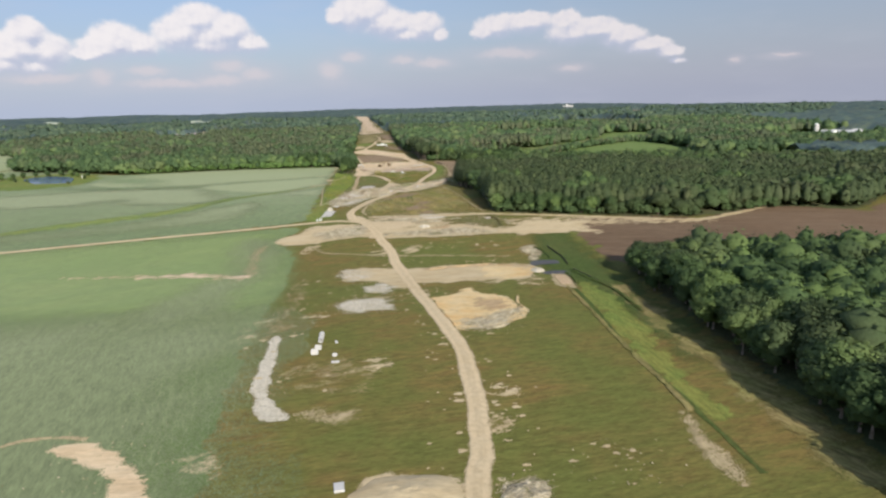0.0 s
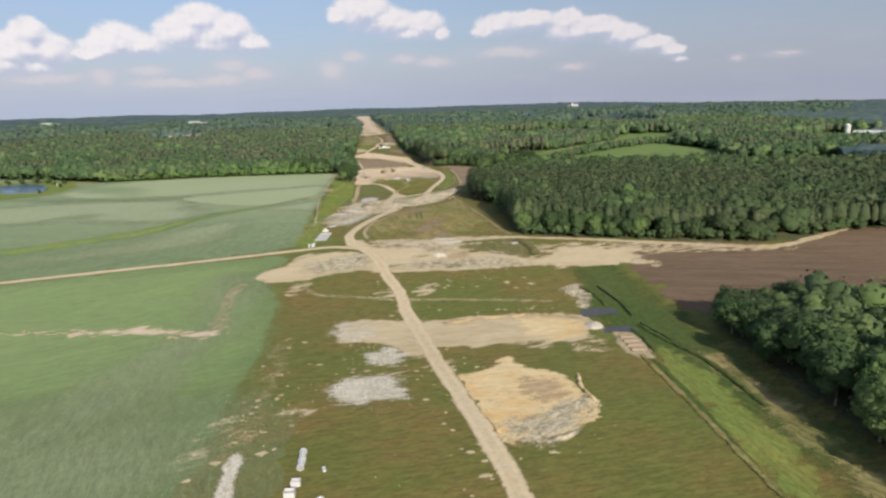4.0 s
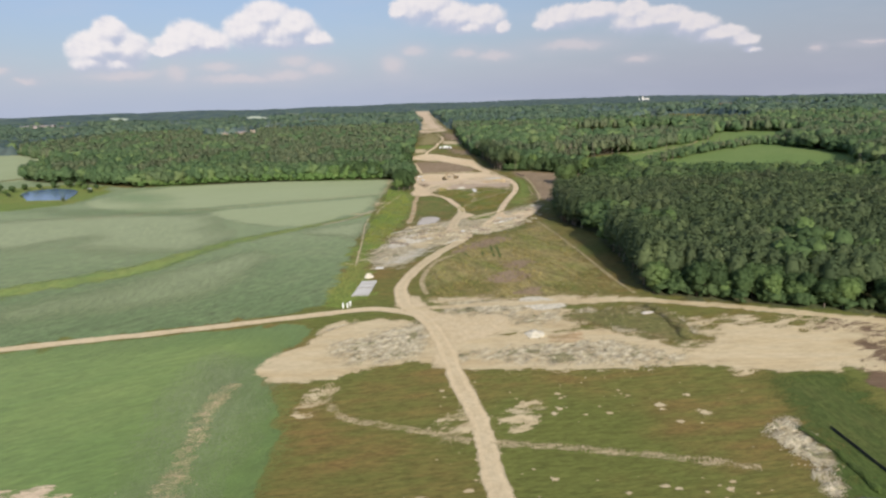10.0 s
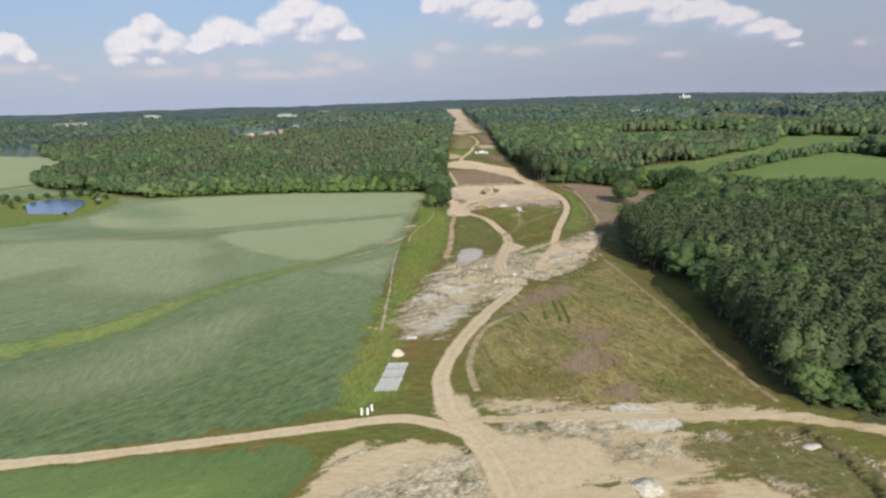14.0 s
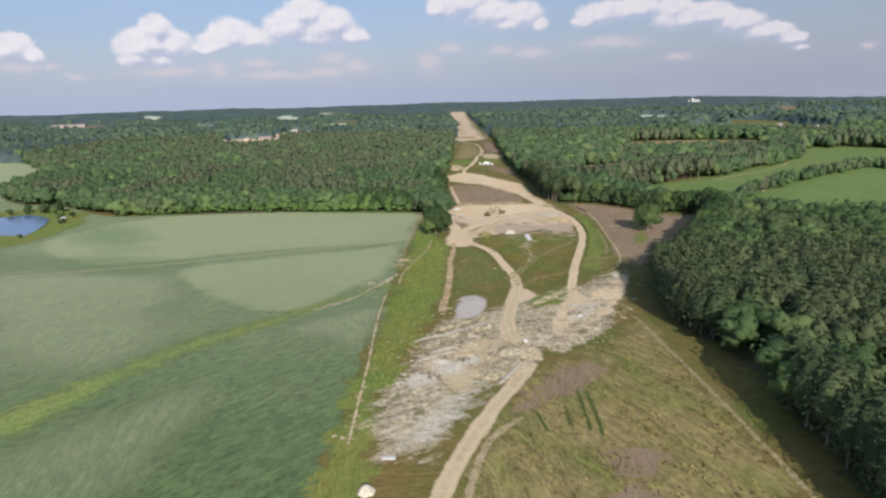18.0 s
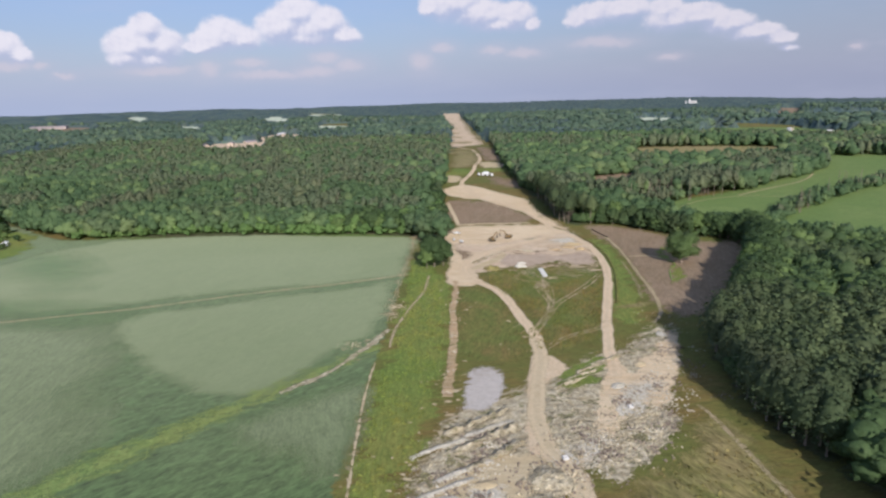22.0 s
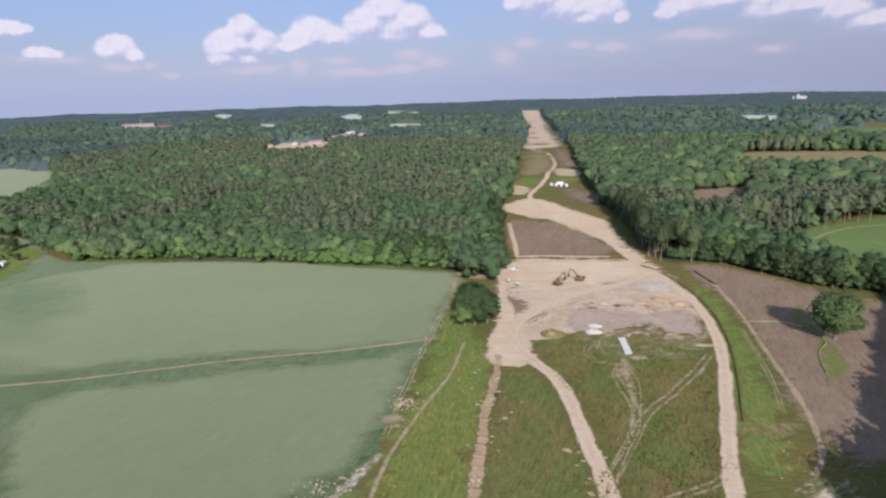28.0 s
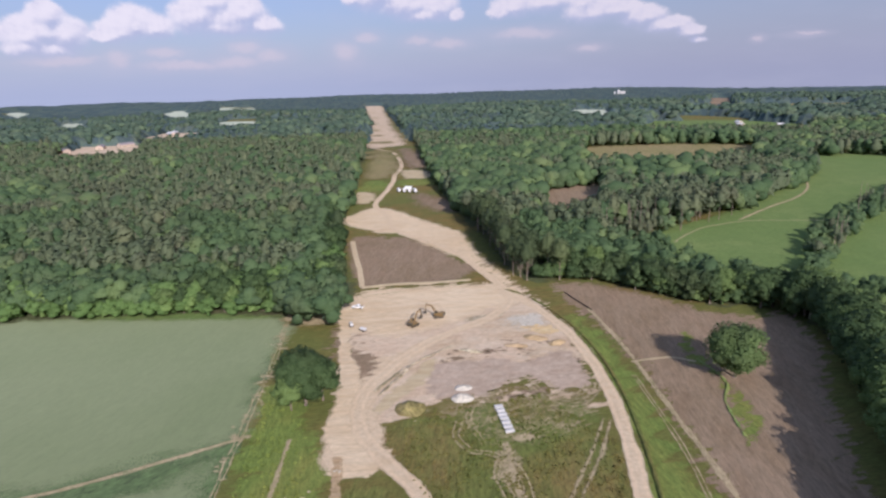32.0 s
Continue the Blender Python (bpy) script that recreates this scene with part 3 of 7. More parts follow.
# ---- fields and bare earth ----
def grown(outline, d):
    """The outline moved outwards by d."""
    p = np.array(outline, float)
    way = np.roll(p, -1, 0) - np.roll(p, 1, 0)
    way /= np.hypot(*way.T)[:, None]
    turn = np.sign(np.sum(p[:, 0] * np.roll(p[:, 1], -1) - np.roll(p[:, 0], -1) * p[:, 1]))
    return [tuple(q) for q in p + np.stack([way[:, 1], -way[:, 0]], 1) * turn * d]



ROAD_CROSS = [(-900, 130), (-450, 252), (-300, 294), (-168, 332), (-141, 339), (-114, 347), (-85, 356), (-67, 361), (-52, 357), (-44, 350)]
patch("crop_field", [(-40, 30), (-46, 98), (-52, 118), (-57, 142), (-61, 168), (-64, 200), (-69, 255), (-74, 290), (-86, 309), (-86, 328), (-83, 347), (-100, 347), (-168, 329.5), (-300, 291.5), (-450, 249.5),
                     (-800, 150), (-800, -100), (-300, -60)], M_CROP, 0.10, "green crop field beside the cleared strip", "field", 0.8, 3, 7, straight=True, fade=3)
patch("crop_field", [(-84, 369), (-90, 360), (-114, 350), (-168, 334.5), (-300, 296.5), (-450, 254.5), (-800, 160), (-800, 470), (-540, 560), (-447, 598), (-411, 620), (-398, 665), (-392, 710), (-369, 748), (-280, 768),
                     (-204, 766), (-137, 764), (-125, 700), (-118, 633), (-110, 560), (-105, 516), (-95, 450), (-88, 409)], M_FIELD, 0.10, "rolling green crop field with paler swathes", "field", 0.8, 3, 7, straight=True, fade=3)
patch("pale_swathe", [(-300, 40), (-48, 40), (-54, 118), (-59, 147), (-61, 155), (-60, 167), (-61, 184), (-66, 193), (-83, 202), (-105, 200), (-115, 194), (-160, 186), (-300, 160)], M_PALESOFT, 0.18, "pale grey-green ripening crop", "field", 2.0, 3, 6, fade=36)
patch("pale_swathe", [(-110, 196), (-108, 221), (-106, 246), (-100, 277), (-108, 317), (-92, 312), (-86, 281), (-85, 248), (-86, 223), (-80, 198)], M_PALESOFT, 0.19, "pale worn lane through the crop", "field", 2.0, 2, 5, fade=19, dense=0.7)
patch("bright_crop", [(-420, 235), (-300, 285), (-168, 324), (-100, 338), (-98, 312), (-78, 296), (-71, 250), (-67, 205), (-95, 200), (-159, 206), (-300, 178), (-420, 150)], M_LUSH, 0.14, "bright green young crop", "field", 1.5, 3, 7, fade=16)
patch("green_swathe", [(-390, 690), (-378, 706), (-340, 682), (-300, 640), (-318, 622), (-350, 650)], M_CROPSOFT, 0.18, "darker green swathe in the crop", "field", 2.0, 3, 6, fade=30)
patch("green_swathe", [(-240, 590), (-271, 574), (-313, 580), (-400, 600), (-410, 618), (-300, 604)], M_CROPSOFT, 0.19, "darker green swathe in the crop", "field", 2.0, 3, 6, fade=22)
patch("pale_crop", [(-242, 583), (-217, 599), (-177, 622), (-137, 643), (-126, 655), (-118, 593), (-122, 565), (-129, 552), (-134, 526), (-144, 515), (-175, 522), (-211, 550)], M_WHEAT, 0.16, "tongue of pale ripening crop", "field", 1.0, 2, 5, fade=7)
patch("pale_crop", [(-293, 588), (-250, 607), (-205, 631), (-128, 662), (-128, 700), (-137, 763), (-204, 765), (-280, 767), (-366, 747), (-388, 712), (-392, 665), (-380, 640), (-340, 606)], M_WHEAT, 0.16, "broad pale ripening crop below the woods", "field", 1.0, 2.5, 6, fade=8)
patch("pale_swathe", [(-283, 453), (-271, 478), (-236, 454), (-207, 445), (-186, 452), (-184, 485), (-215, 535), (-243, 572), (-287, 585), (-360, 562), (-430, 530), (-430, 470)], M_PALESOFT, 0.17, "pale grey-green ripening crop", "field", 2.0, 3, 6, fade=24)
patch("pale_swathe", [(-330, 318), (-205, 368), (-169, 405), (-148, 440), (-134, 420), (-136, 385), (-160, 366), (-230, 340)], M_PALESOFT, 0.18, "thin greyish crop below the swale", "field", 2.0, 3, 6, fade=16, dense=0.8)
patch("pale_swathe", [(-137, 492), (-126, 507), (-107, 524), (-100, 485), (-103, 473), (-115, 483)], M_PALESOFT, 0.24, "pale grey-green ripening crop", "field", 1.5, 2, 4, fade=9)
patch("weedy_swale", [(-260, 352), (-187, 400), (-174, 428), (-164, 460), (-145, 498), (-113, 552), (-112, 562), (-147, 510), (-170, 474), (-185, 440), (-200, 412), (-265, 362)], M_WEED, 0.26, "yellow-green weedy strip along a wet swale in the crop", "swale", 1.5, 2, fade=7)
patch("tilled_field", [(79, 258), (75, 290), (73, 322), (80, 352), (110, 352), (151, 341), (204, 373), (256, 350), (330, 405), (700, 480), (700, 230), (300, 210), (110, 258)], M_BROWN, 0.10, "bare brown tilled field", "field", 0.8, 2.5, 7, straight=True, fade=5)
patch("grass_strip", [(51, 316), (66, 313), (71, 290), (72, 262), (76, 215), (78, 160), (70, 150), (62, 180), (56, 220), (50, 240), (44, 262), (46, 280), (50, 300)], M_DITCH, 0.12, "bright green grass strip beside a ditch", "grass", 1.2, 2, fade=9)
patch("grass_strip", [(-86, 368), (-91, 412), (-97, 486), (-105, 540), (-117, 648), (-124, 692), (-118, 700), (-104, 672), (-91, 640), (-85, 580), (-80, 522), (-82, 478), (-81, 442), (-78, 405), (-72, 378), (-76, 367)], M_GREEN, 0.12, "bright green grass along the crop's edge", "grass", 1.0, 2, fade=7)
patch("grass_infield", [(-86, 650), (-74, 640), (-60, 610), (-54, 590), (-55, 560), (-62, 548), (-72, 552), (-82, 560), (-84, 600)], M_INFIELD, 0.12, "green grass between dirt tracks", "grass", 1.0, 2, fade=7)
patch("grass_infield", [(-45, 690), (-30, 690), (-16, 680), (-14, 650), (-20, 600), (-28, 572), (-40, 560), (-47, 585), (-52, 610), (-64, 640), (-78, 662), (-74, 680), (-60, 676)], M_INFIELD, 0.12, "green grass inside the loop of the dirt road", "grass", 1.2, 2, fade=7)
patch("grass_strip", [(-6, 760), (0, 735), (3, 700), (4, 660), (3, 625), (-4, 600), (-14, 595), (-12, 630), (-5, 680), (-5, 715), (-9, 745)], M_GREEN, 0.12, "green grass along the road's shoulder", "grass", 0.8, 2, fade=7)
patch("stubble_field", [(-8, 794), (12, 796), (30, 782), (46, 764), (66, 750), (84, 752), (78, 715), (60, 680), (44, 642), (28, 612), (12, 606), (8, 640), (9, 690), (5, 730)], M_MAUVE, 0.12, "dry brown stubble field below the woods", "field", 1.0, 2)
patch("tall_grass", [(-53, 411), (-47, 440), (-36, 466), (-17, 486), (1, 512), (8, 500), (14, 450), (20, 405), (23, 378), (0, 374), (-23, 372), (-45, 372)], M_BRUSH, 0.12, "tall dry yellow and green grass", "grass", 1.5, 2, fade=7)
patch("sand_pad", [(-44, 262), (-27, 262), (-16, 259), (2, 263), (25, 264), (41, 260), (39, 245), (34, 237), (20, 238), (4, 236), (-10, 236), (-14, 230), (-19, 228), (-27, 239), (-41, 242), (-45, 247), (-46, 256)], M_SAND, 0.22, "graded bar of bare pale sand across the road", "earth", 0.8, 1.2, fade=2.6)
patch("stone_spread", [(-47, 258), (-37, 261), (-33, 251), (-36, 243), (-44, 245)], M_STONE, 0.245, "pale washed stone at the end of the sand bar", "stone", 1.0, 0.9, fade=6, dense=0.6)
patch("sand_pit", [(-5, 213), (2, 217), (7, 224), (11, 228), (13, 220), (23, 214), (26, 203), (29, 194), (23, 185), (8, 180), (3, 181), (-1, 195)], M_CLAY, 0.22, "dug-out pad of orange and pale sand", "earth", 0.8, 1.2, fade=2.2)
patch("stone_spread", [(-40, 207), (-36, 214), (-25, 215), (-20, 211), (-20, 202), (-34, 199)], M_STONE, 0.22, "spread of grey-white crushed stone on grass", "stone", 1.6, 0.9, fade=4)
patch("stone_spread", [(-34, 235), (-25, 237), (-20, 231), (-24, 223), (-31, 226)], M_STONE, 0.22, "spread of grey-white crushed stone on grass", "stone", 1.4, 0.9, fade=4)
patch("sand_fan", [(-92, 314), (-90, 326), (-82, 334), (-80, 344), (-76, 349), (-62, 352), (-50, 350), (-40, 338), (-20, 340), (7, 344), (24, 337), (35, 330), (51, 347), (71, 343), (73, 322), (61, 317), (33, 320), (4, 317),
                   (-30, 317), (-42, 322), (-56, 318), (-70, 311), (-85, 310)], M_SAND, 0.22, "wide bar of bare sand at the road crossing", "earth", 1.2, 1.2, fade=3.2)
patch("subsoil_pad", [(-114, 773), (-104, 790), (-89, 797), (-62, 798), (-38, 800), (-24, 792), (-16, 764), (-9, 722), (-20, 697), (-42, 703), (-60, 685), (-84, 666), (-93, 660), (-98, 701), (-106, 740)], M_PINK, 0.20, "graded pad of pinkish bare subsoil", "earth", 1.3, 1.5)
patch("rubble_ground", [(-85, 430), (-80, 465), (-78, 500), (-70, 515), (-52, 530), (-42, 545), (-28, 556), (-16, 566), (-2, 586), (8, 592), (4, 570), (-6, 540), (-16, 512), (-34, 487), (-46, 462), (-58, 440), (-66, 412), (-76, 410)], M_RUBBLE, 0.16, "rubbly bare soil with grass tufts", "earth", 2.0, 1.5)
patch("stone_spread", [(-72, 418), (-68, 432), (-60, 446), (-54, 450), (-55, 438), (-62, 424), (-68, 415)], M_STONE, 0.26, "strip of grey crushed stone beside the road", "stone", 0.8, 0.9)
patch("dry_pond", [(-72, 514), (-72, 538), (-67, 545), (-61, 542), (-60, 520), (-66, 512)], M_SILT, 0.26, "flat bed of pale dried silt", "silt", 0.7, 0.9, fade=2.6)
patch("sand_fan", [(-142, 936), (-136, 965), (-126, 982), (-105, 974), (-80, 935), (-54, 900), (-42, 845), (-28, 803), (-38, 800), (-46, 830), (-72, 866), (-90, 893), (-114, 908)], M_PINKSAND, 0.24, "broad fan of bare sand up the cleared strip", "earth", 1.2, 1.5)
patch("subsoil_pad", [(-127, 885), (-110, 894), (-81, 884), (-56, 842), (-46, 822), (-66, 802), (-93, 801), (-108, 803)], M_MAUVE, 0.20, "bare mauve subsoil pad beside the sand", "earth", 1.2, 1.5)
patch("bare_strip", [(-194, 1430), (-224, 1663), (-281, 2077), (-370, 2660), (-446, 3150), (-372, 3150), (-304, 2660), (-252, 2262), (-178, 1720), (-139, 1474), (-160, 1418)], M_PINK, 0.3, "cleared strip of bare pinkish earth running to the horizon", "earth", 6, 9, 16, fade=20)
patch("grass_band", [(-150, 1050), (-148, 1110), (-126, 1108), (-124, 1060)], M_GREEN, 0.2, "green grass beside the haul road", "grass", 3, 3, 8, fade=10)
patch("grass_band", [(-112, 1112), (-84, 1108), (-78, 1085), (-110, 1080)], M_GREEN, 0.2, "green grass beside the haul road", "grass", 3, 3, 8, fade=10)
patch("brown_grass", [(-172, 1390), (-160, 1200), (-152, 1130), (-126, 1140), (-126, 1216), (-142, 1320)], M_GRASS_BAND, 0.2, "dry brown grass on the cleared strip", "grass", 4, 4, 10, fade=16)
patch("brown_grass", [(-140, 1400), (-116, 1370), (-92, 1240), (-96, 1190), (-114, 1220), (-130, 1320)], M_MAUVE, 0.2, "bare brown earth and dry grass on the cleared strip", "earth", 4, 4, 10, fade=16)
patch("sand_spot", [(-119, 1176), (-98, 1178), (-81, 1148), (-90, 1120), (-113, 1130)], M_SAND, 0.25, "pale bare patch beside the haul road", "earth", 3, 3, 6, fade=9)
patch("bare_spot", [(-94, 1040), (-58, 1000), (-56, 960), (-80, 975), (-92, 1005)], M_MAUVE, 0.22, "pinkish bare earth below the trailers", "earth", 3, 3, 6, fade=14)
patch("sand_spot", [(-140, 1004), (-148, 1050), (-132, 1046), (-128, 1010)], M_SAND, 0.25, "pale bare line beside the woods", "earth", 2, 2, 5, fade=6)
patch("meadow", grown([(66, 872), (140, 925), (215, 1000), (255, 1040), (300, 1100), (319, 1182), (400, 1195), (455, 1125), (400, 1030), (304, 1002), (221, 930), (150, 855), (112, 790), (98, 792), (80, 815), (68, 845)], 9), M_MEADOW, 0.12, "smooth green meadow enclosed by woods", "meadow", 1.0, 3, 12, fade=3)
patch("meadow", grown([(118, 790), (140, 773), (265, 752), (320, 748), (362, 862), (345, 950), (320, 985), (236, 915), (174, 853)], 9), M_MEADOW, 0.12, "smooth green meadow enclosed by woods", "meadow", 1.0, 3, 12, fade=3)

# ---- dirt roads ----
track("haul_road", [(4, 30), (5, 95), (7, 110), (7, 129), (6, 152), (2, 177), (-7, 210), (-14, 237), (-22, 268), (-26, 290), (-33, 312), (-40, 337), (-48, 354), (-56, 366), (-60, 382), (-59, 398), (-53, 427), (-45, 452), (-39.5, 472),
                    (-42, 485), (-46, 493), (-49, 512), (-48, 535), (-47, 556), (-49, 578)],
      5.2, M_TRACK, 0.32, "pale sandy haul road worn by vehicles")
track("haul_road", [(-48, 572), (-49, 578), (-55, 600), (-66, 636), (-80, 656), (-88, 672), (-89, 690), (-82, 710), (-67, 733), (-42, 757), (-32, 780), (-40, 811), (-62, 864), (-96, 905), (-112, 960), (-124, 996), (-121, 1057), (-120, 1106), (-122, 1149), (-121, 1216), (-137, 1321), (-154, 1372), (-178, 1405)],
      5.2, M_TRACKPINK, 0.32, "pale sandy haul road worn by vehicles")
track("farm_road", ROAD_CROSS, 4.0, M_TRACK, 0.31, "narrow sandy farm road between crop fields")
track("loop_road", [(-22, 540), (-21, 556), (-20, 575), (-15, 618), (-9, 660), (-7, 690), (-9, 722), (-15, 750), (-26, 776), (-36, 790)], 4.6, M_TRACKPINK, 0.31, "sandy loop road around the grass infield")
track("vehicle_track", [(-49, 578), (-46, 592), (-41.5, 610), (-41.5, 625), (-45, 638), (-47, 646), (-44, 656)], 3.4, M_FAINT, 0.30, "worn wheel tracks curving through the grass", wobble=0.35, ruts=True, spacing=1.0)
track("vehicle_track", [(-47, 586), (-43, 599), (-38, 618), (-29, 635), (-21, 651), (-12, 672)], 3.6, M_FAINT, 0.31, "worn wheel tracks curving through the grass", wobble=0.35, ruts=True, spacing=1.0)
track("vehicle_track", [(-46, 562), (-36, 576), (-22, 588), (-16, 600)], 3.0, M_FAINT, 0.31, "worn wheel tracks curving through the grass", wobble=0.35, ruts=True, spacing=1.0)
track("vehicle_track", [(-41, 612), (-40, 628), (-40, 641), (-43, 651), (-48, 655), (-54, 657), (-58, 664), (-57, 672)], 2.8, M_FAINT, 0.32, "worn wheel tracks curving through the grass", wobble=0.35, ruts=True, spacing=1.0)
track("vehicle_track", [(-32, 697), (-30, 690), (-27, 685), (-21, 681), (-15, 684), (-10, 692)], 2.8, M_FAINT, 0.32, "worn wheel tracks curving through the grass", wobble=0.35, ruts=True, spacing=1.0)
track("vehicle_track", [(-27, 697), (-24, 689), (-18, 687), (-13, 694)], 2.2, M_FAINT, 0.33, "worn wheel tracks curving through the grass", wobble=0.35, ruts=True, spacing=1.0)
track("field_path", [(77, 865), (92, 882), (110, 897), (141, 909), (166, 908), (196, 904)], 2.6, M_FAINT, 0.27, "bare path through the meadow", "path", wobble=0.4)
track("field_path", [(138, 912), (174, 945), (215, 980), (245, 1020), (268, 1070)], 2.2, M_FAINT, 0.28, "bare path through the meadow", "path", wobble=0.4, dense=0.7)
track("field_track", [(-56, 360), (-40, 363), (-20, 366), (10, 368), (28, 369), (60, 362), (100, 350), (150, 338), (206, 368)], 5.0, M_SAND, 0.29, "sandy track along the edge of the pine stand", dense=0.6, wobble=0.5)

# ---- woods ----
PINE_STAND = [(33, 377), (74, 363), (151, 345), (211, 364), (256, 354), (330, 408), (520, 450), (500, 600), (300, 690), (150, 745), (110, 770), (90, 752), (84, 715), (69, 676), (54, 640), (46, 616), (33, 599), (21, 582), (16, 560), (14.5, 540), (15, 521), (19.5, 503), (26, 486), (31, 430)]
NEAR_WOOD = [(84, 254), (80, 212), (83, 157), (86, 120), (92, 60), (92, 10), (420, 10), (420, 200), (300, 195), (112, 250)]
def deeper(outline):
    """The outline with the ground before it, up to where trees on that side would hide it."""
    pts = [tuple(p) for p in outline] + [(-56 + (x + 56) * 0.83, 513 + (y - 513) * 0.83) for x, y in outline]
    pts = sorted(set(pts))

    def half(rows):
        out = []
        for q in rows:
            while len(out) > 1 and (out[-1][0] - out[-2][0]) * (q[1] - out[-2][1]) - (out[-1][1] - out[-2][1]) * (q[0] - out[-2][0]) <= 0:
                out.pop()
            out.append(q)
        return out[:-1]

    return half(pts) + half(pts[::-1])


FAR_BROWN = deeper([(118, 1337), (246, 1350), (340, 1302), (218, 1249), (122, 1256)])
FAR_SMALL = deeper([(20, 1029), (82, 1061), (65, 1010), (17, 978)])
FAR_YARD = deeper([(-690, 1440), (-740, 1580), (-630, 1600), (-590, 1480)])
FAR_YARD_2 = deeper([(-720, 1750), (-760, 1960), (-640, 1900), (-650, 1780)])
FAR_GREEN = deeper([(300, 1672), (360, 1782), (520, 1700), (560, 1560)])
FAR_PALE = deeper([(-1180, 3300), (-900, 3116), (-1070, 3640), (-1370, 3870)])
FAR_PALE_2 = deeper([(-720, 2160), (-586, 2125), (-630, 2265), (-783, 2320)])
FAR_PALE_3 = deeper([(-2133, 3268), (-1934, 3156), (-2223, 3567), (-2400, 3700)])
FAR_PALE_4 = deeper([(-1190, 2840), (-1045, 2760), (-1240, 3220), (-1395, 3320)])
FAR_PALE_5 = deeper([(1075, 3657), (1232, 3206), (1343, 3440), (1169, 3922)])
FAR_PALE_6 = deeper([(244, 2100), (333, 2043), (372, 2200), (286, 2262)])
FAR_PALE_7 = deeper([(-1293, 2345), (-1135, 2274), (-1288, 2528), (-1478, 2623)])
FAR_ROOFS = deeper([(789, 2546), (840, 2493), (936, 2709), (884, 2775)])
FAR_STRIP = deeper([(640, 2350), (1050, 2200), (1080, 2280), (680, 2450)])
FARM = deeper([(600, 1010), (640, 1075), (735, 1000), (720, 930), (660, 940)])
DEPOT = deeper([(-2090, 2470), (-1800, 2360), (-1760, 2560), (-2020, 2680)])
CLEARINGS = [
    FAR_BROWN, FAR_SMALL, FAR_YARD, FAR_YARD_2, FAR_GREEN, FAR_PALE, FAR_PALE_2, FAR_PALE_3, FAR_STRIP, FARM, DEPOT, FAR_PALE_4, FAR_PALE_5, FAR_PALE_6, FAR_PALE_7, FAR_ROOFS,
    [(-108, 700), (-110, 765), (-118, 800), (-140, 927), (-166, 1198), (-240, 1786), (-462, 3180), (-362, 3180), (-208, 2055), (-113, 1417), (-74, 1072), (-45, 901), (-25, 803), (12, 800), (34, 782), (51, 764), (81, 756), (81, 600), (0, 500)],
    [(66, 872), (140, 925), (215, 1000), (255, 1040), (300, 1100), (319, 1182), (400, 1195), (455, 1125), (400, 1030), (304, 1002), (221, 930), (150, 855), (112, 790), (98, 792), (80, 815), (68, 845)],
    [(118, 790), (140, 773), (265, 752), (320, 748), (362, 862), (345, 950), (320, 985), (236, 915), (174, 853)],
    [(-130, 740), (-137, 766), (-204, 768), (-280, 771), (-369, 750), (-406, 745), (-492, 790), (-555, 806), (-600, 830), (-680, 997), (-872, 1154), (-1000, 1190), (-1300, 1100), (-1300, 300), (-300, 500)],
    [(330, 405), (700, 485), (900, 480), (900, 150), (430, 150), (330, 200)],
]


def wooded(x, y):
    w = (y > 745) | (x > 430) | (x < -560)
    w &= ~((x < -380) & (y < 745))
    for c in CLEARINGS:
        w &= ~inside(x, y, c)
    return w | inside(x, y, PINE_STAND) | inside(x, y, NEAR_WOOD)


def hull(levels):
    """A ball of triangles."""
    bm = bmesh.new()
    bmesh.ops.create_icosphere(bm, subdivisions=levels, radius=1)
    bm.verts.ensure_lookup_table()
    v = np.array([tuple(q.co) for q in bm.verts])
    f = np.array([[q.index for q in t.verts] for t in bm.faces])
    bm.free()
    return v, f


HULLS = {k: hull(k) for k in (1, 2, 3)}


def unit(v):
    return v / np.maximum(np.linalg.norm(v, axis=-1, keepdims=True), 1e-9)


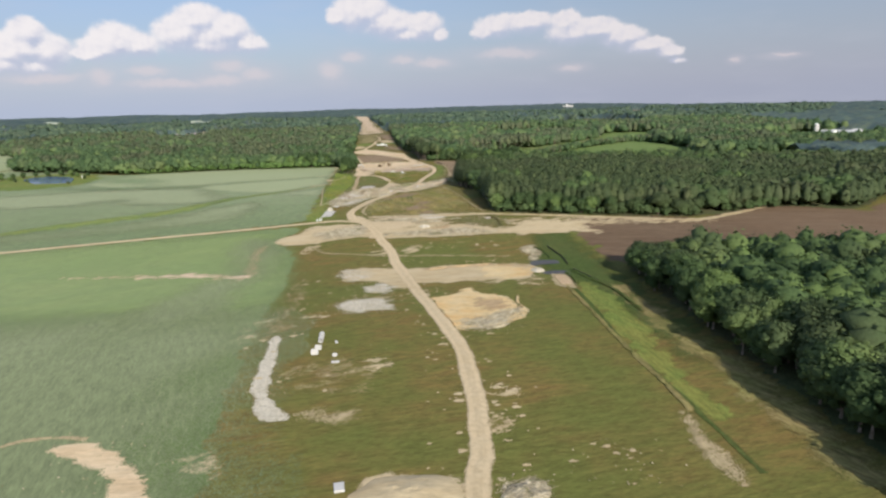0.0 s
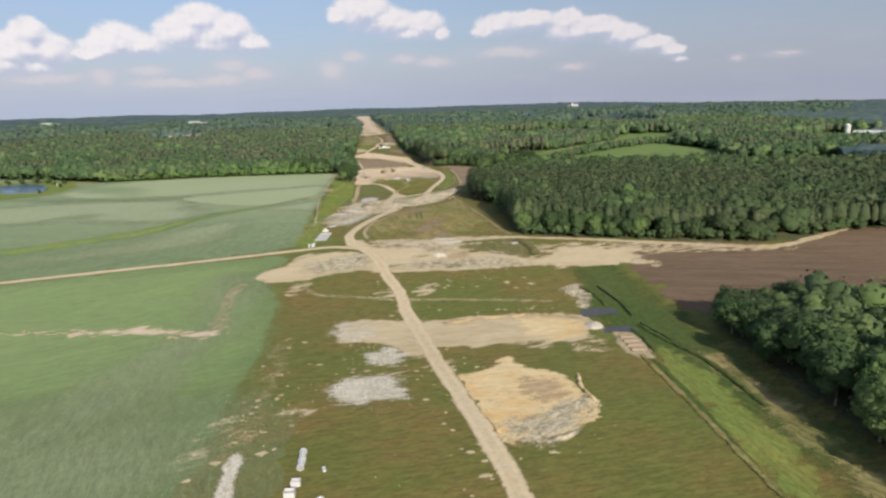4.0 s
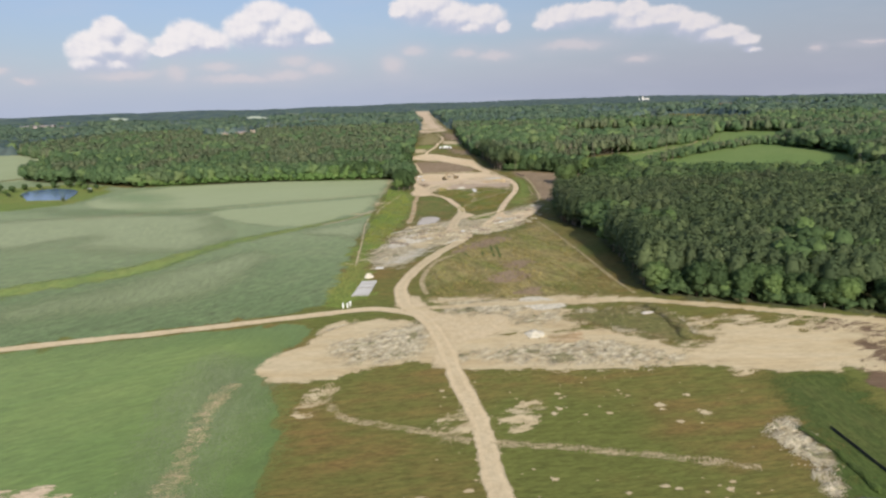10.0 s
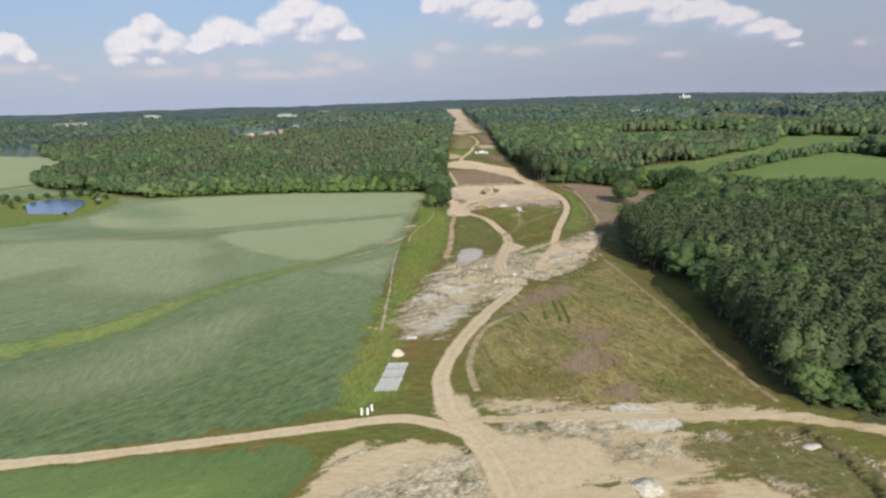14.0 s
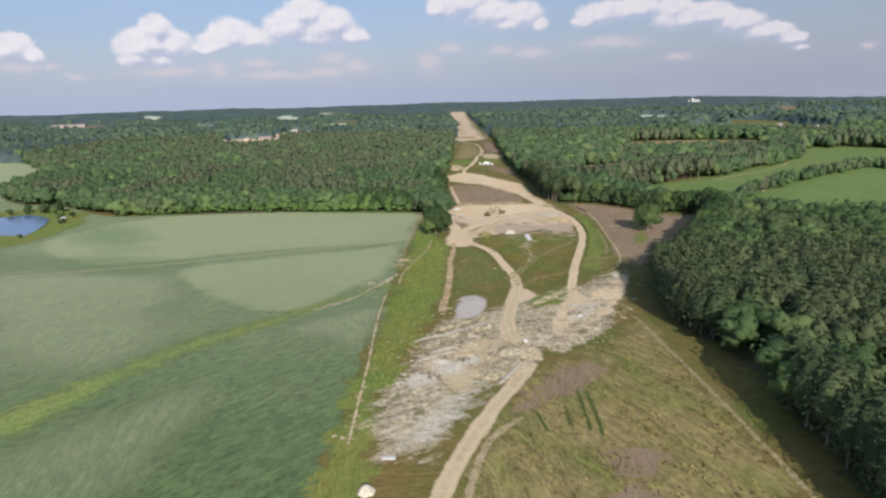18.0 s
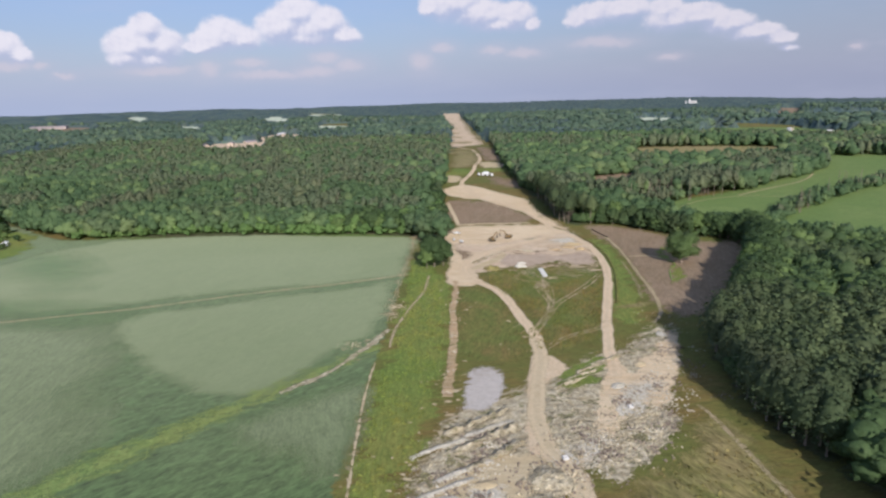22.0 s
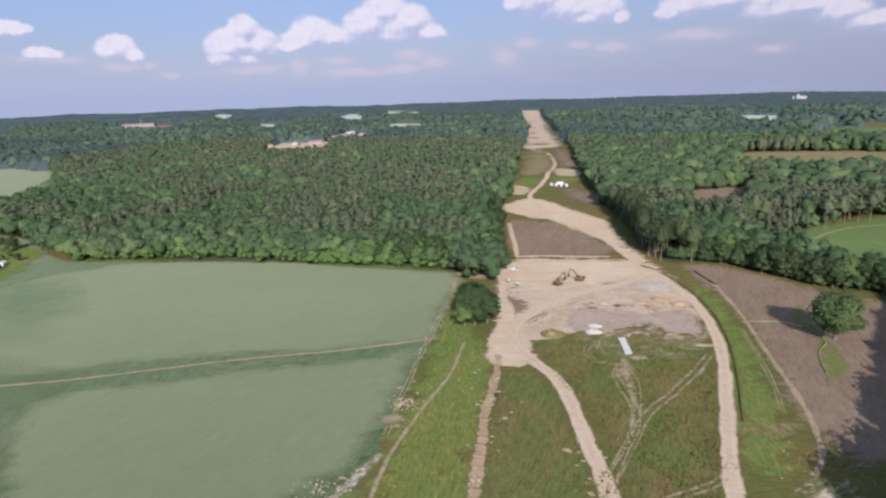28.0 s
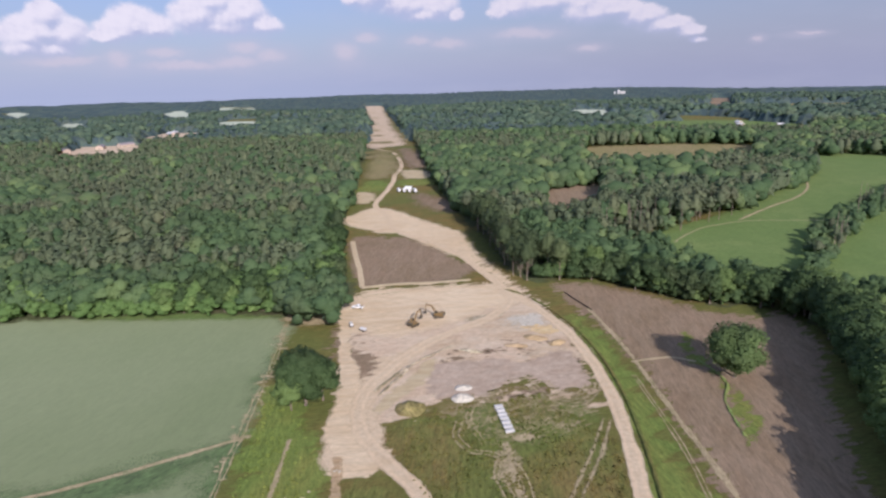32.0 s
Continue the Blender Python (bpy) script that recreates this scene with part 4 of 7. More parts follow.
def crown_hardwood(rng, clumps, size, skirt=0.20, lobes=8, level=1, fringe=0.12):
    """A broad crown, 1 high and about 0.75 wide: rounded lobes round a full middle, leaf sprays all over them."""
    turn = rng.uniform(0, math.tau)
    z = np.linspace(0.92, -0.75, lobes) + rng.normal(0, 0.10, lobes)
    z = np.clip(z, -0.9, 1)
    a = turn + np.arange(lobes) * 2.4 + rng.normal(0, 0.35, lobes)
    flat = np.sqrt(1 - z ** 2)
    reach = rng.uniform(0.18, 0.28, lobes)
    mid = np.stack([np.cos(a) * flat * reach, np.sin(a) * flat * reach, 0.58 + z * np.where(z > 0, 0.25, 0.44 - skirt)], 1)
    r = rng.uniform(0.6, 1.15, lobes) * max(0.46 / lobes ** 0.5, 0.135)
    mid, r = np.vstack([mid, [(0, 0, 0.56)]]), np.append(r, 0.25)
    hv, hf = HULLS[level]
    inner, faces = [], []
    for k, (c, q) in enumerate(zip(mid, r)):
        w = np.array([1 + 0.5 * noise.noise(Vector(p) * 1.9 + Vector((turn * 9, k * 3.7, 0))) for p in hv])
        inner.append(c + hv * (q * w)[:, None] * (0.90, 0.90, 0.82 if k < lobes else 1.15))
        faces.append(hf + k * len(hv))
    inner = np.vstack(inner)
    out_i = unit(np.tile(hv, (lobes + 1, 1)) * 0.75 + unit(inner - (0, 0, 0.50)) * 0.55 + (0, 0, 0.1))
    pick = rng.choice(lobes + 1, clumps * 3, p=r ** 2 / np.sum(r ** 2))
    way = rng.normal(0, 1, (clumps * 3, 3))
    way[:, 2] = np.where(way[:, 2] < -0.4, -way[:, 2], way[:, 2])
    way = unit(way)
    c = mid[pick] + way * r[pick][:, None] * rng.uniform(0.90, 1.0 + fringe, (clumps * 3, 1))
    deep = np.min(np.linalg.norm(c[:, None] - mid[None], axis=2) / r[None], axis=1)
    keep = np.nonzero(deep > 0.86)[0][:clumps]
    c, way = c[keep], way[keep]
    v, f = clump_faces(rng, c, way + (0, 0, 0.25), size)
    out_c = np.repeat(unit(way * 0.65 + unit(c - (0, 0, 0.50)) * 0.6 + rng.normal(0, 0.30, c.shape)), 4, axis=0)
    return np.vstack([inner, v]), np.vstack(faces + [f + len(inner)]), np.vstack([out_i, out_c])


def crown_pine(rng, clumps, size, low=0.30, level=1):
    """A pine's crown, 1 high: tufts in whorls of boughs round a slim core, rounded at the tip."""
    t = rng.uniform(0, 1, clumps) ** 0.85
    z = low + (1 - low) * t
    whorl = np.round(z * 10) / 10
    z = z * 0.5 + whorl * 0.5
    reach = (0.06 + 0.20 * np.sqrt(np.clip(1 - t ** 2.2, 0, 1)) * np.clip(0.45 + 2.2 * t, 0, 1)) * rng.uniform(0.45, 1.2, clumps)
    a = rng.integers(0, 7, clumps) * math.tau / 7 + whorl * 20 + rng.normal(0, 0.25, clumps)
    c = np.stack([np.cos(a) * reach, np.sin(a) * reach, z - reach * 0.15], 1)
    way = np.stack([np.cos(a) * 0.55, np.sin(a) * 0.55, np.full(clumps, 0.75)], 1)
    hv, hf = HULLS[level]
    inner = np.stack([hv[:, 0] * 0.15 * (1.1 - 0.5 * hv[:, 2]), hv[:, 1] * 0.15 * (1.1 - 0.5 * hv[:, 2]), (1 + low) / 2 + hv[:, 2] * (1 - low) / 2 * 0.95], 1)
    v, f = clump_faces(rng, c, way, size)
    out_c = np.repeat(unit(np.stack([np.cos(a) * 0.75, np.sin(a) * 0.75, 0.25 + 0.6 * t], 1) + rng.normal(0, 0.22, c.shape)), 4, axis=0)
    return np.vstack([inner, v]), np.vstack([hf, f + len(inner)]), np.vstack([unit(hv * (1, 1, 0.6) + (0, 0, 0.25)), out_c])


def clump_faces(rng, c, way, size):
    """Uneven four-cornered sprays of leaves at the places c, facing about the ways given."""
    n = len(c)
    way = way + rng.normal(0, 0.30, (n, 3))
    way /= np.linalg.norm(way, axis=1)[:, None]
    a = np.cross(way, rng.normal(0, 1, (n, 3)))
    a /= np.linalg.norm(a, axis=1)[:, None]
    b = np.cross(way, a)
    s = size * rng.uniform(0.55, 1.3, (n, 1))
    k = [c + a * s * rng.uniform(0.7, 1.2, (n, 1)), c + b * s * rng.uniform(0.5, 1.0, (n, 1)) + way * s * 0.25, c - a * s * rng.uniform(0.7, 1.2, (n, 1)), c - b * s * rng.uniform(0.5, 1.0, (n, 1)) - way * s * 0.2]
    v = np.stack(k, 1).reshape(-1, 3)
    i = np.arange(n)[:, None] * 4
    return v, np.concatenate([i + (0, 1, 2), i + (0, 2, 3)])


def trunk_mesh(name, rng, girth, top, limbs, reach, low):
    """A tapered trunk, 1 high in all, with limbs that rise into the crown."""
    bm = bmesh.new()

    def tube(a, b, ra, rb, sides=7):
        a, b = Vector(a), Vector(b)
        q = (b - a).to_track_quat("Z", "Y")
        rings = []
        for p, r in ((a, ra), (b, rb)):
            rings.append([bm.verts.new(p + q @ Vector((r * math.cos(i * math.tau / sides), r * math.sin(i * math.tau / sides), 0))) for i in range(sides)])
        for i in range(sides):
            bm.faces.new((rings[0][i], rings[0][(i + 1) % sides], rings[1][(i + 1) % sides], rings[1][i]))

    tube((0, 0, -0.03), (0, 0, 0.06), girth * 1.5, girth)
    tube((0, 0, 0.06), (0.006, 0.004, top * 0.55), girth, girth * 0.7)
    tube((0.006, 0.004, top * 0.55), (0.0, 0.0, top), girth * 0.7, girth * 0.12)
    for i in range(limbs):
        h = low + (top - low) * (i + 0.5) / limbs * 0.85
        a = i * 2.4 + rng.uniform(-0.4, 0.4)
        r = reach * rng.uniform(0.6, 1.0) * (1 - 0.5 * i / limbs)
        tube((0, 0, h), (r * math.cos(a), r * math.sin(a), h + r * rng.uniform(0.4, 0.9)), girth * 0.38, girth * 0.08, 5)
    me = bpy.data.meshes.new(name)
    bm.to_mesh(me)
    bm.free()
    me.materials.append(M_BARK)
    return me


def forest(name, x, y, kinds, heights, label, material, seed, spread=1.0):
    """Many trees joined into one: crowns and trunks of the given kinds, turned and sized each its own way."""
    rng = np.random.default_rng(seed)
    vs, fs, ns, tint, base = [], [], [], [], 0
    pick = rng.integers(0, len(kinds), len(x))
    z = land(x, y)
    for k, (v, f, out) in enumerate(kinds):
        m = np.nonzero(pick == k)[0]
        if not len(m):
            continue
        a = rng.uniform(0, math.tau, len(m))
        h = heights[m]
        w = h * rng.uniform(0.8, 1.35, len(m)) * spread
        c, s = np.cos(a) * w, np.sin(a) * w
        px = v[None, :, 0] * c[:, None] - v[None, :, 1] * s[:, None] + x[m][:, None]
        py = v[None, :, 0] * s[:, None] + v[None, :, 1] * c[:, None] + y[m][:, None]
        pz = v[None, :, 2] * h[:, None] + z[m][:, None]
        vs.append(np.stack([px, py, pz], -1).reshape(-1, 3))
        ca, sa = np.cos(a)[:, None], np.sin(a)[:, None]
        ns.append(np.stack([out[None, :, 0] * ca - out[None, :, 1] * sa, out[None, :, 0] * sa + out[None, :, 1] * ca, np.broadcast_to(out[None, :, 2], px.shape)], -1).reshape(-1, 3))
        fs.append((f[None] + (base + np.arange(len(m)) * len(v))[:, None, None]).reshape(-1, 3))
        tint.append(np.repeat(rng.beta(2, 2.4, len(m)), len(v)))
        base += len(m) * len(v)
    ob = new(name, mesh_from(name, np.concatenate(vs), np.concatenate(fs), material, True, np.concatenate(ns), tint=np.concatenate(tint)))
    return tagged(ob, label, "woods", kind="stuff")


def scatter(x0, x1, y0, y1, gap, seed, jitter=0.45):
    rng = np.random.default_rng(seed)
    x, y = np.meshgrid(np.arange(x0, x1, gap), np.arange(y0, y1, gap))
    return x.ravel() + rng.uniform(-jitter, jitter, x.size) * gap, y.ravel() + rng.uniform(-jitter, jitter, y.size) * gap


_rng = np.random.default_rng(5)
FAR_HARD = [crown_hardwood(_rng, 5, 0.10, skirt=0.05, lobes=2) for _ in range(8)]
FAR_PINE = [crown_pine(_rng, 14, 0.08, 0.10, level=1) for _ in range(6)]
FAR_CROWN = [crown_hardwood(_rng, 4, 0.12, lobes=2) for _ in range(6)]
MID_HARD = [crown_hardwood(_rng, 62, 0.046, skirt=0.05, lobes=5, fringe=0.24) for _ in range(14)]
TALL_PINE = [crown_pine(_rng, 74, 0.052, 0.48) for _ in range(8)]
MID_PINE = [crown_pine(_rng, 112, 0.033) for _ in range(8)]


def bare_trunk():
    """A slim straight trunk, 1 high."""
    a = np.arange(5) * math.tau / 5
    low, top = np.stack([np.cos(a) * 0.014, np.sin(a) * 0.014, a * 0], 1), np.stack([np.cos(a) * 0.006, np.sin(a) * 0.006, a * 0 + 0.9], 1)
    f = [t for i in range(5) for t in ((i, (i + 1) % 5, 5 + i), (5 + i, (i + 1) % 5, 5 + (i + 1) % 5))]
    return np.vstack([low, top]), np.array(f), np.tile(np.stack([np.cos(a), np.sin(a), a * 0], 1), (2, 1))


BARE_TRUNK = bare_trunk()


def tree_template(name, label, category, crown, leaf, trunk):
    """A tree 1 m high, to be copied at its true height."""
    ob = tagged(new(name), label, category)
    t = new("trunk", trunk)
    c = new("crown", mesh_from("crown", crown[0], crown[1], leaf, True, crown[2]))
    t.parent = c.parent = ob
    return ob


HARDWOODS = [tree_template("hardwood_tree", "leafy dark green hardwood at the edge of the woods", "tree", crown_hardwood(_rng, 950, 0.025, 0.03, 20, 1, 0.30), M_LEAF, trunk_mesh("trunk", _rng, 0.017, 0.85, 9, 0.26, 0.22)) for _ in range(6)]
PINES = [tree_template("pine_tree", "tall straight dark green pine at the edge of the stand", "tree", crown_pine(_rng, 400, 0.021, 0.22), M_NEEDLE, trunk_mesh("trunk", _rng, 0.012, 0.97, 10, 0.14, 0.32)) for _ in range(6)]
STRIP_PINES = [tree_template("pine_tree", "tall pine with a bare trunk beside the cleared strip", "tree", crown_pine(_rng, 430, 0.021, 0.46), M_NEEDLE, trunk_mesh("trunk", _rng, 0.011, 0.97, 10, 0.12, 0.5)) for _ in range(5)]
_used = set()


def plant(templates, x, y, height, turn, width=1.0, group=""):
    """One tree as a thing of its own."""
    src = templates[int(abs(x * 7.3 + y * 3.1)) % len(templates)]
    m = pose(x, y, float(land(x, y)), 0, 0, turn) @ Matrix.Diagonal((height * width, height * width, height, 1))
    if src.name not in _used:
        _used.add(src.name)
        src.matrix_basis = m
        ob = src
    else:
        ob = copy_thing(src, Matrix.Identity(4))
        ob.matrix_basis = m
    if group:
        tagged(ob, group=group)
    return ob


def line_distance(x, y, line):
    best = np.full(np.shape(x), 1e9)
    for (ax, ay), (bx, by) in zip(line, line[1:]):
        t = np.clip(((x - ax) * (bx - ax) + (y - ay) * (by - ay)) / ((bx - ax) ** 2 + (by - ay) ** 2), 0, 1)
        best = np.minimum(best, np.hypot(x - ax - t * (bx - ax), y - ay - t * (by - ay)))
    return best


def build_woods():
    rng = np.random.default_rng(11)

    def things(sel, x, y, templates, h, dh, group, width=1.0):
        for a, b in zip(x[sel], y[sel]):
            plant(templates, a, b, rng.normal(h, dh), rng.uniform(0, 360), width * rng.uniform(0.9, 1.25), group)

    # pine stand: planted close, in loose rows
    x, y = scatter(5, 520, 340, 780, 4.1, 21, 0.38)
    m = inside(x, y, PINE_STAND)
    x, y = x[m], y[m]
    m = line_distance(x, y, [(67, 525), (39, 478), (25, 450)]) > 3.0
    x, y = x[m], y[m]
    hard = (y > 600) | (noise_at(x, y, 45) > 0.42)
    keep = ~hard | (rng.uniform(size=len(x)) < np.where(line_distance(x, y, [(16, 566), (21, 582), (33, 599), (46, 616), (54, 640), (69, 676), (84, 715), (90, 752)]) < 14, 0.8, 0.42))
    x, y, hard = x[keep], y[keep], hard[keep]
    edge = line_distance(x, y, [(16, 560), (14.5, 540), (15, 521), (19.5, 503), (26, 486), (31, 430), (33, 377), (74, 363), (151, 345)]) < 9
    rim = line_distance(x, y, [(16, 566), (21, 582), (33, 599), (46, 616), (54, 640), (69, 676), (84, 715), (90, 752)]) < 8
    near = x < 200
    leafy = edge & ~hard & ((y < 385) | (rng.uniform(size=len(x)) < 0.06))
    lone = leafy & (rng.uniform(size=len(x)) < 0.6)
    things(lone, x, y, HARDWOODS, 11.5, 1.5, "hardwoods along the edge of the stand", 1.0)
    things(~hard & edge & ~leafy, x, y, PINES, 19.5, 1.0, "pines along the edge of the stand", 1.15)
    things(hard & rim, x, y, HARDWOODS, 20.5, 1.6, "hardwoods along the edge of the woods")
    sel = ~hard & near & ~edge
    forest("pine_woods", x[sel], y[sel], MID_PINE, rng.normal(15.4, 1.1, sel.sum()) + 3.5 * smooth(y[sel], 400, 480), "dense dark green planted pine stand", M_NEEDLE, 1, 1.12)
    sel = ~hard & ~near & ~edge
    forest("pine_woods", x[sel], y[sel], FAR_PINE, rng.normal(15.4, 1.2, sel.sum()), "dense dark green planted pine stand", M_NEEDLE, 2, 1.15)
    sel = hard & ~rim
    low = np.where(line_distance(x[sel], y[sel], [(110, 770), (150, 745), (300, 700), (420, 640)]) < 45, 0.62, 1.0)
    forest("hardwood_trees", x[sel], y[sel], MID_HARD, rng.normal(16.5, 1.8, sel.sum()) * low, "green hardwoods mixed among the pines", M_LEAF, 3)
    # the wood on the right of the start
    x, y = scatter(80, 420, 10, 262, 6.0, 22)
    m = inside(x, y, NEAR_WOOD)
    x, y = x[m], y[m]
    edge = line_distance(x, y, [(112, 250), (84, 252), (81, 212), (84, 157), (87, 120), (91, 80)]) < 15
    corner = edge & (y > 218) & (x < 128)
    things(edge & ~corner, x, y, HARDWOODS, 15.5, 3.2, "hardwoods along the edge of the thicket", 1.05)
    things(corner, x, y, HARDWOODS, 13.0, 1.8, "hardwoods along the edge of the thicket", 1.2)
    forest("hardwood_trees", x[~edge], y[~edge], MID_HARD, rng.normal(16.5, 2.6, (~edge).sum()), "dense dark green hardwood thicket", M_LEAF, 4)
    # woods along the cleared strip, middle distance
    x, y = scatter(-900, 700, 745, 1500, 6.6, 23)
    m = wooded(x, y) & ~inside(x, y, PINE_STAND) & ((y < 1080) | (rng.uniform(size=len(x)) < 0.6))
    x, y = x[m], y[m]
    pine = noise_at(x, y, 90) + 0.22 * smooth(y, 790, 900) + np.where(x < -80, 0.34 * smooth(y + 0.30 * (x + 140), 835, 915), -0.05) - 0.25 * smooth(-y, -800, -770) > 0.27
    pine &= rng.uniform(size=len(x)) < 0.72
    near = y < 940
    # younger, lower trees ring the meadows
    by_meadow = line_distance(x, y, [(300, 745), (140, 773), (118, 790), (98, 792), (80, 815), (66, 850), (66, 872)])
    by_meadow = np.minimum(by_meadow, line_distance(x, y, [(118, 790), (174, 853), (236, 915), (320, 985)]))
    edge = (line_distance(x, y, [(-45, 901), (-25, 803), (12, 800), (51, 764), (81, 756)]) < 13) | (line_distance(x, y, [(-140, 927), (-118, 790), (-190, 768)]) < 9)
    pine |= edge & (x > -60) & (x < 0)
    pine &= ~(edge & (x > 0))
    things(pine & edge, x, y, STRIP_PINES, 22.5, 1.8, "pines along the cleared strip", 1.0)
    things(~pine & edge, x, y, HARDWOODS, 15.5, 2.0, "hardwoods along the cleared strip")
    # low shrubs at the foot of the woods
    t = rng.uniform(0, 1, 260)
    bx = np.interp(t, [0, 0.25, 0.6, 1], [-116, -204, -300, -400])
    by = np.interp(t, [0, 0.25, 0.6, 1], [769, 768, 769, 749]) + rng.normal(1.5, 2.5, 260)
    forest("shrubs", bx, by, MID_HARD, rng.uniform(3, 10, 260), "bright green shrubs at the foot of the woods", M_SHRUB, 47, 1.25)
    t = rng.uniform(0, 1, 120)
    bx, by = np.interp(t, [0, 1], [-122, -330]), rng.uniform(772, 830, 120)
    forest("shrubs", bx, by, MID_HARD, rng.uniform(12, 17, 120), "bright green young trees in the woods' front", M_SHRUB, 48, 1.1)
    t = rng.uniform(0, 1, 150)
    bx, by = np.interp(t, [0, 0.3, 0.75, 1], [34, 74, 151, 212]), np.interp(t, [0, 0.3, 0.75, 1], [377, 364, 346, 365]) + rng.normal(1.5, 1.5, 150)
    forest("shrubs", bx, by, MID_HARD, rng.uniform(3, 8, 150), "leafy green shrubs at the foot of the pine stand", M_LEAF, 46, 1.25)
    t = rng.uniform(0, 1, 150)
    bx, by = np.interp(t, [0, 0.3, 0.7, 1], [-16, 14, 52, 82]), np.interp(t, [0, 0.3, 0.7, 1], [805, 803, 768, 760]) + rng.normal(2.0, 1.5, 150)
    forest("shrubs", bx, by, MID_HARD, rng.uniform(3, 9, 150), "leafy green shrubs at the foot of the woods", M_LEAF, 50, 1.3)
    sel = pine & near & ~edge & (rng.uniform(size=len(x)) < 0.6)
    forest("pine_trunks", x[sel], y[sel], [BARE_TRUNK], rng.normal(20, 1.5, sel.sum()), "pale straight pine trunks standing in the woods", M_BARK, 49)
    for k, (sel, kinds, h, dh, mat, lab, nm) in enumerate((
            (pine & near & ~edge, TALL_PINE, 19.5, 1.8, M_PINETOP, "tall pines in mixed woods", "pine_woods"), (pine & ~near, FAR_PINE, 19.5, 1.8, M_PINETOP, "tall pines in mixed woods", "pine_woods"),
            (~pine & near & ~edge, MID_HARD, 16.5, 2.2, M_OAK, "leafy green mixed woods", "hardwood_trees"), (~pine & ~near, FAR_HARD, 16.5, 2.0, M_OAK, "leafy green mixed woods", "hardwood_trees"))):
        low = np.where(by_meadow[sel] < 34, 0.55, 1.0)
        forest(nm, x[sel], y[sel], kinds, rng.normal(h, dh, sel.sum()) * low, lab, mat, 30 + k, 1.0 if k % 2 == 0 else 1.12)


def noise_at(x, y, size):
    return np.array([noise.fractal(Vector((a / size, b / size, 3.3)), 1.0, 2.0, 3) for a, b in zip(x, y)])


def build_far_woods():
    """The roof of the woods beyond, as one bumpy sheet with gaps at fields."""
    gx = stretched_axis(-900, 900, 9.0, -4690, 4690, 1.035)
    gy = stretched_axis(1500, 1700, 8.0, 1480, 4940, 1.018)
    gy = gy[gy > 1490]
    rng = np.random.default_rng(8)

    def sheet(name, gx, gy, seed):
        rng = np.random.default_rng(seed)
        x, y = np.meshgrid(gx, gy)
        x = x + rng.uniform(-2.5, 2.5, x.shape)
        y = y + rng.uniform(-2.5, 2.5, y.shape)
        r = np.hypot(x, y - 250)
        open_field = noise_grid(x, y)
        w = wooded(x, y) & (r < 4680) & ~open_field & ~((x < 695) & (x > -895) & (y > 742) & (y < 1492)) & ~inside(x, y, PINE_STAND) & ~inside(x, y, NEAR_WOOD)
        h = np.where(w, rng.normal(13.5, 2.4, x.shape), 0.1)
        v = np.stack([x, y, land(x, y) + h], -1).reshape(-1, 3)
        f = grid_faces(len(gx), len(gy))
        on = w.ravel()
        f = f[on[f].any(1)]
        tint = rng.beta(2, 2.4, x.size)
        used = np.unique(f)
        remap = np.zeros(len(v), np.int64)
        remap[used] = np.arange(len(used))
        ob = new(name, mesh_from(name, v[used], remap[f], M_HAZELEAF, True, tint=tint[used]))
        tagged(ob, "endless dark green woods reaching the horizon, haze tinted into their colour", "woods", kind="stuff")

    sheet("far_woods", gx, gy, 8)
    # single crowns that still tell apart beyond the middle woods
    x, y = scatter(-2400, 1650, 1495, 2650, 18.0, 33, 0.5)
    m = wooded(x, y) & ~noise_grid(x, y) & (x > -1.15 * (y - 250)) & (x < 0.72 * (y - 200))
    x, y = x[m], y[m]
    ax, ay = scatter(-1900, -895, 800, 1495, 17.0, 34, 0.5)
    m = wooded(ax, ay) & ~noise_grid(ax, ay)
    x, y = np.concatenate([x, ax[m]]), np.concatenate([y, ay[m]])
    m = noise_at(x, y, 260) > 0.05
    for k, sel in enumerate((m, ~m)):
        forest("far_trees", x[sel], y[sel], (FAR_CROWN, FAR_PINE)[k], rng.normal(19, 2.4, sel.sum()), "distant mixed woods with rounded crowns, slight haze in their colour", M_MIDHAZE, 90 + k, 1.5)
    side = np.arange(-50, 1500, 9.0)
    out, s = [430.0], 8.0
    while out[-1] < 4650:
        s *= 1.04
        out.append(out[-1] + s)
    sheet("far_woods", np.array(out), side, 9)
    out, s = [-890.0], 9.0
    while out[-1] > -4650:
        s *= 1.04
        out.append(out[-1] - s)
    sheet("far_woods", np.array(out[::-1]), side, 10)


def noise_grid(x, y):
    """Where small far fields open in the woods."""
    a = np.sin(x / 173 + 1.7 * np.sin(y / 390)) + np.sin(y / 151 + 1.3 * np.sin(x / 270)) + 0.7 * np.sin((x + y) / 83)
    return (a > 1.62) & (np.hypot(x, y) > 1700)


build_woods()
build_far_woods()

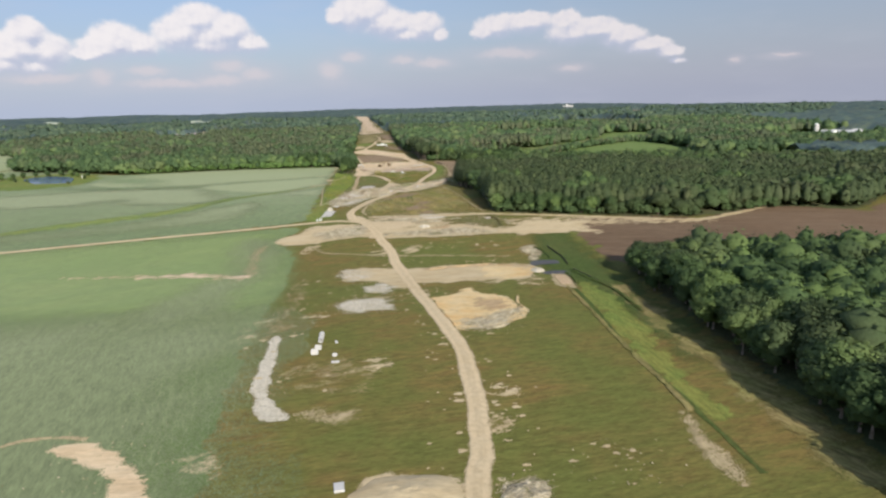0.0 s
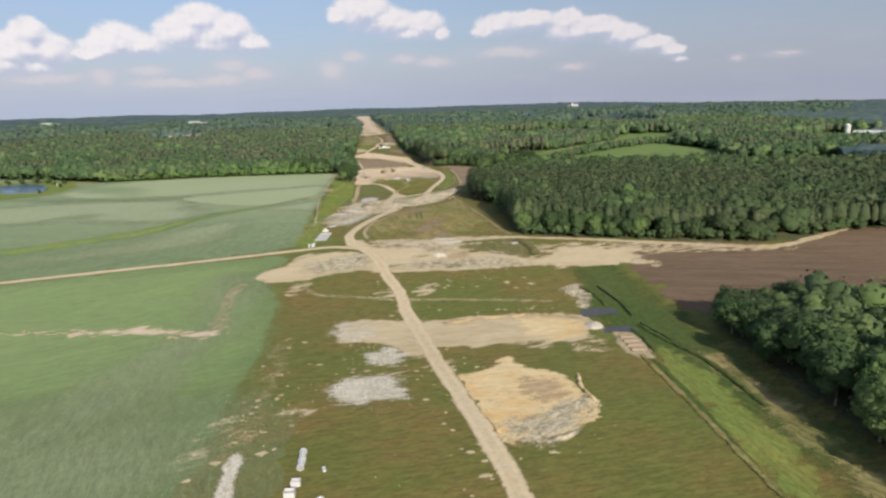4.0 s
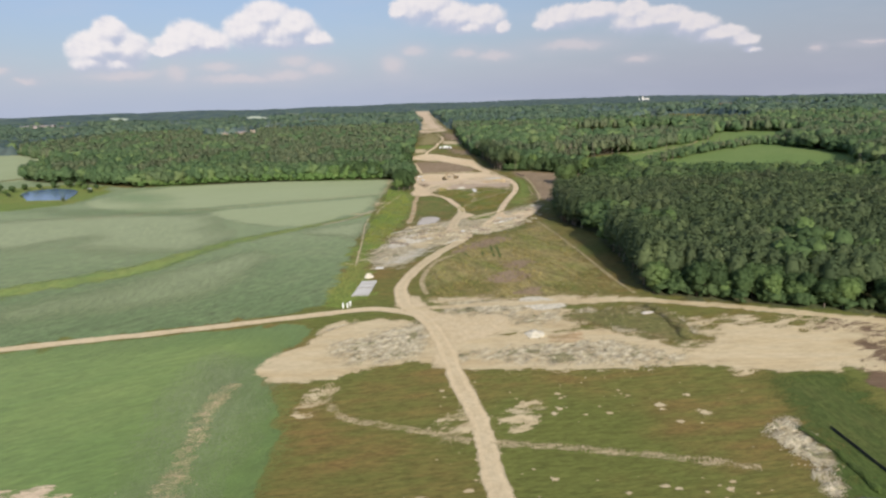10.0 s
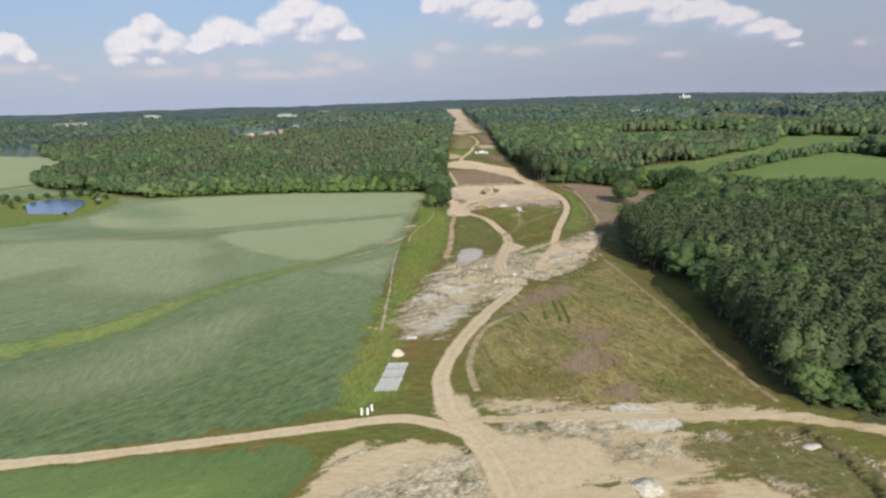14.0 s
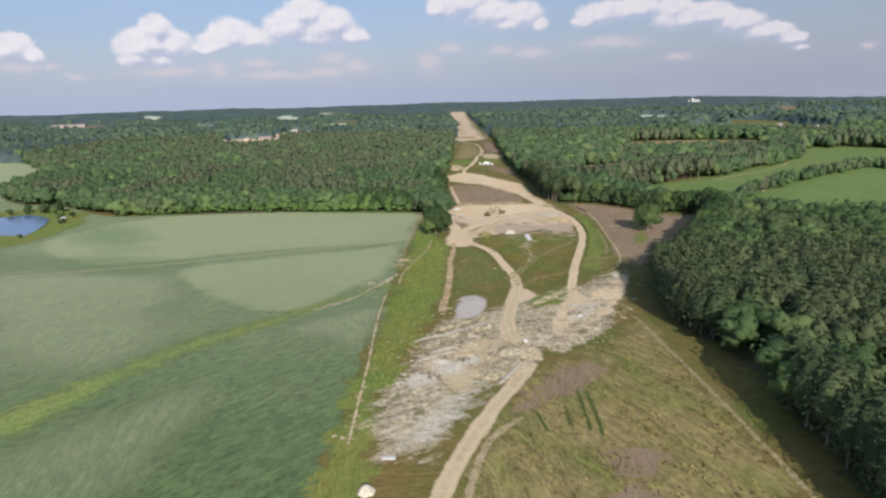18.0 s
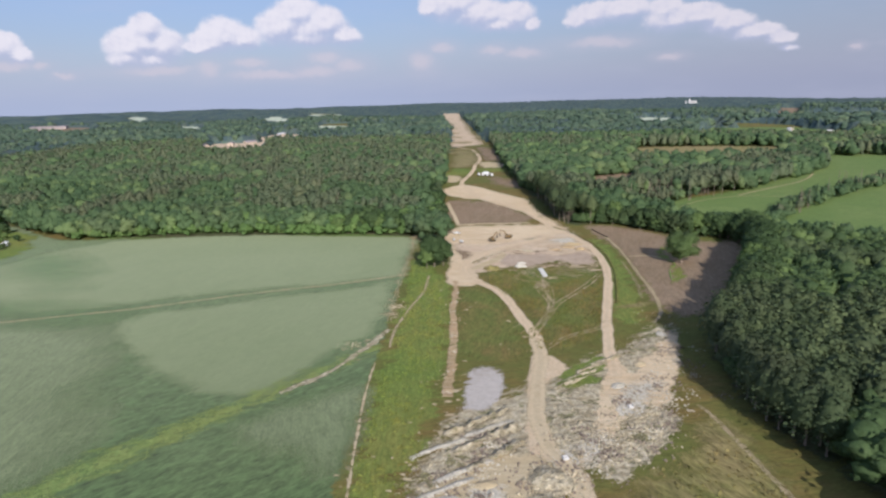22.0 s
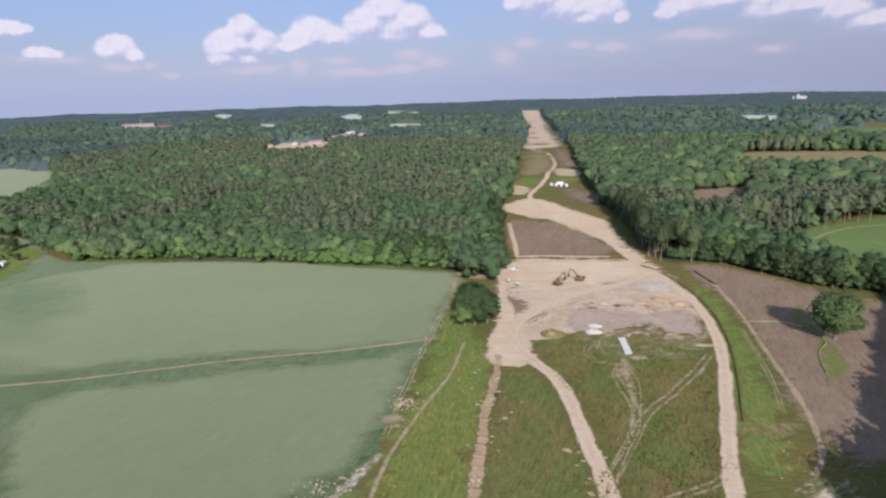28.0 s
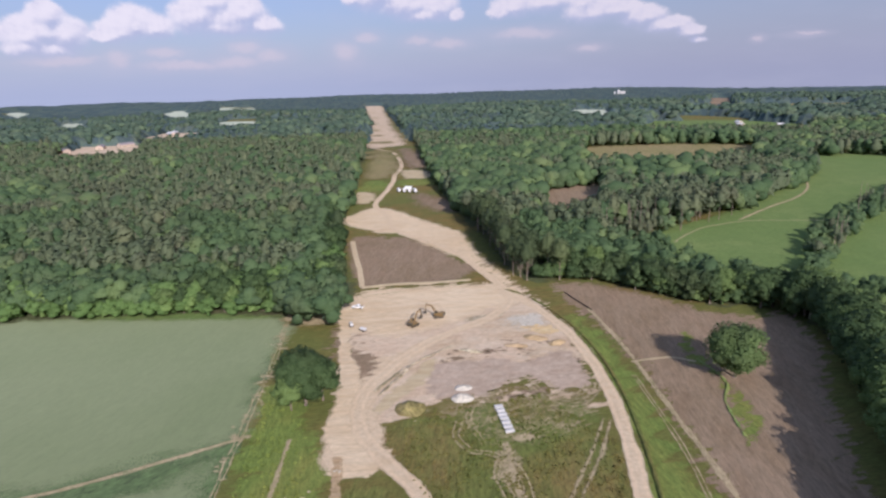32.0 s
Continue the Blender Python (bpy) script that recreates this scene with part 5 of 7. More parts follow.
# ---- woodland floor, far fields and pond ----
patch("forest_floor", PINE_STAND, M_FLOOR, 0.10, "dark needle-strewn floor under the pines", "forest floor", 0.8, 3, 12, fade=3)
patch("forest_floor", NEAR_WOOD, M_FLOOR, 0.10, "dark leafy floor under the hardwoods", "forest floor", 0.8, 3, 12, fade=3)
patch("forest_floor", [(-110, 772), (-140, 927), (-166, 1198), (-240, 1700), (-700, 1500), (-690, 1010), (-600, 830), (-492, 792), (-369, 752), (-204, 770)], M_FLOOR, 0.08, "dark leafy floor under mixed woods", "forest floor", 1, 4, 25, fade=4)
patch("forest_floor", [(-22, 806), (12, 803), (51, 768), (84, 760), (84, 850), (74, 900), (149, 948), (255, 1050), (300, 1240), (100, 1240), (60, 1500), (-110, 1380), (-74, 1072), (-44, 901)], M_FLOOR, 0.08, "dark leafy floor under mixed woods", "forest floor", 1, 4, 25, fade=4)
patch("woods_verge", [(-118, 764), (-137, 761), (-204, 763), (-280, 765), (-366, 746), (-372, 758), (-280, 778), (-204, 778), (-118, 780)], M_MEADOW, 0.22, "green grass at the foot of the woods", "grass", 1.0, 3, 6, fade=5)
patch("bare_corner", [(-134, 757), (-118, 752), (-104, 758), (-102, 770), (-118, 772), (-134, 765)], M_FAINT, 0.27, "bare tan earth at the corner of the woods", "earth", 1.2, 1.2, 2.5, fade=4)
patch("far_field", FAR_BROWN, M_GRASS_BAND, 0.15, "pale brown field enclosed by woods", "field", 1, 5, 20, fade=6)
patch("far_field", FAR_SMALL, M_MAUVE, 0.15, "small brown clearing in the woods", "field", 1, 4, 12, fade=6)
patch("far_yard", FAR_YARD, M_PINK, 0.15, "bare pinkish earth yard in the woods", "yard", 2, 5, 20, fade=8)
patch("far_yard", FAR_YARD_2, M_PINK, 0.15, "bare pinkish earth yard in the woods", "yard", 2, 5, 25, fade=8)
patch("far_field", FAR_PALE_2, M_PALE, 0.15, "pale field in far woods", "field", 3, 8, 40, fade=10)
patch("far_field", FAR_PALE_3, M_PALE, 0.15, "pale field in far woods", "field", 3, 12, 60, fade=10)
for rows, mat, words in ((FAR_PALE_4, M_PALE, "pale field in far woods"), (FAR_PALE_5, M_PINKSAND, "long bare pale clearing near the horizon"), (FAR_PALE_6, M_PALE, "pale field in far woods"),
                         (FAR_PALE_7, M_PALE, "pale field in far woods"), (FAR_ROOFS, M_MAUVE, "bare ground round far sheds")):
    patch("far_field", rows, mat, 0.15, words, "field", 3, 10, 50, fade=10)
patch("far_field", FAR_STRIP, M_GRASS_BAND, 0.15, "pale brown field in far woods", "field", 3, 8, 40, fade=10)
patch("far_field", FARM, M_MEADOW, 0.15, "green field round a farm", "field", 2, 6, 30, fade=10)
patch("far_yard", DEPOT, M_MAUVE, 0.15, "bare ground round a warehouse", "yard", 3, 12, 60, fade=10)
patch("far_field", [(-640, 812), (-594, 815), (-560, 812), (-600, 835), (-680, 997), (-870, 1150), (-1000, 1186), (-1290, 1100), (-1290, 620), (-640, 560), (-500, 590), (-545, 690)], M_WHEAT, 0.12, "pale crop field beyond the pond", "field", 1, 6, 30, fade=6)
patch("far_field", FAR_GREEN, M_MEADOW, 0.15, "pale green field in far woods", "field", 1, 6, 30, fade=8)
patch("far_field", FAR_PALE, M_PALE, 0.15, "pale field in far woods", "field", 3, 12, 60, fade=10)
patch("pond_bank", [(-350, 752), (-410, 748), (-492, 792), (-555, 806), (-610, 830), (-640, 760), (-600, 640), (-520, 560), (-430, 585), (-392, 640), (-390, 700), (-362, 738)], M_FIELD, 0.11, "mown green grass between crop and pond", "grass", 1, 4, 12, fade=6)
patch("pond_bank", [(-400, 640), (-405, 700), (-430, 745), (-470, 775), (-530, 775), (-560, 745), (-540, 690), (-470, 620), (-430, 605)], M_GREEN, 0.16, "grassy bank round a pond", "grass", 1, 3, 10, fade=8)


def water_material():
    m = bpy.data.materials.new("pond_water")
    m.use_nodes = True
    n = Nodes(m.node_tree)
    pos = n.add("ShaderNodeNewGeometry").outputs["Position"]
    p = n.add("ShaderNodeBsdfPrincipled")
    p.inputs["Base Color"].default_value = (0.10, 0.15, 0.27, 1)
    p.inputs["Roughness"].default_value = 0.12
    b = m.node_tree.nodes.new("ShaderNodeBump")
    b.inputs["Strength"].default_value, b.inputs["Distance"].default_value = 0.12, 0.2
    m.node_tree.links.new(n.noise(pos, 0.8, 4.0), b.inputs["Height"])
    m.node_tree.links.new(b.outputs[0], p.inputs["Normal"])
    o = n.add("ShaderNodeOutputMaterial")
    m.node_tree.links.new(p.outputs[0], o.inputs[0])
    return m


def build_pond():
    line = ragged(rounded([(-428, 648), (-422, 665), (-430, 690), (-448, 722), (-468, 740), (-492, 748), (-510, 735), (-500, 710), (-470, 680), (-445, 655)], 2), 1.0, 77)
    z = float(np.mean(land(line[:, 0], line[:, 1]))) + 0.45
    c = line.mean(0)
    v = np.vstack([[c], line])
    n = len(line)
    ob = new("water", mesh_from("water", np.column_stack([v, np.full(len(v), z)]), [(0, 1 + i, 1 + (i + 1) % n) for i in range(n)], water_material()))
    tagged(ob, "small blue farm pond ringed by shrubs", "pond", kind="structure")


build_pond()

# ---- bare spots, scars and ruts on the cleared strip ----
patch("sand_fan", [(-46, 342), (-42, 356), (-36, 365), (-18, 366), (-2, 362), (8, 352), (0, 344), (-20, 340)], M_SAND, 0.19, "trampled pale sand at the crossing", "earth", 1.5, 1.2, 3, fade=7)
patch("sand_fan", [(18, 338), (36, 348), (52, 354), (92, 352), (150, 339), (148, 333), (90, 334), (52, 328), (30, 330)], M_SAND, 0.19, "pale sand washed along the field's edge", "earth", 1.5, 1.5, 3, fade=6, dense=0.55)
patch("shrubby_belt", [(65, 224), (67, 191), (70, 160), (73, 130), (76, 100), (84, 100), (80, 150), (77, 164), (74, 186), (72, 220)], M_BRUSH, 0.22, "belt of dry yellow-brown shrubs and weeds", "grass", 1.5, 1.5, 3, fade=5)
track("drain_line", [(51, 222), (52, 215), (53, 181), (53.5, 161), (56, 142), (59, 120), (61, 100)], 1.6, M_DITCH, 0.24, "dark grassy line of a shallow drain", "drain", wobble=0.7, dense=0.9)
patch("grass_strip", [(52, 226), (54, 181), (54.5, 161), (57, 142), (60, 120), (63, 120), (63, 142), (64, 165), (64, 190), (60, 226)], M_GREEN, 0.16, "bright green grass beside a shallow drain", "grass", 1.2, 1.5, 3, fade=4)
patch("pit_stones", [(8, 179), (17, 182), (28, 194), (26, 200), (14, 193), (4, 187)], M_RUBBLE, 0.27, "grey stony lower side of the sand pit", "earth", 1.0, 1.0, 2, fade=5)
patch("pit_clay", [(9, 207), (13, 211), (19, 211), (22, 203), (17, 199), (11, 203)], M_RUST, 0.27, "rusty orange clay stains in the pit", "earth", 1.0, 1.0, 2, fade=5)
patch("pit_clay", [(18, 258), (30, 259), (40, 254), (38, 244), (26, 240), (18, 246)], M_CLAY, 0.26, "orange clay at the end of the sand bar", "earth", 1.0, 1.0, 2, fade=7)
patch("clay_stain", [(-5, 340), (4, 341), (3, 336), (-5, 335)], M_RUST, 0.30, "rusty damp clay beside the stone heap", "earth", 0.8, 0.8, 1.6, fade=2.5)
patch("rubble_ground", [(-42, 364), (-31, 369), (-12, 368), (-12, 359), (-31, 356), (-41, 357)], M_RUBBLE, 0.27, "rough weedy soil at the crossing", "earth", 1.0, 1.0, 2, fade=4)
patch("red_soil", [(-109, 752), (-101, 731), (-89, 718), (-91, 699), (-97, 704), (-106, 730)], M_MAUVE, 0.29, "reddish-brown bare soil on the pad", "earth", 1.0, 1.2, 2.5, fade=6)
patch("pale_wedge", [(-12, 615), (-3, 621), (3, 627), (7, 621), (2, 618), (-6, 614)], M_BRUSH, 0.24, "wedge of pale dry grass in the grass", "earth", 0.8, 0.8, 1.6, fade=3)
patch("stone_strip", [(-38, 127), (-41, 125), (-46, 128), (-50, 137), (-52, 144), (-54, 160), (-56, 177), (-53, 178), (-50, 160), (-47, 143), (-45, 137), (-41, 131)], M_STONE, 0.20, "hooked strip of white crushed stone in the grass", "stone", 0.3, 0.8, 1.4, fade=1.2)
patch("earth_scar", [(-57, 178), (-52, 178), (-55, 200), (-57, 222), (-60, 245), (-63, 245), (-61, 220), (-59, 199)], M_FAINT, 0.18, "reddish eroded earth along an old trench", "earth", 0.9, 1.2, 2.5, fade=4.5, dense=0.36)
patch("earth_scar", [(-43, 151), (-31, 157), (-22, 150), (-22, 141), (-34, 140)], M_GRASS_BAND, 0.18, "brownish scraped ruts in the grass", "earth", 1.2, 1.2, 2.5, fade=8, dense=0.38)
patch("earth_scar", [(-36, 128), (-28, 130), (-22, 127), (-28, 124)], M_FAINT, 0.18, "worn pale spot in the grass", "earth", 1.0, 1.0, 2.0, fade=4)
patch("sand_mound_base", [(-19, 84), (-18, 99), (-13, 104), (-6, 102), (0, 103), (3, 98), (2, 84)], M_SAND, 0.22, "pale sand beside the haul road", "earth", 0.6, 1.0, 2.5, fade=2.5)
patch("rubble_ground", [(9, 84), (10, 100), (14, 102), (18, 99), (19, 84)], M_RUBBLE, 0.22, "churned stony soil beside the road", "earth", 0.8, 1.0, 2.0, fade=3)
patch("field_scar", [(-89, 116), (-84, 119), (-76, 117), (-72, 114), (-63, 106), (-57, 98), (-56, 90), (-62, 92), (-69, 105), (-76, 109), (-83, 113)], M_PINKSAND, 0.24, "washed-out sandy scar in the crop", "earth", 0.9, 0.8, 2.0, fade=2.4)
track("field_scar", [(-101, 117), (-97, 120), (-90, 121), (-82, 120)], 1.6, M_FAINT, 0.26, "thin washed line in the crop", "track", wobble=0.8, dense=0.6)
patch("field_scar", [(-148, 261), (-131, 261), (-118, 263), (-104, 259), (-91, 257), (-86, 251), (-98, 252), (-115, 256), (-131, 257)], M_PINK, 0.24, "washed-out pinkish scar in the crop", "earth", 1.6, 0.9, 2.0, fade=3.0, dense=0.9)
track("field_scar", [(-88, 256), (-92, 276), (-96, 296), (-94, 308)], 6.5, M_FAINT, 0.26, "faint pale worn lane in the crop", "track", wobble=0.5, dense=0.30)
patch("earth_scar", [(55, 124), (56, 114), (57, 108), (57, 98), (54, 98), (52, 106), (53, 117)], M_FAINT, 0.20, "pale washed earth in a shallow drain", "earth", 0.5, 0.8, 1.5, fade=2.6)
for pts in ([(13, 140), (18, 138), (17, 134), (13, 136)], [(9, 125), (14, 124), (13, 118), (9, 120)], [(-21, 158), (-16, 155), (-19, 150), (-24, 153)],
            [(-58, 110), (-52, 112), (-48, 106), (-54, 102)], [(-33, 214), (-26, 218), (-18, 216), (-24, 210)], [(-14, 222), (-9, 226), (-6, 220), (-10, 217)], [(-70, 172), (-64, 196), (-61, 190), (-66, 168)], [(-50, 196), (-46, 200), (-42, 196), (-46, 192)],
            [(-36, 292), (-28, 296), (-27, 286), (-34, 284)], [(-22, 296), (-12, 300), (-14, 290), (-20, 288)], [(12, 240), (24, 244), (30, 238), (20, 234)], [(30, 238), (40, 240), (40, 230), (32, 230)], [(-72, 304), (-66, 306), (-68, 296), (-72, 294)]):
    patch("bare_spot", pts, M_SAND, 0.17, "broken pale bare spots in rough grass", "earth", 0.8, 1.0, 1.6, fade=5.0, dense=0.5)
track("vehicle_track", [(-68, 309), (-66, 300), (-60, 292), (-50, 289), (-40, 287), (-28, 283)], 3.0, M_FAINT, 0.26, "worn track through rough grass", "track", dense=0.42)
track("vehicle_track", [(-24, 283), (-12, 282), (0, 281), (15, 279), (32, 276)], 2.8, M_FAINT, 0.26, "worn track through rough grass", "track", dense=0.42)
patch("rubble_ground", [(-72, 323), (-72, 333), (-64, 341), (-52, 347), (-47, 354), (-43, 341), (-44, 326), (-56, 321)], M_RUBBLE, 0.27, "churned grey soil on the sand bar", "earth", 1.5, 1.2, 3, fade=5)
patch("rubble_ground", [(-32, 346), (-20, 350), (-6, 348), (4, 356), (14, 345), (25, 341), (36, 340), (40, 349), (30, 363), (14, 362), (-10, 357), (-26, 360), (-34, 354)], M_RUBBLE, 0.20, "rough soil with weeds beside the crossing", "earth", 1.5, 1.2, 3, fade=6)
patch("rubble_ground", [(-30, 328), (-10, 332), (12, 334), (30, 328), (28, 322), (4, 321), (-26, 322)], M_RUBBLE, 0.27, "stony strip along the sand bar", "earth", 1.5, 1.2, 3, fade=6)
patch("weedy_bank", [(3, 358), (19, 360), (31, 362), (36, 338), (24, 338), (18, 346), (6, 348)], M_OLIVE, 0.30, "weedy olive bank beside the sand", "grass", 1.2, 1.2, 3, fade=4)
patch("road_flare", [(-60, 366), (-54, 358), (-48, 350), (-43, 340), (-41, 319), (-33, 320), (-34, 333), (-24, 338), (-18, 347), (-21, 356), (-38, 356), (-46, 362), (-53, 375)], M_TRACK, 0.285, "wide trampled pale sand where the roads meet", "earth", 1.0, 1.2, 3, fade=3)
patch("rubble_ground", [(-34, 328), (-30, 325), (-21, 328), (-7, 334), (12, 336), (10, 331), (-8, 327), (-26, 323), (-34, 323)], M_RUBBLE, 0.295, "dark stony strip on the sand", "earth", 1.0, 1.0, 2.2, fade=2.5)
patch("stone_spread", [(-14, 371), (-6, 373), (2, 364), (-8, 360), (-13, 365)], M_STONE, 0.30, "flat pale patch of crushed stone", "stone", 0.5, 0.8, 1.6, fade=1.5)
patch("sand_shoulder", [(40, 320), (50, 318), (62, 320), (72, 322), (88, 316), (84, 330), (90, 345), (72, 346), (52, 350), (44, 340)], M_SAND, 0.24, "bare sand running out into the tilled field", "earth", 1.5, 1.5, 3, fade=7)
patch("sand_shoulder", [(-46, 368), (-30, 366), (-10, 369), (10, 366), (30, 370), (24, 374), (0, 374), (-24, 372), (-44, 374)], M_SAND, 0.18, "pale bare ground at the grass edge", "earth", 1.2, 1.2, 3, fade=6)
for pts in ([(-21, 416), (-12, 423), (-7, 417), (-13, 409), (-20, 410)], [(-27, 394), (-20, 404), (-10, 404), (-10, 393), (-20, 389)], [(-34, 460), (-21, 473), (-18, 461), (-31, 446), (-44, 435)], [(-16, 378), (-8, 384), (-4, 378), (-10, 374)]):
    patch("stubble_patch", pts, M_MAUVE, 0.22, "bare mauve patch in tall dry grass", "earth", 1.0, 1.2, 2.5, fade=4)
patch("weedy_bank", [(-46, 376), (-36, 392), (-24, 392), (-26, 380)], M_INFIELD, 0.21, "green weeds in tall dry grass", "grass", 1.2, 1.5, 3, fade=9, dense=0.8)
patch("weedy_bank", [(2, 384), (14, 400), (20, 384), (12, 378)], M_INFIELD, 0.21, "green weeds in tall dry grass", "grass", 1.2, 1.5, 3, fade=9, dense=0.8)
for pts in ([(-23.5, 450), (-22, 438), (-21, 426)], [(-26.3, 451), (-25, 440), (-24, 428)], [(-30, 440), (-29, 430)], [(-38, 436), (-35, 426)]):
    track("wheel_rut", pts, 0.9, M_DITCH, 0.25, "dark wheel rut pressed into tall grass", "track", wobble=0.6, dense=1.1)
track("vehicle_track", [(-49, 376), (-52, 386), (-53, 400), (-50, 420), (-42, 433)], 2.4, M_FAINT, 0.24, "pale second track beside the haul road", "track", dense=0.62)
track("stand_path", [(28, 376), (22, 400), (15, 440), (8, 481), (3, 512), (0, 522)], 1.8, M_FAINT, 0.24, "pale foot track beside the pine stand", "path", dense=0.45)
patch("channel_rubble", [(38, 289), (45, 296), (48, 288), (47, 276), (45, 269), (41, 268), (42, 278), (40, 284)], M_RUBBLE, 0.24, "stone-lined drainage channel", "channel", 0.7, 0.8, 1.6, fade=2.5)
patch("wet_basin", [(41, 266), (47, 267), (53, 266), (53, 261), (46, 260), (40, 259)], M_WET, 0.30, "dark wet silt basin in the drain", "basin", 0.3, 0.7, 1.5, fade=0.8)
patch("wet_basin", [(44, 248), (49, 249), (54, 248), (54, 243), (48, 244), (43, 244)], M_WET, 0.30, "dark wet silt basin in the drain", "basin", 0.3, 0.7, 1.5, fade=0.8)
patch("sand_shoulder", [(46, 244), (52, 244), (53, 226), (51, 222), (46, 226)], M_FAINT, 0.22, "brown bed of a stepped drain", "channel", 0.4, 0.8, 1.6, fade=1.6)
# crop edges and gullies farther on
track("gully", [(-330, 560), (-265, 589), (-239, 601), (-196, 626), (-158, 644), (-140, 654), (-122, 665)], 1.7, M_FAINT, 0.27, "pale eroded gully across the crop", "gully", wobble=0.6, dense=0.62)
track("gully", [(-134, 518), (-125, 530), (-120, 543), (-115, 560), (-111, 580)], 2.6, M_RUBBLE, 0.27, "stony gully across the crop", "gully", wobble=0.8, dense=0.62)
track("field_edge", [(-86, 415), (-94, 462), (-104, 515), (-108, 545)], 1.0, M_SAND, 0.27, "pale bare line at the crop's edge", "field edge", wobble=0.8, dense=0.45)
track("field_edge", [(-113, 590), (-118, 625), (-124, 680), (-128, 722), (-133, 755)], 2.0, M_FAINT, 0.25, "pale stony line at the crop's edge", "field edge", wobble=0.8, ruts=True)
track("gully", [(-107, 664), (-105, 634), (-107, 610), (-108, 582), (-106, 560)], 1.5, M_FAINT, 0.27, "narrow pale washed path in the grass", "gully", wobble=0.6, dense=0.62)
track("old_trench", [(-91, 655), (-88, 632), (-87, 610), (-84, 590), (-80, 555), (-78, 520)], 3.2, M_RUST, 0.26, "reddish backfilled trench in the grass", "trench", wobble=0.5, dense=0.85)
track("drain_line", [(2, 764), (6, 735), (8, 702), (9, 672), (10, 640), (8, 612), (2, 596)], 2.2, M_FAINT, 0.27, "pale drain along the stubble field", "drain", wobble=0.6, dense=0.62)
track("drain_line", [(4, 700), (5, 660), (3, 630)], 1.6, M_FAINT, 0.25, "pale drain along the grass", "drain", wobble=0.6, ruts=True)
track("field_path", [(6, 710), (14, 712), (22, 713), (29, 709)], 1.6, M_FAINT, 0.27, "pale path across the stubble", "path", wobble=0.4)
patch("weedy_bank", [(24, 660), (31, 690), (28, 718), (34, 736), (36, 735), (31, 718), (35, 690), (28, 660)], M_GREEN, 0.20, "green weeds along a ditch in the stubble", "grass", 1.0, 1.2, 2.5, fade=4, dense=0.7)
patch("haul_pad", [(-94, 650), (-98, 672), (-97, 690), (-92, 715), (-80, 722), (-66, 738), (-70, 722), (-80, 704), (-84, 688), (-82, 672), (-78, 660), (-86, 648)], M_TRACKPINK, 0.25, "wide pale turning place of the haul road", "earth", 0.8, 1.2, 2.5, fade=3)
patch("sand_spread", [(-104, 745), (-106, 790), (-90, 797), (-50, 800), (-30, 796), (-26, 776), (-40, 766), (-60, 750), (-80, 738), (-98, 742)], M_PINKSAND, 0.25, "pale sand of the upper work pad", "earth", 1.2, 1.3, 3, fade=8)
patch("stone_spread", [(-38, 752), (-28, 760), (-18, 756), (-22, 744), (-32, 744)], M_STONE, 0.27, "pale lilac-grey stone on the pad", "stone", 1.2, 1.0, 2, fade=7)
patch("clay_spot", [(-30, 742), (-22, 746), (-16, 742), (-22, 737)], M_CLAY, 0.28, "orange clay spot on the pad", "earth", 0.8, 1.0, 2, fade=4)
patch("dark_spot", [(-54, 754), (-44, 760), (-36, 761), (-42, 755), (-50, 752)], M_RUBBLE, 0.28, "low weedy spot on the pad", "earth", 0.5, 0.8, 1.6, fade=2)
patch("haul_pad", [(-98, 694), (-94, 698), (-88, 690), (-87, 675), (-80, 660), (-75, 657), (-79, 649), (-81, 646), (-89, 646), (-93, 658), (-98, 669), (-97, 683)], M_PINKSAND, 0.262, "trampled pinkish apron beside the bend", "earth", 0.7, 1.0, 2.2, fade=1.8)
patch("pad_lane", [(-113, 776), (-102, 771), (-101, 736), (-90, 694), (-99, 698), (-106, 737)], M_PINKSAND, 0.293, "pale pinkish lane along the pad's edge", "earth", 0.8, 1.0, 2.2, fade=2.5)
patch("mauve_ground", [(-68, 710), (-49, 715), (-32, 713), (-16, 721), (-12, 696), (-22, 691), (-33, 701), (-44, 692), (-50, 688), (-65, 689)], M_MAUVEPAD, 0.272, "smooth mauve subsoil on the lower pad", "earth", 1.2, 1.0, 2.2, fade=3)
patch("pale_spot", [(-41, 664), (-36, 666), (-35, 662), (-40, 660)], M_FAINT, 0.285, "pale bare spot beside the slabs", "earth", 0.6, 0.7, 1.5, fade=1.2)
patch("washed_rill", [(-46, 658), (-47, 646), (-44, 638), (-41, 646), (-42, 660)], M_FAINT, 0.283, "pale washed rills below the slabs", "earth", 0.8, 0.8, 1.6, fade=3, dense=0.7)
patch("trench_cut", [(-85, 680), (-80, 690), (-73, 704), (-70, 715), (-65, 715), (-68, 701), (-77, 685), (-82, 677)], M_SAND, 0.30, "pale open trench beside the road", "trench", 0.5, 0.8, 1.6, fade=2)
patch("churned_ground", [(-62, 684), (-54, 696), (-40, 692), (-28, 690), (-14, 684), (-20, 672), (-34, 664), (-46, 662), (-56, 670)], M_FAINT, 0.21, "churned soil with tyre curves", "earth", 1.5, 1.2, 2.5, fade=9, dense=0.42)
track("vehicle_track", [(-34, 692), (-22, 684), (-14, 686), (-9, 696)], 2.2, M_FAINT, 0.30, "curved tyre marks on the pad's edge", "track", ruts=True)
track("vehicle_track", [(-50, 660), (-54, 674), (-50, 686), (-44, 690)], 2.2, M_FAINT, 0.30, "curved tyre marks on the pad's edge", "track", ruts=True)
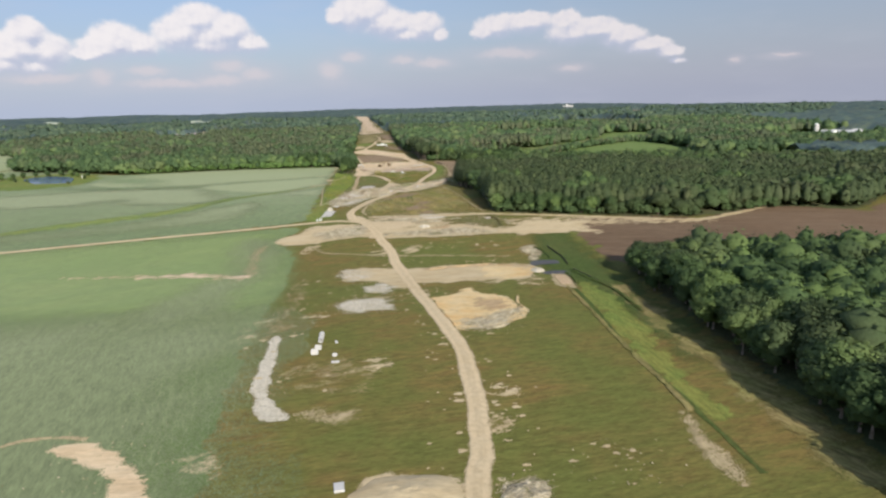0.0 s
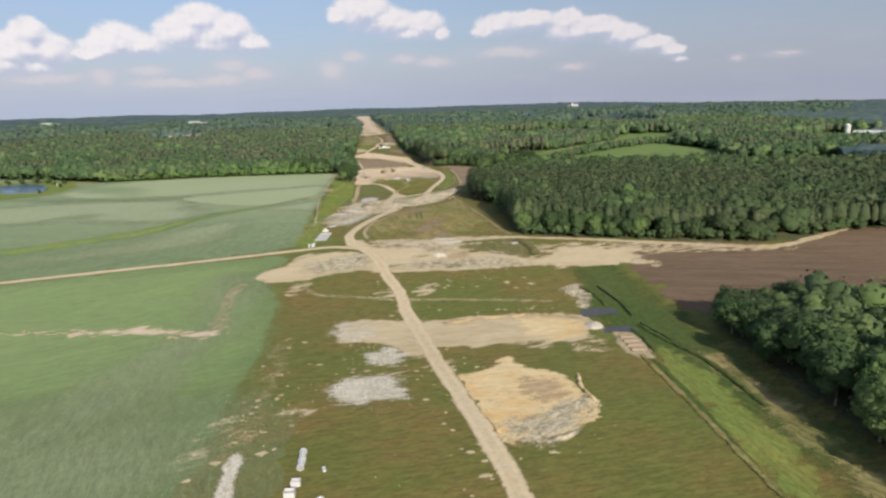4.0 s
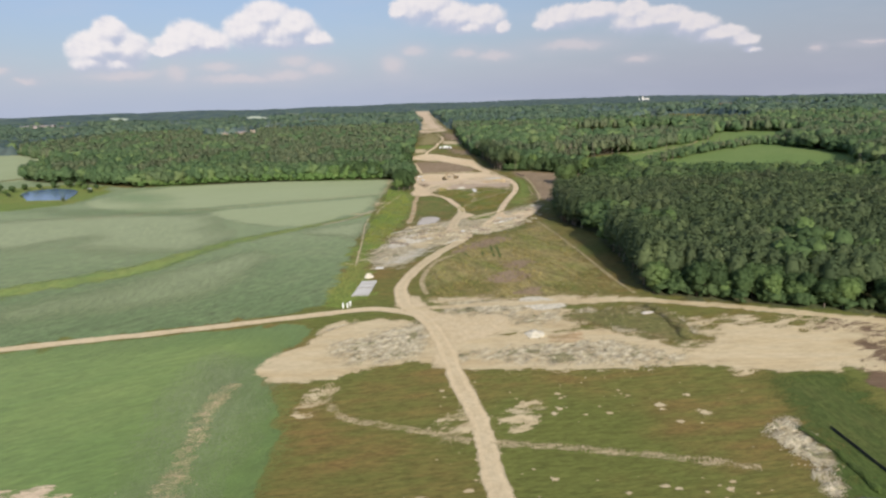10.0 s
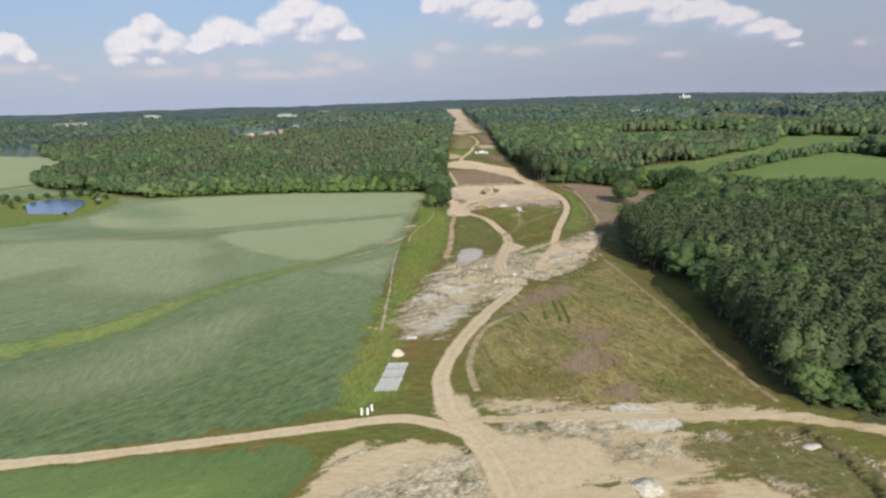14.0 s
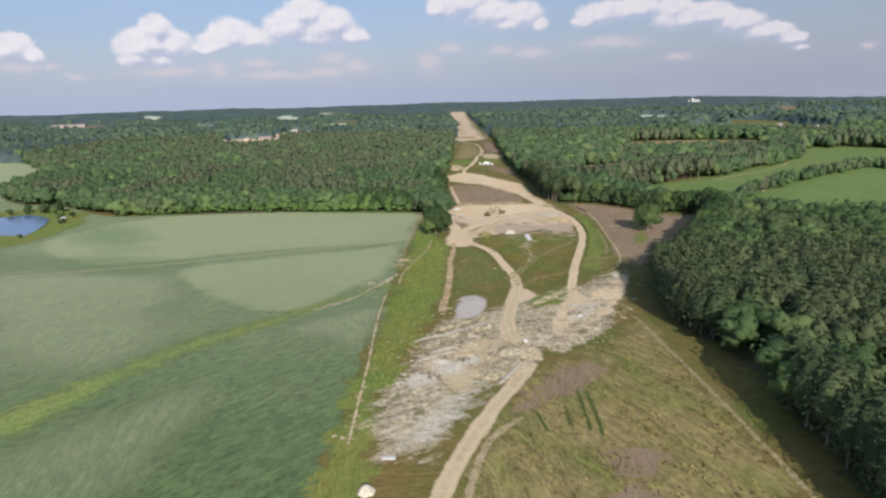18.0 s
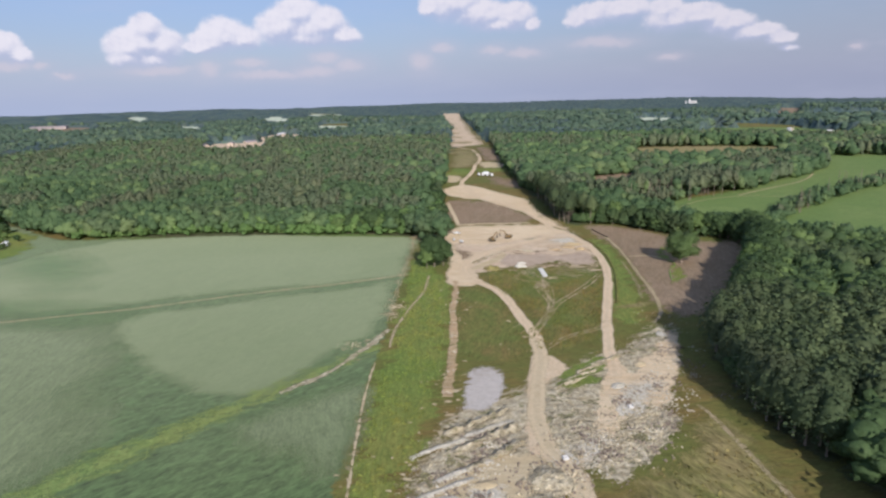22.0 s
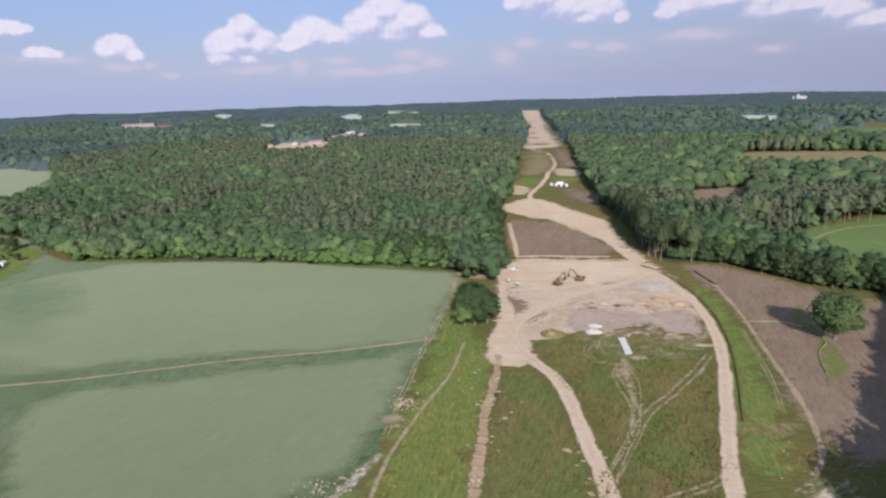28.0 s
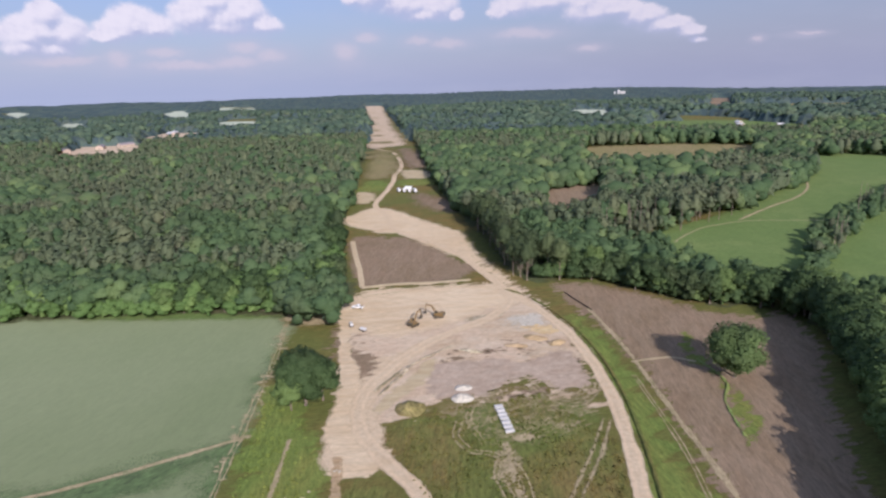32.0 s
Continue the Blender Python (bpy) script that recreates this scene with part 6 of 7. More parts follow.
track("vehicle_track", [(-44, 660), (-43, 645), (-41, 625)], 2.4, M_FAINT, 0.28, "bare tyre marks below the slabs", "track", dense=0.62)
patch("road_flare", [(-50, 556), (-43, 556), (-38, 546), (-45, 533), (-48, 516), (-48, 502), (-45, 495), (-38, 484), (-36, 472), (-41, 472), (-44, 483), (-49, 488), (-52, 493), (-52, 516), (-52, 528)], M_TRACKPINK, 0.315, "wide worn stretch of the haul road", "earth", 0.6, 1.0, 2.2, fade=1.8)
patch("sand_spread", [(-70, 466), (-65, 476), (-57, 484), (-51, 490), (-47, 484), (-52, 477), (-54, 468), (-62, 462)], M_SAND, 0.290, "smooth pale sand beside the haul road", "earth", 1.0, 1.0, 2.2, fade=2.5)
patch("sand_spread", [(-41, 481), (-35, 498), (-29, 526), (-22, 553), (-18, 554), (-16, 544), (-7, 560), (7, 586), (3, 555), (-6, 528), (-11, 520), (-20, 515), (-31, 495)], M_PINKSAND, 0.290, "smooth pinkish sand below the loop road", "earth", 1.2, 1.0, 2.4, fade=2.6)
patch("rubble_ground", [(-35, 486), (-26, 504), (-18, 519), (-8, 516), (-10, 504), (-20, 490), (-29, 478)], M_RUBBLE, 0.302, "grey gravelly bank of broken rock", "earth", 1.0, 0.9, 2.0, fade=2.2)
patch("rubble_ground", [(-52, 474), (-50, 482), (-43, 486), (-41, 477), (-45, 470)], M_RUBBLE, 0.302, "pile of grey broken rock beside the road", "earth", 0.8, 0.8, 1.8, fade=1.5)
patch("stone_spread", [(-79, 454), (-75, 460), (-69, 455), (-73, 447), (-77, 448)], M_STONE, 0.306, "white crushed stone on soil", "stone", 0.8, 0.8, 1.8, fade=2)
for pts in ([(-46, 491), (-42, 492), (-38, 487), (-41, 483), (-45, 484)], [(-25, 518), (-21, 523), (-16, 521), (-18, 514), (-24, 513)]):
    patch("stone_spread", pts, M_STONE, 0.322, "lilac-grey crushed stone round a drain inlet", "stone", 0.5, 0.7, 1.5, fade=1.0)
patch("sand_spread", [(-60, 447), (-56, 456), (-48, 462), (-50, 478), (-56, 490), (-66, 484), (-74, 468), (-72, 456)], M_SAND, 0.28, "heap-strewn pale sand", "earth", 1.5, 1.0, 2.5, fade=4)
patch("stone_spread", [(-72, 462), (-66, 470), (-60, 476), (-56, 470), (-62, 460), (-68, 456)], M_STONE, 0.30, "lilac-grey crushed stone", "stone", 1.0, 0.8, 2, fade=4)
patch("stone_spread", [(-24, 526), (-14, 538), (-8, 536), (-16, 522)], M_STONE, 0.30, "lilac-grey crushed stone", "stone", 1.0, 0.8, 2, fade=5)
patch("stone_spread", [(-40, 492), (-34, 502), (-28, 498), (-36, 486)], M_STONE, 0.30, "lilac-grey crushed stone", "stone", 1.0, 0.8, 2, fade=4)
patch("grass_infield", [(-42, 538), (-30, 552), (-24, 556), (-28, 542), (-38, 526)], M_GREEN, 0.30, "grass between the tracks", "grass", 1.0, 1.0, 2, fade=5)
track("cross_ridge", [(-106, 798), (-89, 802), (-70, 803), (-50, 806)], 4.0, M_SAND, 0.35, "pale graded ridge across the strip", "earth", crown=0.5, dense=0.75)
track("cross_ridge", [(-104, 785), (-74, 795), (-49, 799)], 2.0, M_FAINT, 0.32, "wheel marks along the ridge", "track", ruts=True)
track("side_road", [(-106, 800), (-112, 830), (-119, 858), (-125, 885)], 3.2, M_TRACK, 0.32, "pale sandy side road along the woods")
for k, (x, y, w) in enumerate([(-160, 1290, 60), (-168, 1340, 50), (-190, 1470, 56), (-215, 1600, 48), (-235, 1720, 50), (-262, 1900, 50), (-300, 2200, 52)]):
    patch("grass_band", [(x - w / 2, y), (x, y + 12), (x + w / 2, y + 4), (x + w / 2, y + 26 + 6 * (k % 3)), (x, y + 34), (x - w / 2, y + 24)], M_GRASS_BAND, 0.45, "band of brown grass across the bare strip", "grass", 3, 5, 10, fade=12)


# ---- small built things ----
def part(name, bm, material, parent=None, label="", smooth_faces=False):
    """Links a bmesh as one mesh object, under a thing where one is given."""
    me = bpy.data.meshes.new(name)
    bm.to_mesh(me)
    bm.free()
    if smooth_faces:
        me.polygons.foreach_set("use_smooth", np.ones(len(me.polygons), bool))
    me.materials.append(material)
    ob = new(name, me)
    ob.parent = parent
    if label:
        ob["label"] = label
    return ob


def box(sx, sy, sz, x=0, y=0, z=0, bevel=0.03, turn=0):
    bm = bmesh.new()
    bmesh.ops.create_cube(bm, size=1, matrix=pose(x, y, z + sz / 2, 0, 0, turn) @ Matrix.Diagonal((sx, sy, sz, 1)))
    if bevel:
        bmesh.ops.bevel(bm, geom=bm.edges[:], offset=bevel, segments=1, affect="EDGES")
    return bm


def tube(r, length, m, thick=0.0, sides=20, r2=None):
    """A round bar along m's z, or a hollow pipe with the wall thickness given."""
    bm = bmesh.new()
    rings = [(r, 0), (r2 or r, length)]
    if thick:
        rings += [(r - thick, length), (r - thick, 0)]
    vs = [[bm.verts.new(m @ Vector((a * math.cos(i * math.tau / sides), a * math.sin(i * math.tau / sides), h))) for i in range(sides)] for a, h in rings]
    pairs = list(zip(vs, vs[1:])) + ([(vs[-1], vs[0])] if thick else [])
    for a, b in pairs:
        for i in range(sides):
            bm.faces.new((a[i], a[(i + 1) % sides], b[(i + 1) % sides], b[i]))
    if not thick:
        bm.faces.new(vs[0][::-1])
        bm.faces.new(vs[1])
    return bm


def thing(name, x, y, turn, label, category, group="", lift=0.08):
    ob = tagged(new(name), label, category, group)
    ob.matrix_basis = pose(x, y, float(land(x, y)) + lift, 0, 0, turn)
    return ob


M_CONCRETE = plain("cast_concrete", (0.50, 0.49, 0.47), 0.85, wear=0.15)
M_WHITE = plain("white_paint", (0.78, 0.78, 0.76), 0.45, wear=0.06)
M_DARK = plain("dark_rubber", (0.03, 0.03, 0.03), 0.8)
M_STEEL = plain("worn_dark_steel", (0.10, 0.085, 0.06), 0.5, 0.4)
M_OCHRE = plain("dusty_ochre_paint", (0.20, 0.13, 0.05), 0.55, wear=0.3)
M_GLASS = plain("tinted_glass", (0.03, 0.04, 0.045), 0.08)
M_FENCE = plain("black_filter_fabric", (0.018, 0.018, 0.02), 0.85)
M_WOOD = plain("weathered_timber", (0.34, 0.27, 0.19), 0.85, wear=0.3)
M_ROOF = plain("pale_sheet_roof", (0.60, 0.58, 0.56), 0.5, wear=0.1, scale=0.3)
M_PINKROOF = plain("pinkish_wall_panel", (0.27, 0.235, 0.235), 0.7, wear=0.1, scale=0.05)
M_BRICK = plain("tan_wall", (0.45, 0.36, 0.28), 0.85, wear=0.15, scale=0.6)


def concrete_pipe(x, y, r, length, turn, group, label):
    """A lying pipe with a thick wall and a belled end."""
    ob = thing("concrete_pipe", x, y, turn, label, "pipe", group, 0.08)
    lay = pose(0, -length / 2, r, -90, 0, 0)
    part("barrel", tube(r, length, lay, r * 0.16), M_CONCRETE, ob, smooth_faces=False)
    part("bell", tube(r * 1.13, length * 0.12, pose(0, length / 2 - length * 0.12, r, -90, 0, 0), r * 0.14), M_CONCRETE, ob, "flared pipe end")
    return ob


first = {}
for y0, count, length, r in ((388.0, 6, 3.2, 0.46), (383.4, 6, 3.2, 0.46), (377.0, 7, 6.8, 0.40)):
    for k in range(count):
        key = (length, r)
        px, py = -74.4 + (k - (count - 1) / 2) * (r * 2 + 0.12), y0 + 0.12 * k
        if key not in first:
            first[key] = concrete_pipe(px, py, r, length, -3, "rows of concrete pipes beside the road", "pale grey concrete drain pipe laid in a row on grass")
        else:
            copy_thing(first[key], pose(px, py, float(land(px, py)) + 0.08, 0, 0, -3 + random.uniform(-1.5, 1.5)))
concrete_pipe(-39.6, 176.6, 0.75, 2.6, 8, "precast pieces left in the grass", "pale concrete drain pipe lying in rough grass")
concrete_pipe(-39.2, 173.2, 0.75, 2.6, 6, "precast pieces left in the grass", "pale concrete drain pipe lying in rough grass")


def catch_basin(x, y, w, d, h, turn):
    """An open concrete box with thick walls and a floor."""
    ob = thing("catch_basin", x, y, turn, "open precast concrete drain box on rough grass", "drain box", "precast pieces left in the grass")
    bm = box(w, d, 0.15, bevel=0.02)
    part("base", bm, M_CONCRETE, ob)
    for sx, sy, px, py in ((w, 0.15, 0, d / 2 - 0.075), (w, 0.15, 0, -d / 2 + 0.075), (0.15, d - 0.3, w / 2 - 0.075, 0), (0.15, d - 0.3, -w / 2 + 0.075, 0)):
        part("side_wall", box(sx, sy, h - 0.15, px, py, 0.15, 0.02), M_CONCRETE, ob)
    return ob


catch_basin(-38.9, 167.2, 1.9, 1.3, 1.2, 4)
catch_basin(-39.3, 163.8, 2.1, 1.6, 1.3, 4)
for px, py in ((-42, 487.5), (-20.5, 518)):
    ob = catch_basin(px, py, 1.6, 1.3, 0.7, 20)
    tagged(ob, "low concrete drain inlet ringed by lilac stone", group="drain inlets in the rubble")
    ob.location.z += 0.06
ring = thing("manhole_ring", -33, 162, 0, "precast concrete manhole ring in rough grass", "manhole ring", "precast pieces left in the grass")
part("wall", tube(0.75, 0.6, Matrix.Identity(4), 0.13, 28), M_CONCRETE, ring)


def slab(x, y, sx, sy, sz, turn, group, label):
    ob = thing("concrete_slab", x, y, turn, label, "slab", group)
    part("panel", box(sx, sy, sz, 0, 0, 0, 0.04), M_CONCRETE, ob)
    return ob


slab(-32, 157.3, 2.2, 0.9, 0.35, 3, "precast pieces left in the grass", "flat precast concrete slab in rough grass")
slab(-21.5, 99.5, 2.0, 2.6, 0.5, 12, "precast pieces left in the grass", "pale flat concrete panel beside a sand heap")
slab(-34.2, 172, 0.7, 1.6, 0.4, 20, "precast pieces left in the grass", "small precast concrete block in rough grass")
slab(-74, 410, 3.4, 1.0, 0.5, 5, "rows of concrete pipes beside the road", "flat white slab on the ground by the pipes")
for k in range(7):
    slab(-44.4 + k * 0.38, 680 - k * 2.35, 2.7, 1.15, 0.75, 10 + 6 * math.sin(k * 2.1), "concrete slabs in a row on grass", "thick pale concrete slab in a row on churned grass")
for k, (px, py) in enumerate(((-78, 362), (-76.4, 362.2), (-75.7, 364))):
    ob = thing("marker_post", px, py, 0, "short white marker post at the road's edge", "post", "marker posts by the farm road")
    part("post", tube(0.28, 1.7, pose(0, 0, 0, 0, 4 - 4 * k, 0), 0, 10), M_WHITE, ob)
    part("cap", tube(0.33, 0.12, pose(0, 0, 1.7, 0, 4 - 4 * k, 0), 0, 10), M_WHITE, ob)


def heap(name, x, y, rx, ry, h, material, label, category, seed, turn=0, rings=16, sides=40):
    """A heap tipped on the ground: steep sides, an uneven crest, lumps and a ragged foot."""
    a = np.arange(sides) * math.tau / sides
    v, lift = [], []
    for j in range(rings + 1):
        t = j / rings
        for i in range(sides):
            wob = 1 + 0.22 * noise.noise(Vector((math.cos(a[i]) * 1.6, math.sin(a[i]) * 1.6, seed)))
            px, py = rx * t * wob * math.cos(a[i]), ry * t * wob * math.sin(a[i])
            c, s = math.cos(radians(turn)), math.sin(radians(turn))
            px, py = px * c - py * s, px * s + py * c
            k = (1 - t) ** 0.85 * (1 - 0.25 * (1 - t) ** 3)
            n1 = noise.fractal(Vector((px * 0.45, py * 0.45, seed * 3.0)), 1.0, 2.0, 4)
            v.append((px + x, py + y))
            lift.append(max(-0.05, h * k + 0.35 * h * n1 * min(1, 3 * (1 - t)) * 0.6))
    v = np.array(v)
    z = land(v[:, 0], v[:, 1]) + np.array(lift) + 0.2
    f = []
    for j in range(rings):
        for i in range(sides):
            f.append((j * sides + i, j * sides + (i + 1) % sides, (j + 1) * sides + (i + 1) % sides, (j + 1) * sides + i))
    ob = new(name, mesh_from(name, np.column_stack([v, z]), f, material, True, core=np.full(len(v), 2.0)))
    return tagged(ob, label, category)


heap("sand_mound", -8, 96, 11, 7, 1.6, M_SAND, "low wide heap of pale sand beside the haul road", "mound", 1)
heap("brush_mound", 14, 95, 4.5, 4, 1.3, M_RUBBLE, "low heap of dark stony soil and roots", "mound", 2)
heap("sand_mound", -72.5, 680, 5.2, 4.6, 2.6, M_BRUSH, "rounded heap of yellow sand with grass on it", "mound", 3)
heap("stone_mound", -56, 686, 3.6, 3.2, 1.7, M_STONE, "heap of pale lilac crushed stone", "mound", 4)
heap("stone_mound", -55.5, 693, 3.2, 2.2, 1.1, M_STONE, "low heap of pale lilac crushed stone", "mound", 5)
heap("stone_mound", -10.3, 340, 3.4, 2.8, 1.5, M_STONE, "steep heap of grey crushed stone in weeds", "mound", 6)
heap("stone_mound", -76, 397, 2.0, 1.9, 2.3, M_STONE, "small round heap of grey stone on grass", "mound", 7)
heap("stone_mound", 41.5, 250, 3.2, 3.6, 1.3, M_STONE, "bank of white riprap stone at a culvert", "mound", 8)
heap("stone_mound", -46.5, 478, 5.0, 5.6, 1.9, M_RUBBLE, "big pile of grey broken rock beside the road", "mound", 44, 20)
heap("soil_mound", 28, 357, 2.2, 1.2, 0.6, M_SILT, "small crescent of tipped pale stone", "mound", 9, 20)
heap("soil_mound", -26, 733, 5, 2.6, 1.5, M_RUST, "ragged bank of pinkish soil on the pad", "mound", 11, -25)
heap("soil_mound", -18, 728, 4, 2.4, 1.6, M_RUST, "ragged bank of pinkish soil on the pad", "mound", 12, 30)
heap("soil_mound", -34, 726, 5, 1.6, 1.0, M_RUST, "ragged bank of pinkish soil on the pad", "mound", 13, -10)
heap("soil_mound", -52, 722, 5, 1.5, 0.9, M_RUBBLE, "low bank of dark soil on the pad", "mound", 14, -20)


def berm(name, points, width, height, material, label, category, seed=0):
    """A long low bank with a lumpy crest."""
    line = rounded(points, 1.0, closed=False)
    way = np.gradient(line, axis=0)
    way /= np.hypot(*way.T)[:, None]
    side = np.stack([way[:, 1], -way[:, 0]], 1)
    u = np.linspace(-1, 1, 9)
    x = line[:, :1] + side[:, :1] * u * width / 2
    y = line[:, 1:] + side[:, 1:] * u * width / 2
    lump = np.array([[noise.fractal(Vector((a * 0.6, b * 0.6, seed + 1.5)), 1.0, 2.0, 3) for a, b in zip(ra, rb)] for ra, rb in zip(x, y)])
    end = np.clip(np.minimum(np.arange(len(line)), np.arange(len(line))[::-1]) / 3.0, 0, 1)[:, None]
    z = land(x, y) + 0.14 + 0.6 * height * end * np.cos(u * math.pi / 2) ** 0.8 * (1 + 0.7 * lump)
    ob = new(name, mesh_from(name, np.stack([x, y, z], -1).reshape(-1, 3), grid_faces(9, len(line)), material, True, core=(np.clip((1 - np.abs(u)) * 1.5, 0, 1) * end).ravel()))
    return tagged(ob, label, category)


berm("soil_bank", [(-12, 255), (0, 259), (10, 261), (22, 262), (34, 259), (41, 255)], 2.4, 0.9, M_RUST, "ragged bank of orange sand along the graded bar", "bank", 1)
berm("soil_bank", [(28, 214), (27, 205), (29, 197)], 1.6, 0.7, M_CLAY, "low clay bank at the pit's edge", "bank", 2)
berm("soil_bank", [(-3, 204), (1, 192), (4, 182)], 1.6, 0.7, M_CLAY, "low clay bank at the pit's edge", "bank", 3)
berm("soil_bank", [(6, 181), (14, 180), (22, 184)], 2.2, 0.6, M_RUBBLE, "low stony bank at the pit's edge", "bank", 4)
# ridge added in place of a sunken furrow, for the shading on its slopes
berm("grass_bank", [(49, 226), (51, 198), (53, 166), (56, 138), (57, 124)], 2.2, 0.35, M_BRUSH, "long low grassy ridge standing in for a shallow drain furrow", "bank", 5)
berm("grass_bank", [(56, 250), (60, 236), (66, 218), (68, 190)], 2.2, 1.1, M_DITCH, "long low grassy bank above the drain", "bank", 6)
berm("grass_bank", [(46, 292), (50, 280), (51, 268)], 2.4, 1.0, M_DITCH, "low grassy bank above the channel", "bank", 7)
berm("grass_bank", [(53, 246), (54, 236), (54, 226)], 2.2, 1.2, M_DITCH, "low grassy bank above the stepped drain", "bank", 8)
berm("soil_bank", [(-85, 686), (-80, 697), (-74, 711)], 1.6, 0.9, M_RUBBLE, "dark soil bank along an open trench", "bank", 9)
berm("soil_bank", [(-68, 478), (-60, 486), (-52, 496)], 3.0, 2.4, M_RUBBLE, "rough soil bank in the rubble", "bank", 10)
berm("soil_bank", [(-72, 486), (-64, 494), (-54, 504)], 3.0, 2.4, M_RUBBLE, "rough soil bank in the rubble", "bank", 11)
berm("soil_bank", [(-76, 494), (-68, 502), (-56, 514)], 3.0, 2.4, M_RUBBLE, "rough soil bank in the rubble", "bank", 12)
for k, (px, py) in enumerate(((-73, 470), (-69, 478), (-77, 488), (-64, 500))):
    berm("sand_bank", [(px - 6, py - 5), (px + 1, py + 1), (px + 9, py + 7)], 2.8, 1.0, M_STONE, "pale windrow of sand and rock in the rubble", "bank", 80 + k)
berm("soil_bank", [(-50, 450), (-46, 460), (-42, 470)], 2.6, 0.8, M_STONE, "stony bank beside the haul road", "bank", 13)
berm("soil_bank", [(-82, 338), (-76, 344), (-68, 350)], 2.4, 0.8, M_RUBBLE, "rough soil bank by the farm road", "bank", 16)
berm("weedy_ridge", [(27, 363), (32, 360), (35, 350), (35.5, 340), (36, 335)], 6.0, 1.9, M_OLIVE, "weedy triangular ridge beside the sand", "bank", 21)
berm("grass_bank", [(24, 660), (27, 680), (33, 694), (30, 712)], 1.4, 0.5, M_WEED, "low weedy bank along a ditch", "bank", 17)

for k, (px, py) in enumerate(((-40, 532), (-36, 538), (-32, 545), (-27, 551))):
    berm("soil_bank", [(px - 4, py - 4), (px + 3, py + 2), (px + 10, py + 8)], 2.4, 1.5, M_RUBBLE, "rough windrow of broken soil between the tracks", "bank", 30 + k)
for k, (px, py) in enumerate(((-52, 461), (-48, 468), (-45, 476))):
    heap("stone_mound", px, py, 5.0, 4.2, 0.8, M_RUBBLE, "rough heap of dark broken stone beside the haul road", "mound", 40 + k, 30)
for k, (px, py) in enumerate(((-70, 467), (-62, 474), (-22, 533), (-12, 552), (2, 582))):
    heap("soil_mound", px, py, 3.0, 2.0, 0.7, (M_STONE, M_SAND)[k % 2], "low pale heap of tipped sand and rock", "mound", 50 + k, 25 * k)


berm("road_bank", [(-33, 791), (-22, 778), (-11, 752), (-4.5, 722), (-3, 690), (-5, 660), (-10, 620)], 1.6, 0.9, M_INFIELD, "low dark earth bank along the loop road", "bank", 61)
berm("road_bank", [(-86, 690), (-79, 704), (-70, 716), (-58, 728)], 1.8, 1.0, M_RUBBLE, "low ragged bank inside the bend of the road", "bank", 62)


def silt_fence(points, label):
    """Filter cloth on stakes."""
    x0, y0 = points[0]
    ob = tagged(new("silt_fence"), label, "fence")
    ob.matrix_basis = Matrix.Translation((x0, y0, float(land(x0, y0)) + 0.1))
    line = rounded(points, 1.5, closed=False)
    rel = line - line[0]
    z = land(line[:, 0], line[:, 1]) - float(land(x0, y0))
    bm = bmesh.new()
    rows = []
    for (a, b), h in zip(rel, z):
        sag = 0.05 * random.uniform(-1, 1)
        rows.append([bm.verts.new((a + o, b, h + q)) for o, q in ((-0.03, 0), (-0.03 + sag, 0.70), (0.03 + sag, 0.70), (0.03, 0))])
    for a, b in zip(rows, rows[1:]):
        for i in range(4):
            bm.faces.new((a[i], b[i], b[(i + 1) % 4], a[(i + 1) % 4]))
    part("cloth", bm, M_FENCE, ob)
    for i in range(0, len(rel), 2):
        part("stake", box(0.08, 0.08, 0.9, rel[i][0] + 0.07, rel[i][1], z[i], 0.01), M_WOOD, ob)
    return ob


silt_fence([(53, 291), (55, 280), (56.5, 270), (56.5, 258)], "sagging black silt fence above the drain")
silt_fence([(-5, 784), (-2, 775), (3, 761)], "black silt fence below the woods")
silt_fence([(57, 250), (60, 240), (63, 230)], "sagging black silt fence in the grass")


def check_dam(x, y, turn):
    ob = thing("check_dam", x, y, turn, "timber check dam holding brown silt in a drain", "check dam", "check dams in the stepped drain", 0.10)
    part("log", tube(0.28, 4.4, pose(-2.2, 0, 0.28, 0, 90, 0), 0, 12), M_WOOD, ob)
    for s in (-1.6, 1.6):
        part("stake", box(0.14, 0.14, 0.9, s, 0.36, 0, 0.02), M_WOOD, ob)
    part("apron", box(4.0, 2.2, 0.16, 0, 1.5, 0, 0.04), M_RUST_SOLID, ob, "flat brown silt held behind the log")


for k in range(4):
    check_dam(49.2 + 0.1 * k, 238.5 - k * 3.5, 4)


# ---- machines and vehicles ----
def wheel(parent, x, y, z, r, w):
    t = part("tyre", tube(r, w, pose(x - w / 2, y, z, 0, 90, 0), 0, 16), M_DARK, parent)
    part("rim", tube(r * 0.55, w * 1.04, pose(x - w * 0.52, y, z, 0, 90, 0), 0, 12), M_STEEL, t, "steel wheel rim")


def prism(points, width, x0, bevel=0.05):
    """A solid with the side outline given (y, z), so wide in x."""
    bm = bmesh.new()
    a = [bm.verts.new((x0 - width / 2, y, z)) for y, z in points]
    b = [bm.verts.new((x0 + width / 2, y, z)) for y, z in points]
    n = len(points)
    bm.faces.new(a)
    bm.faces.new(b[::-1])
    for i in range(n):
        bm.faces.new((a[i], b[i], b[(i + 1) % n], a[(i + 1) % n]))
    bmesh.ops.recalc_face_normals(bm, faces=bm.faces[:])
    if bevel:
        bmesh.ops.bevel(bm, geom=bm.edges[:], offset=bevel, segments=1, affect="EDGES")
    return bm


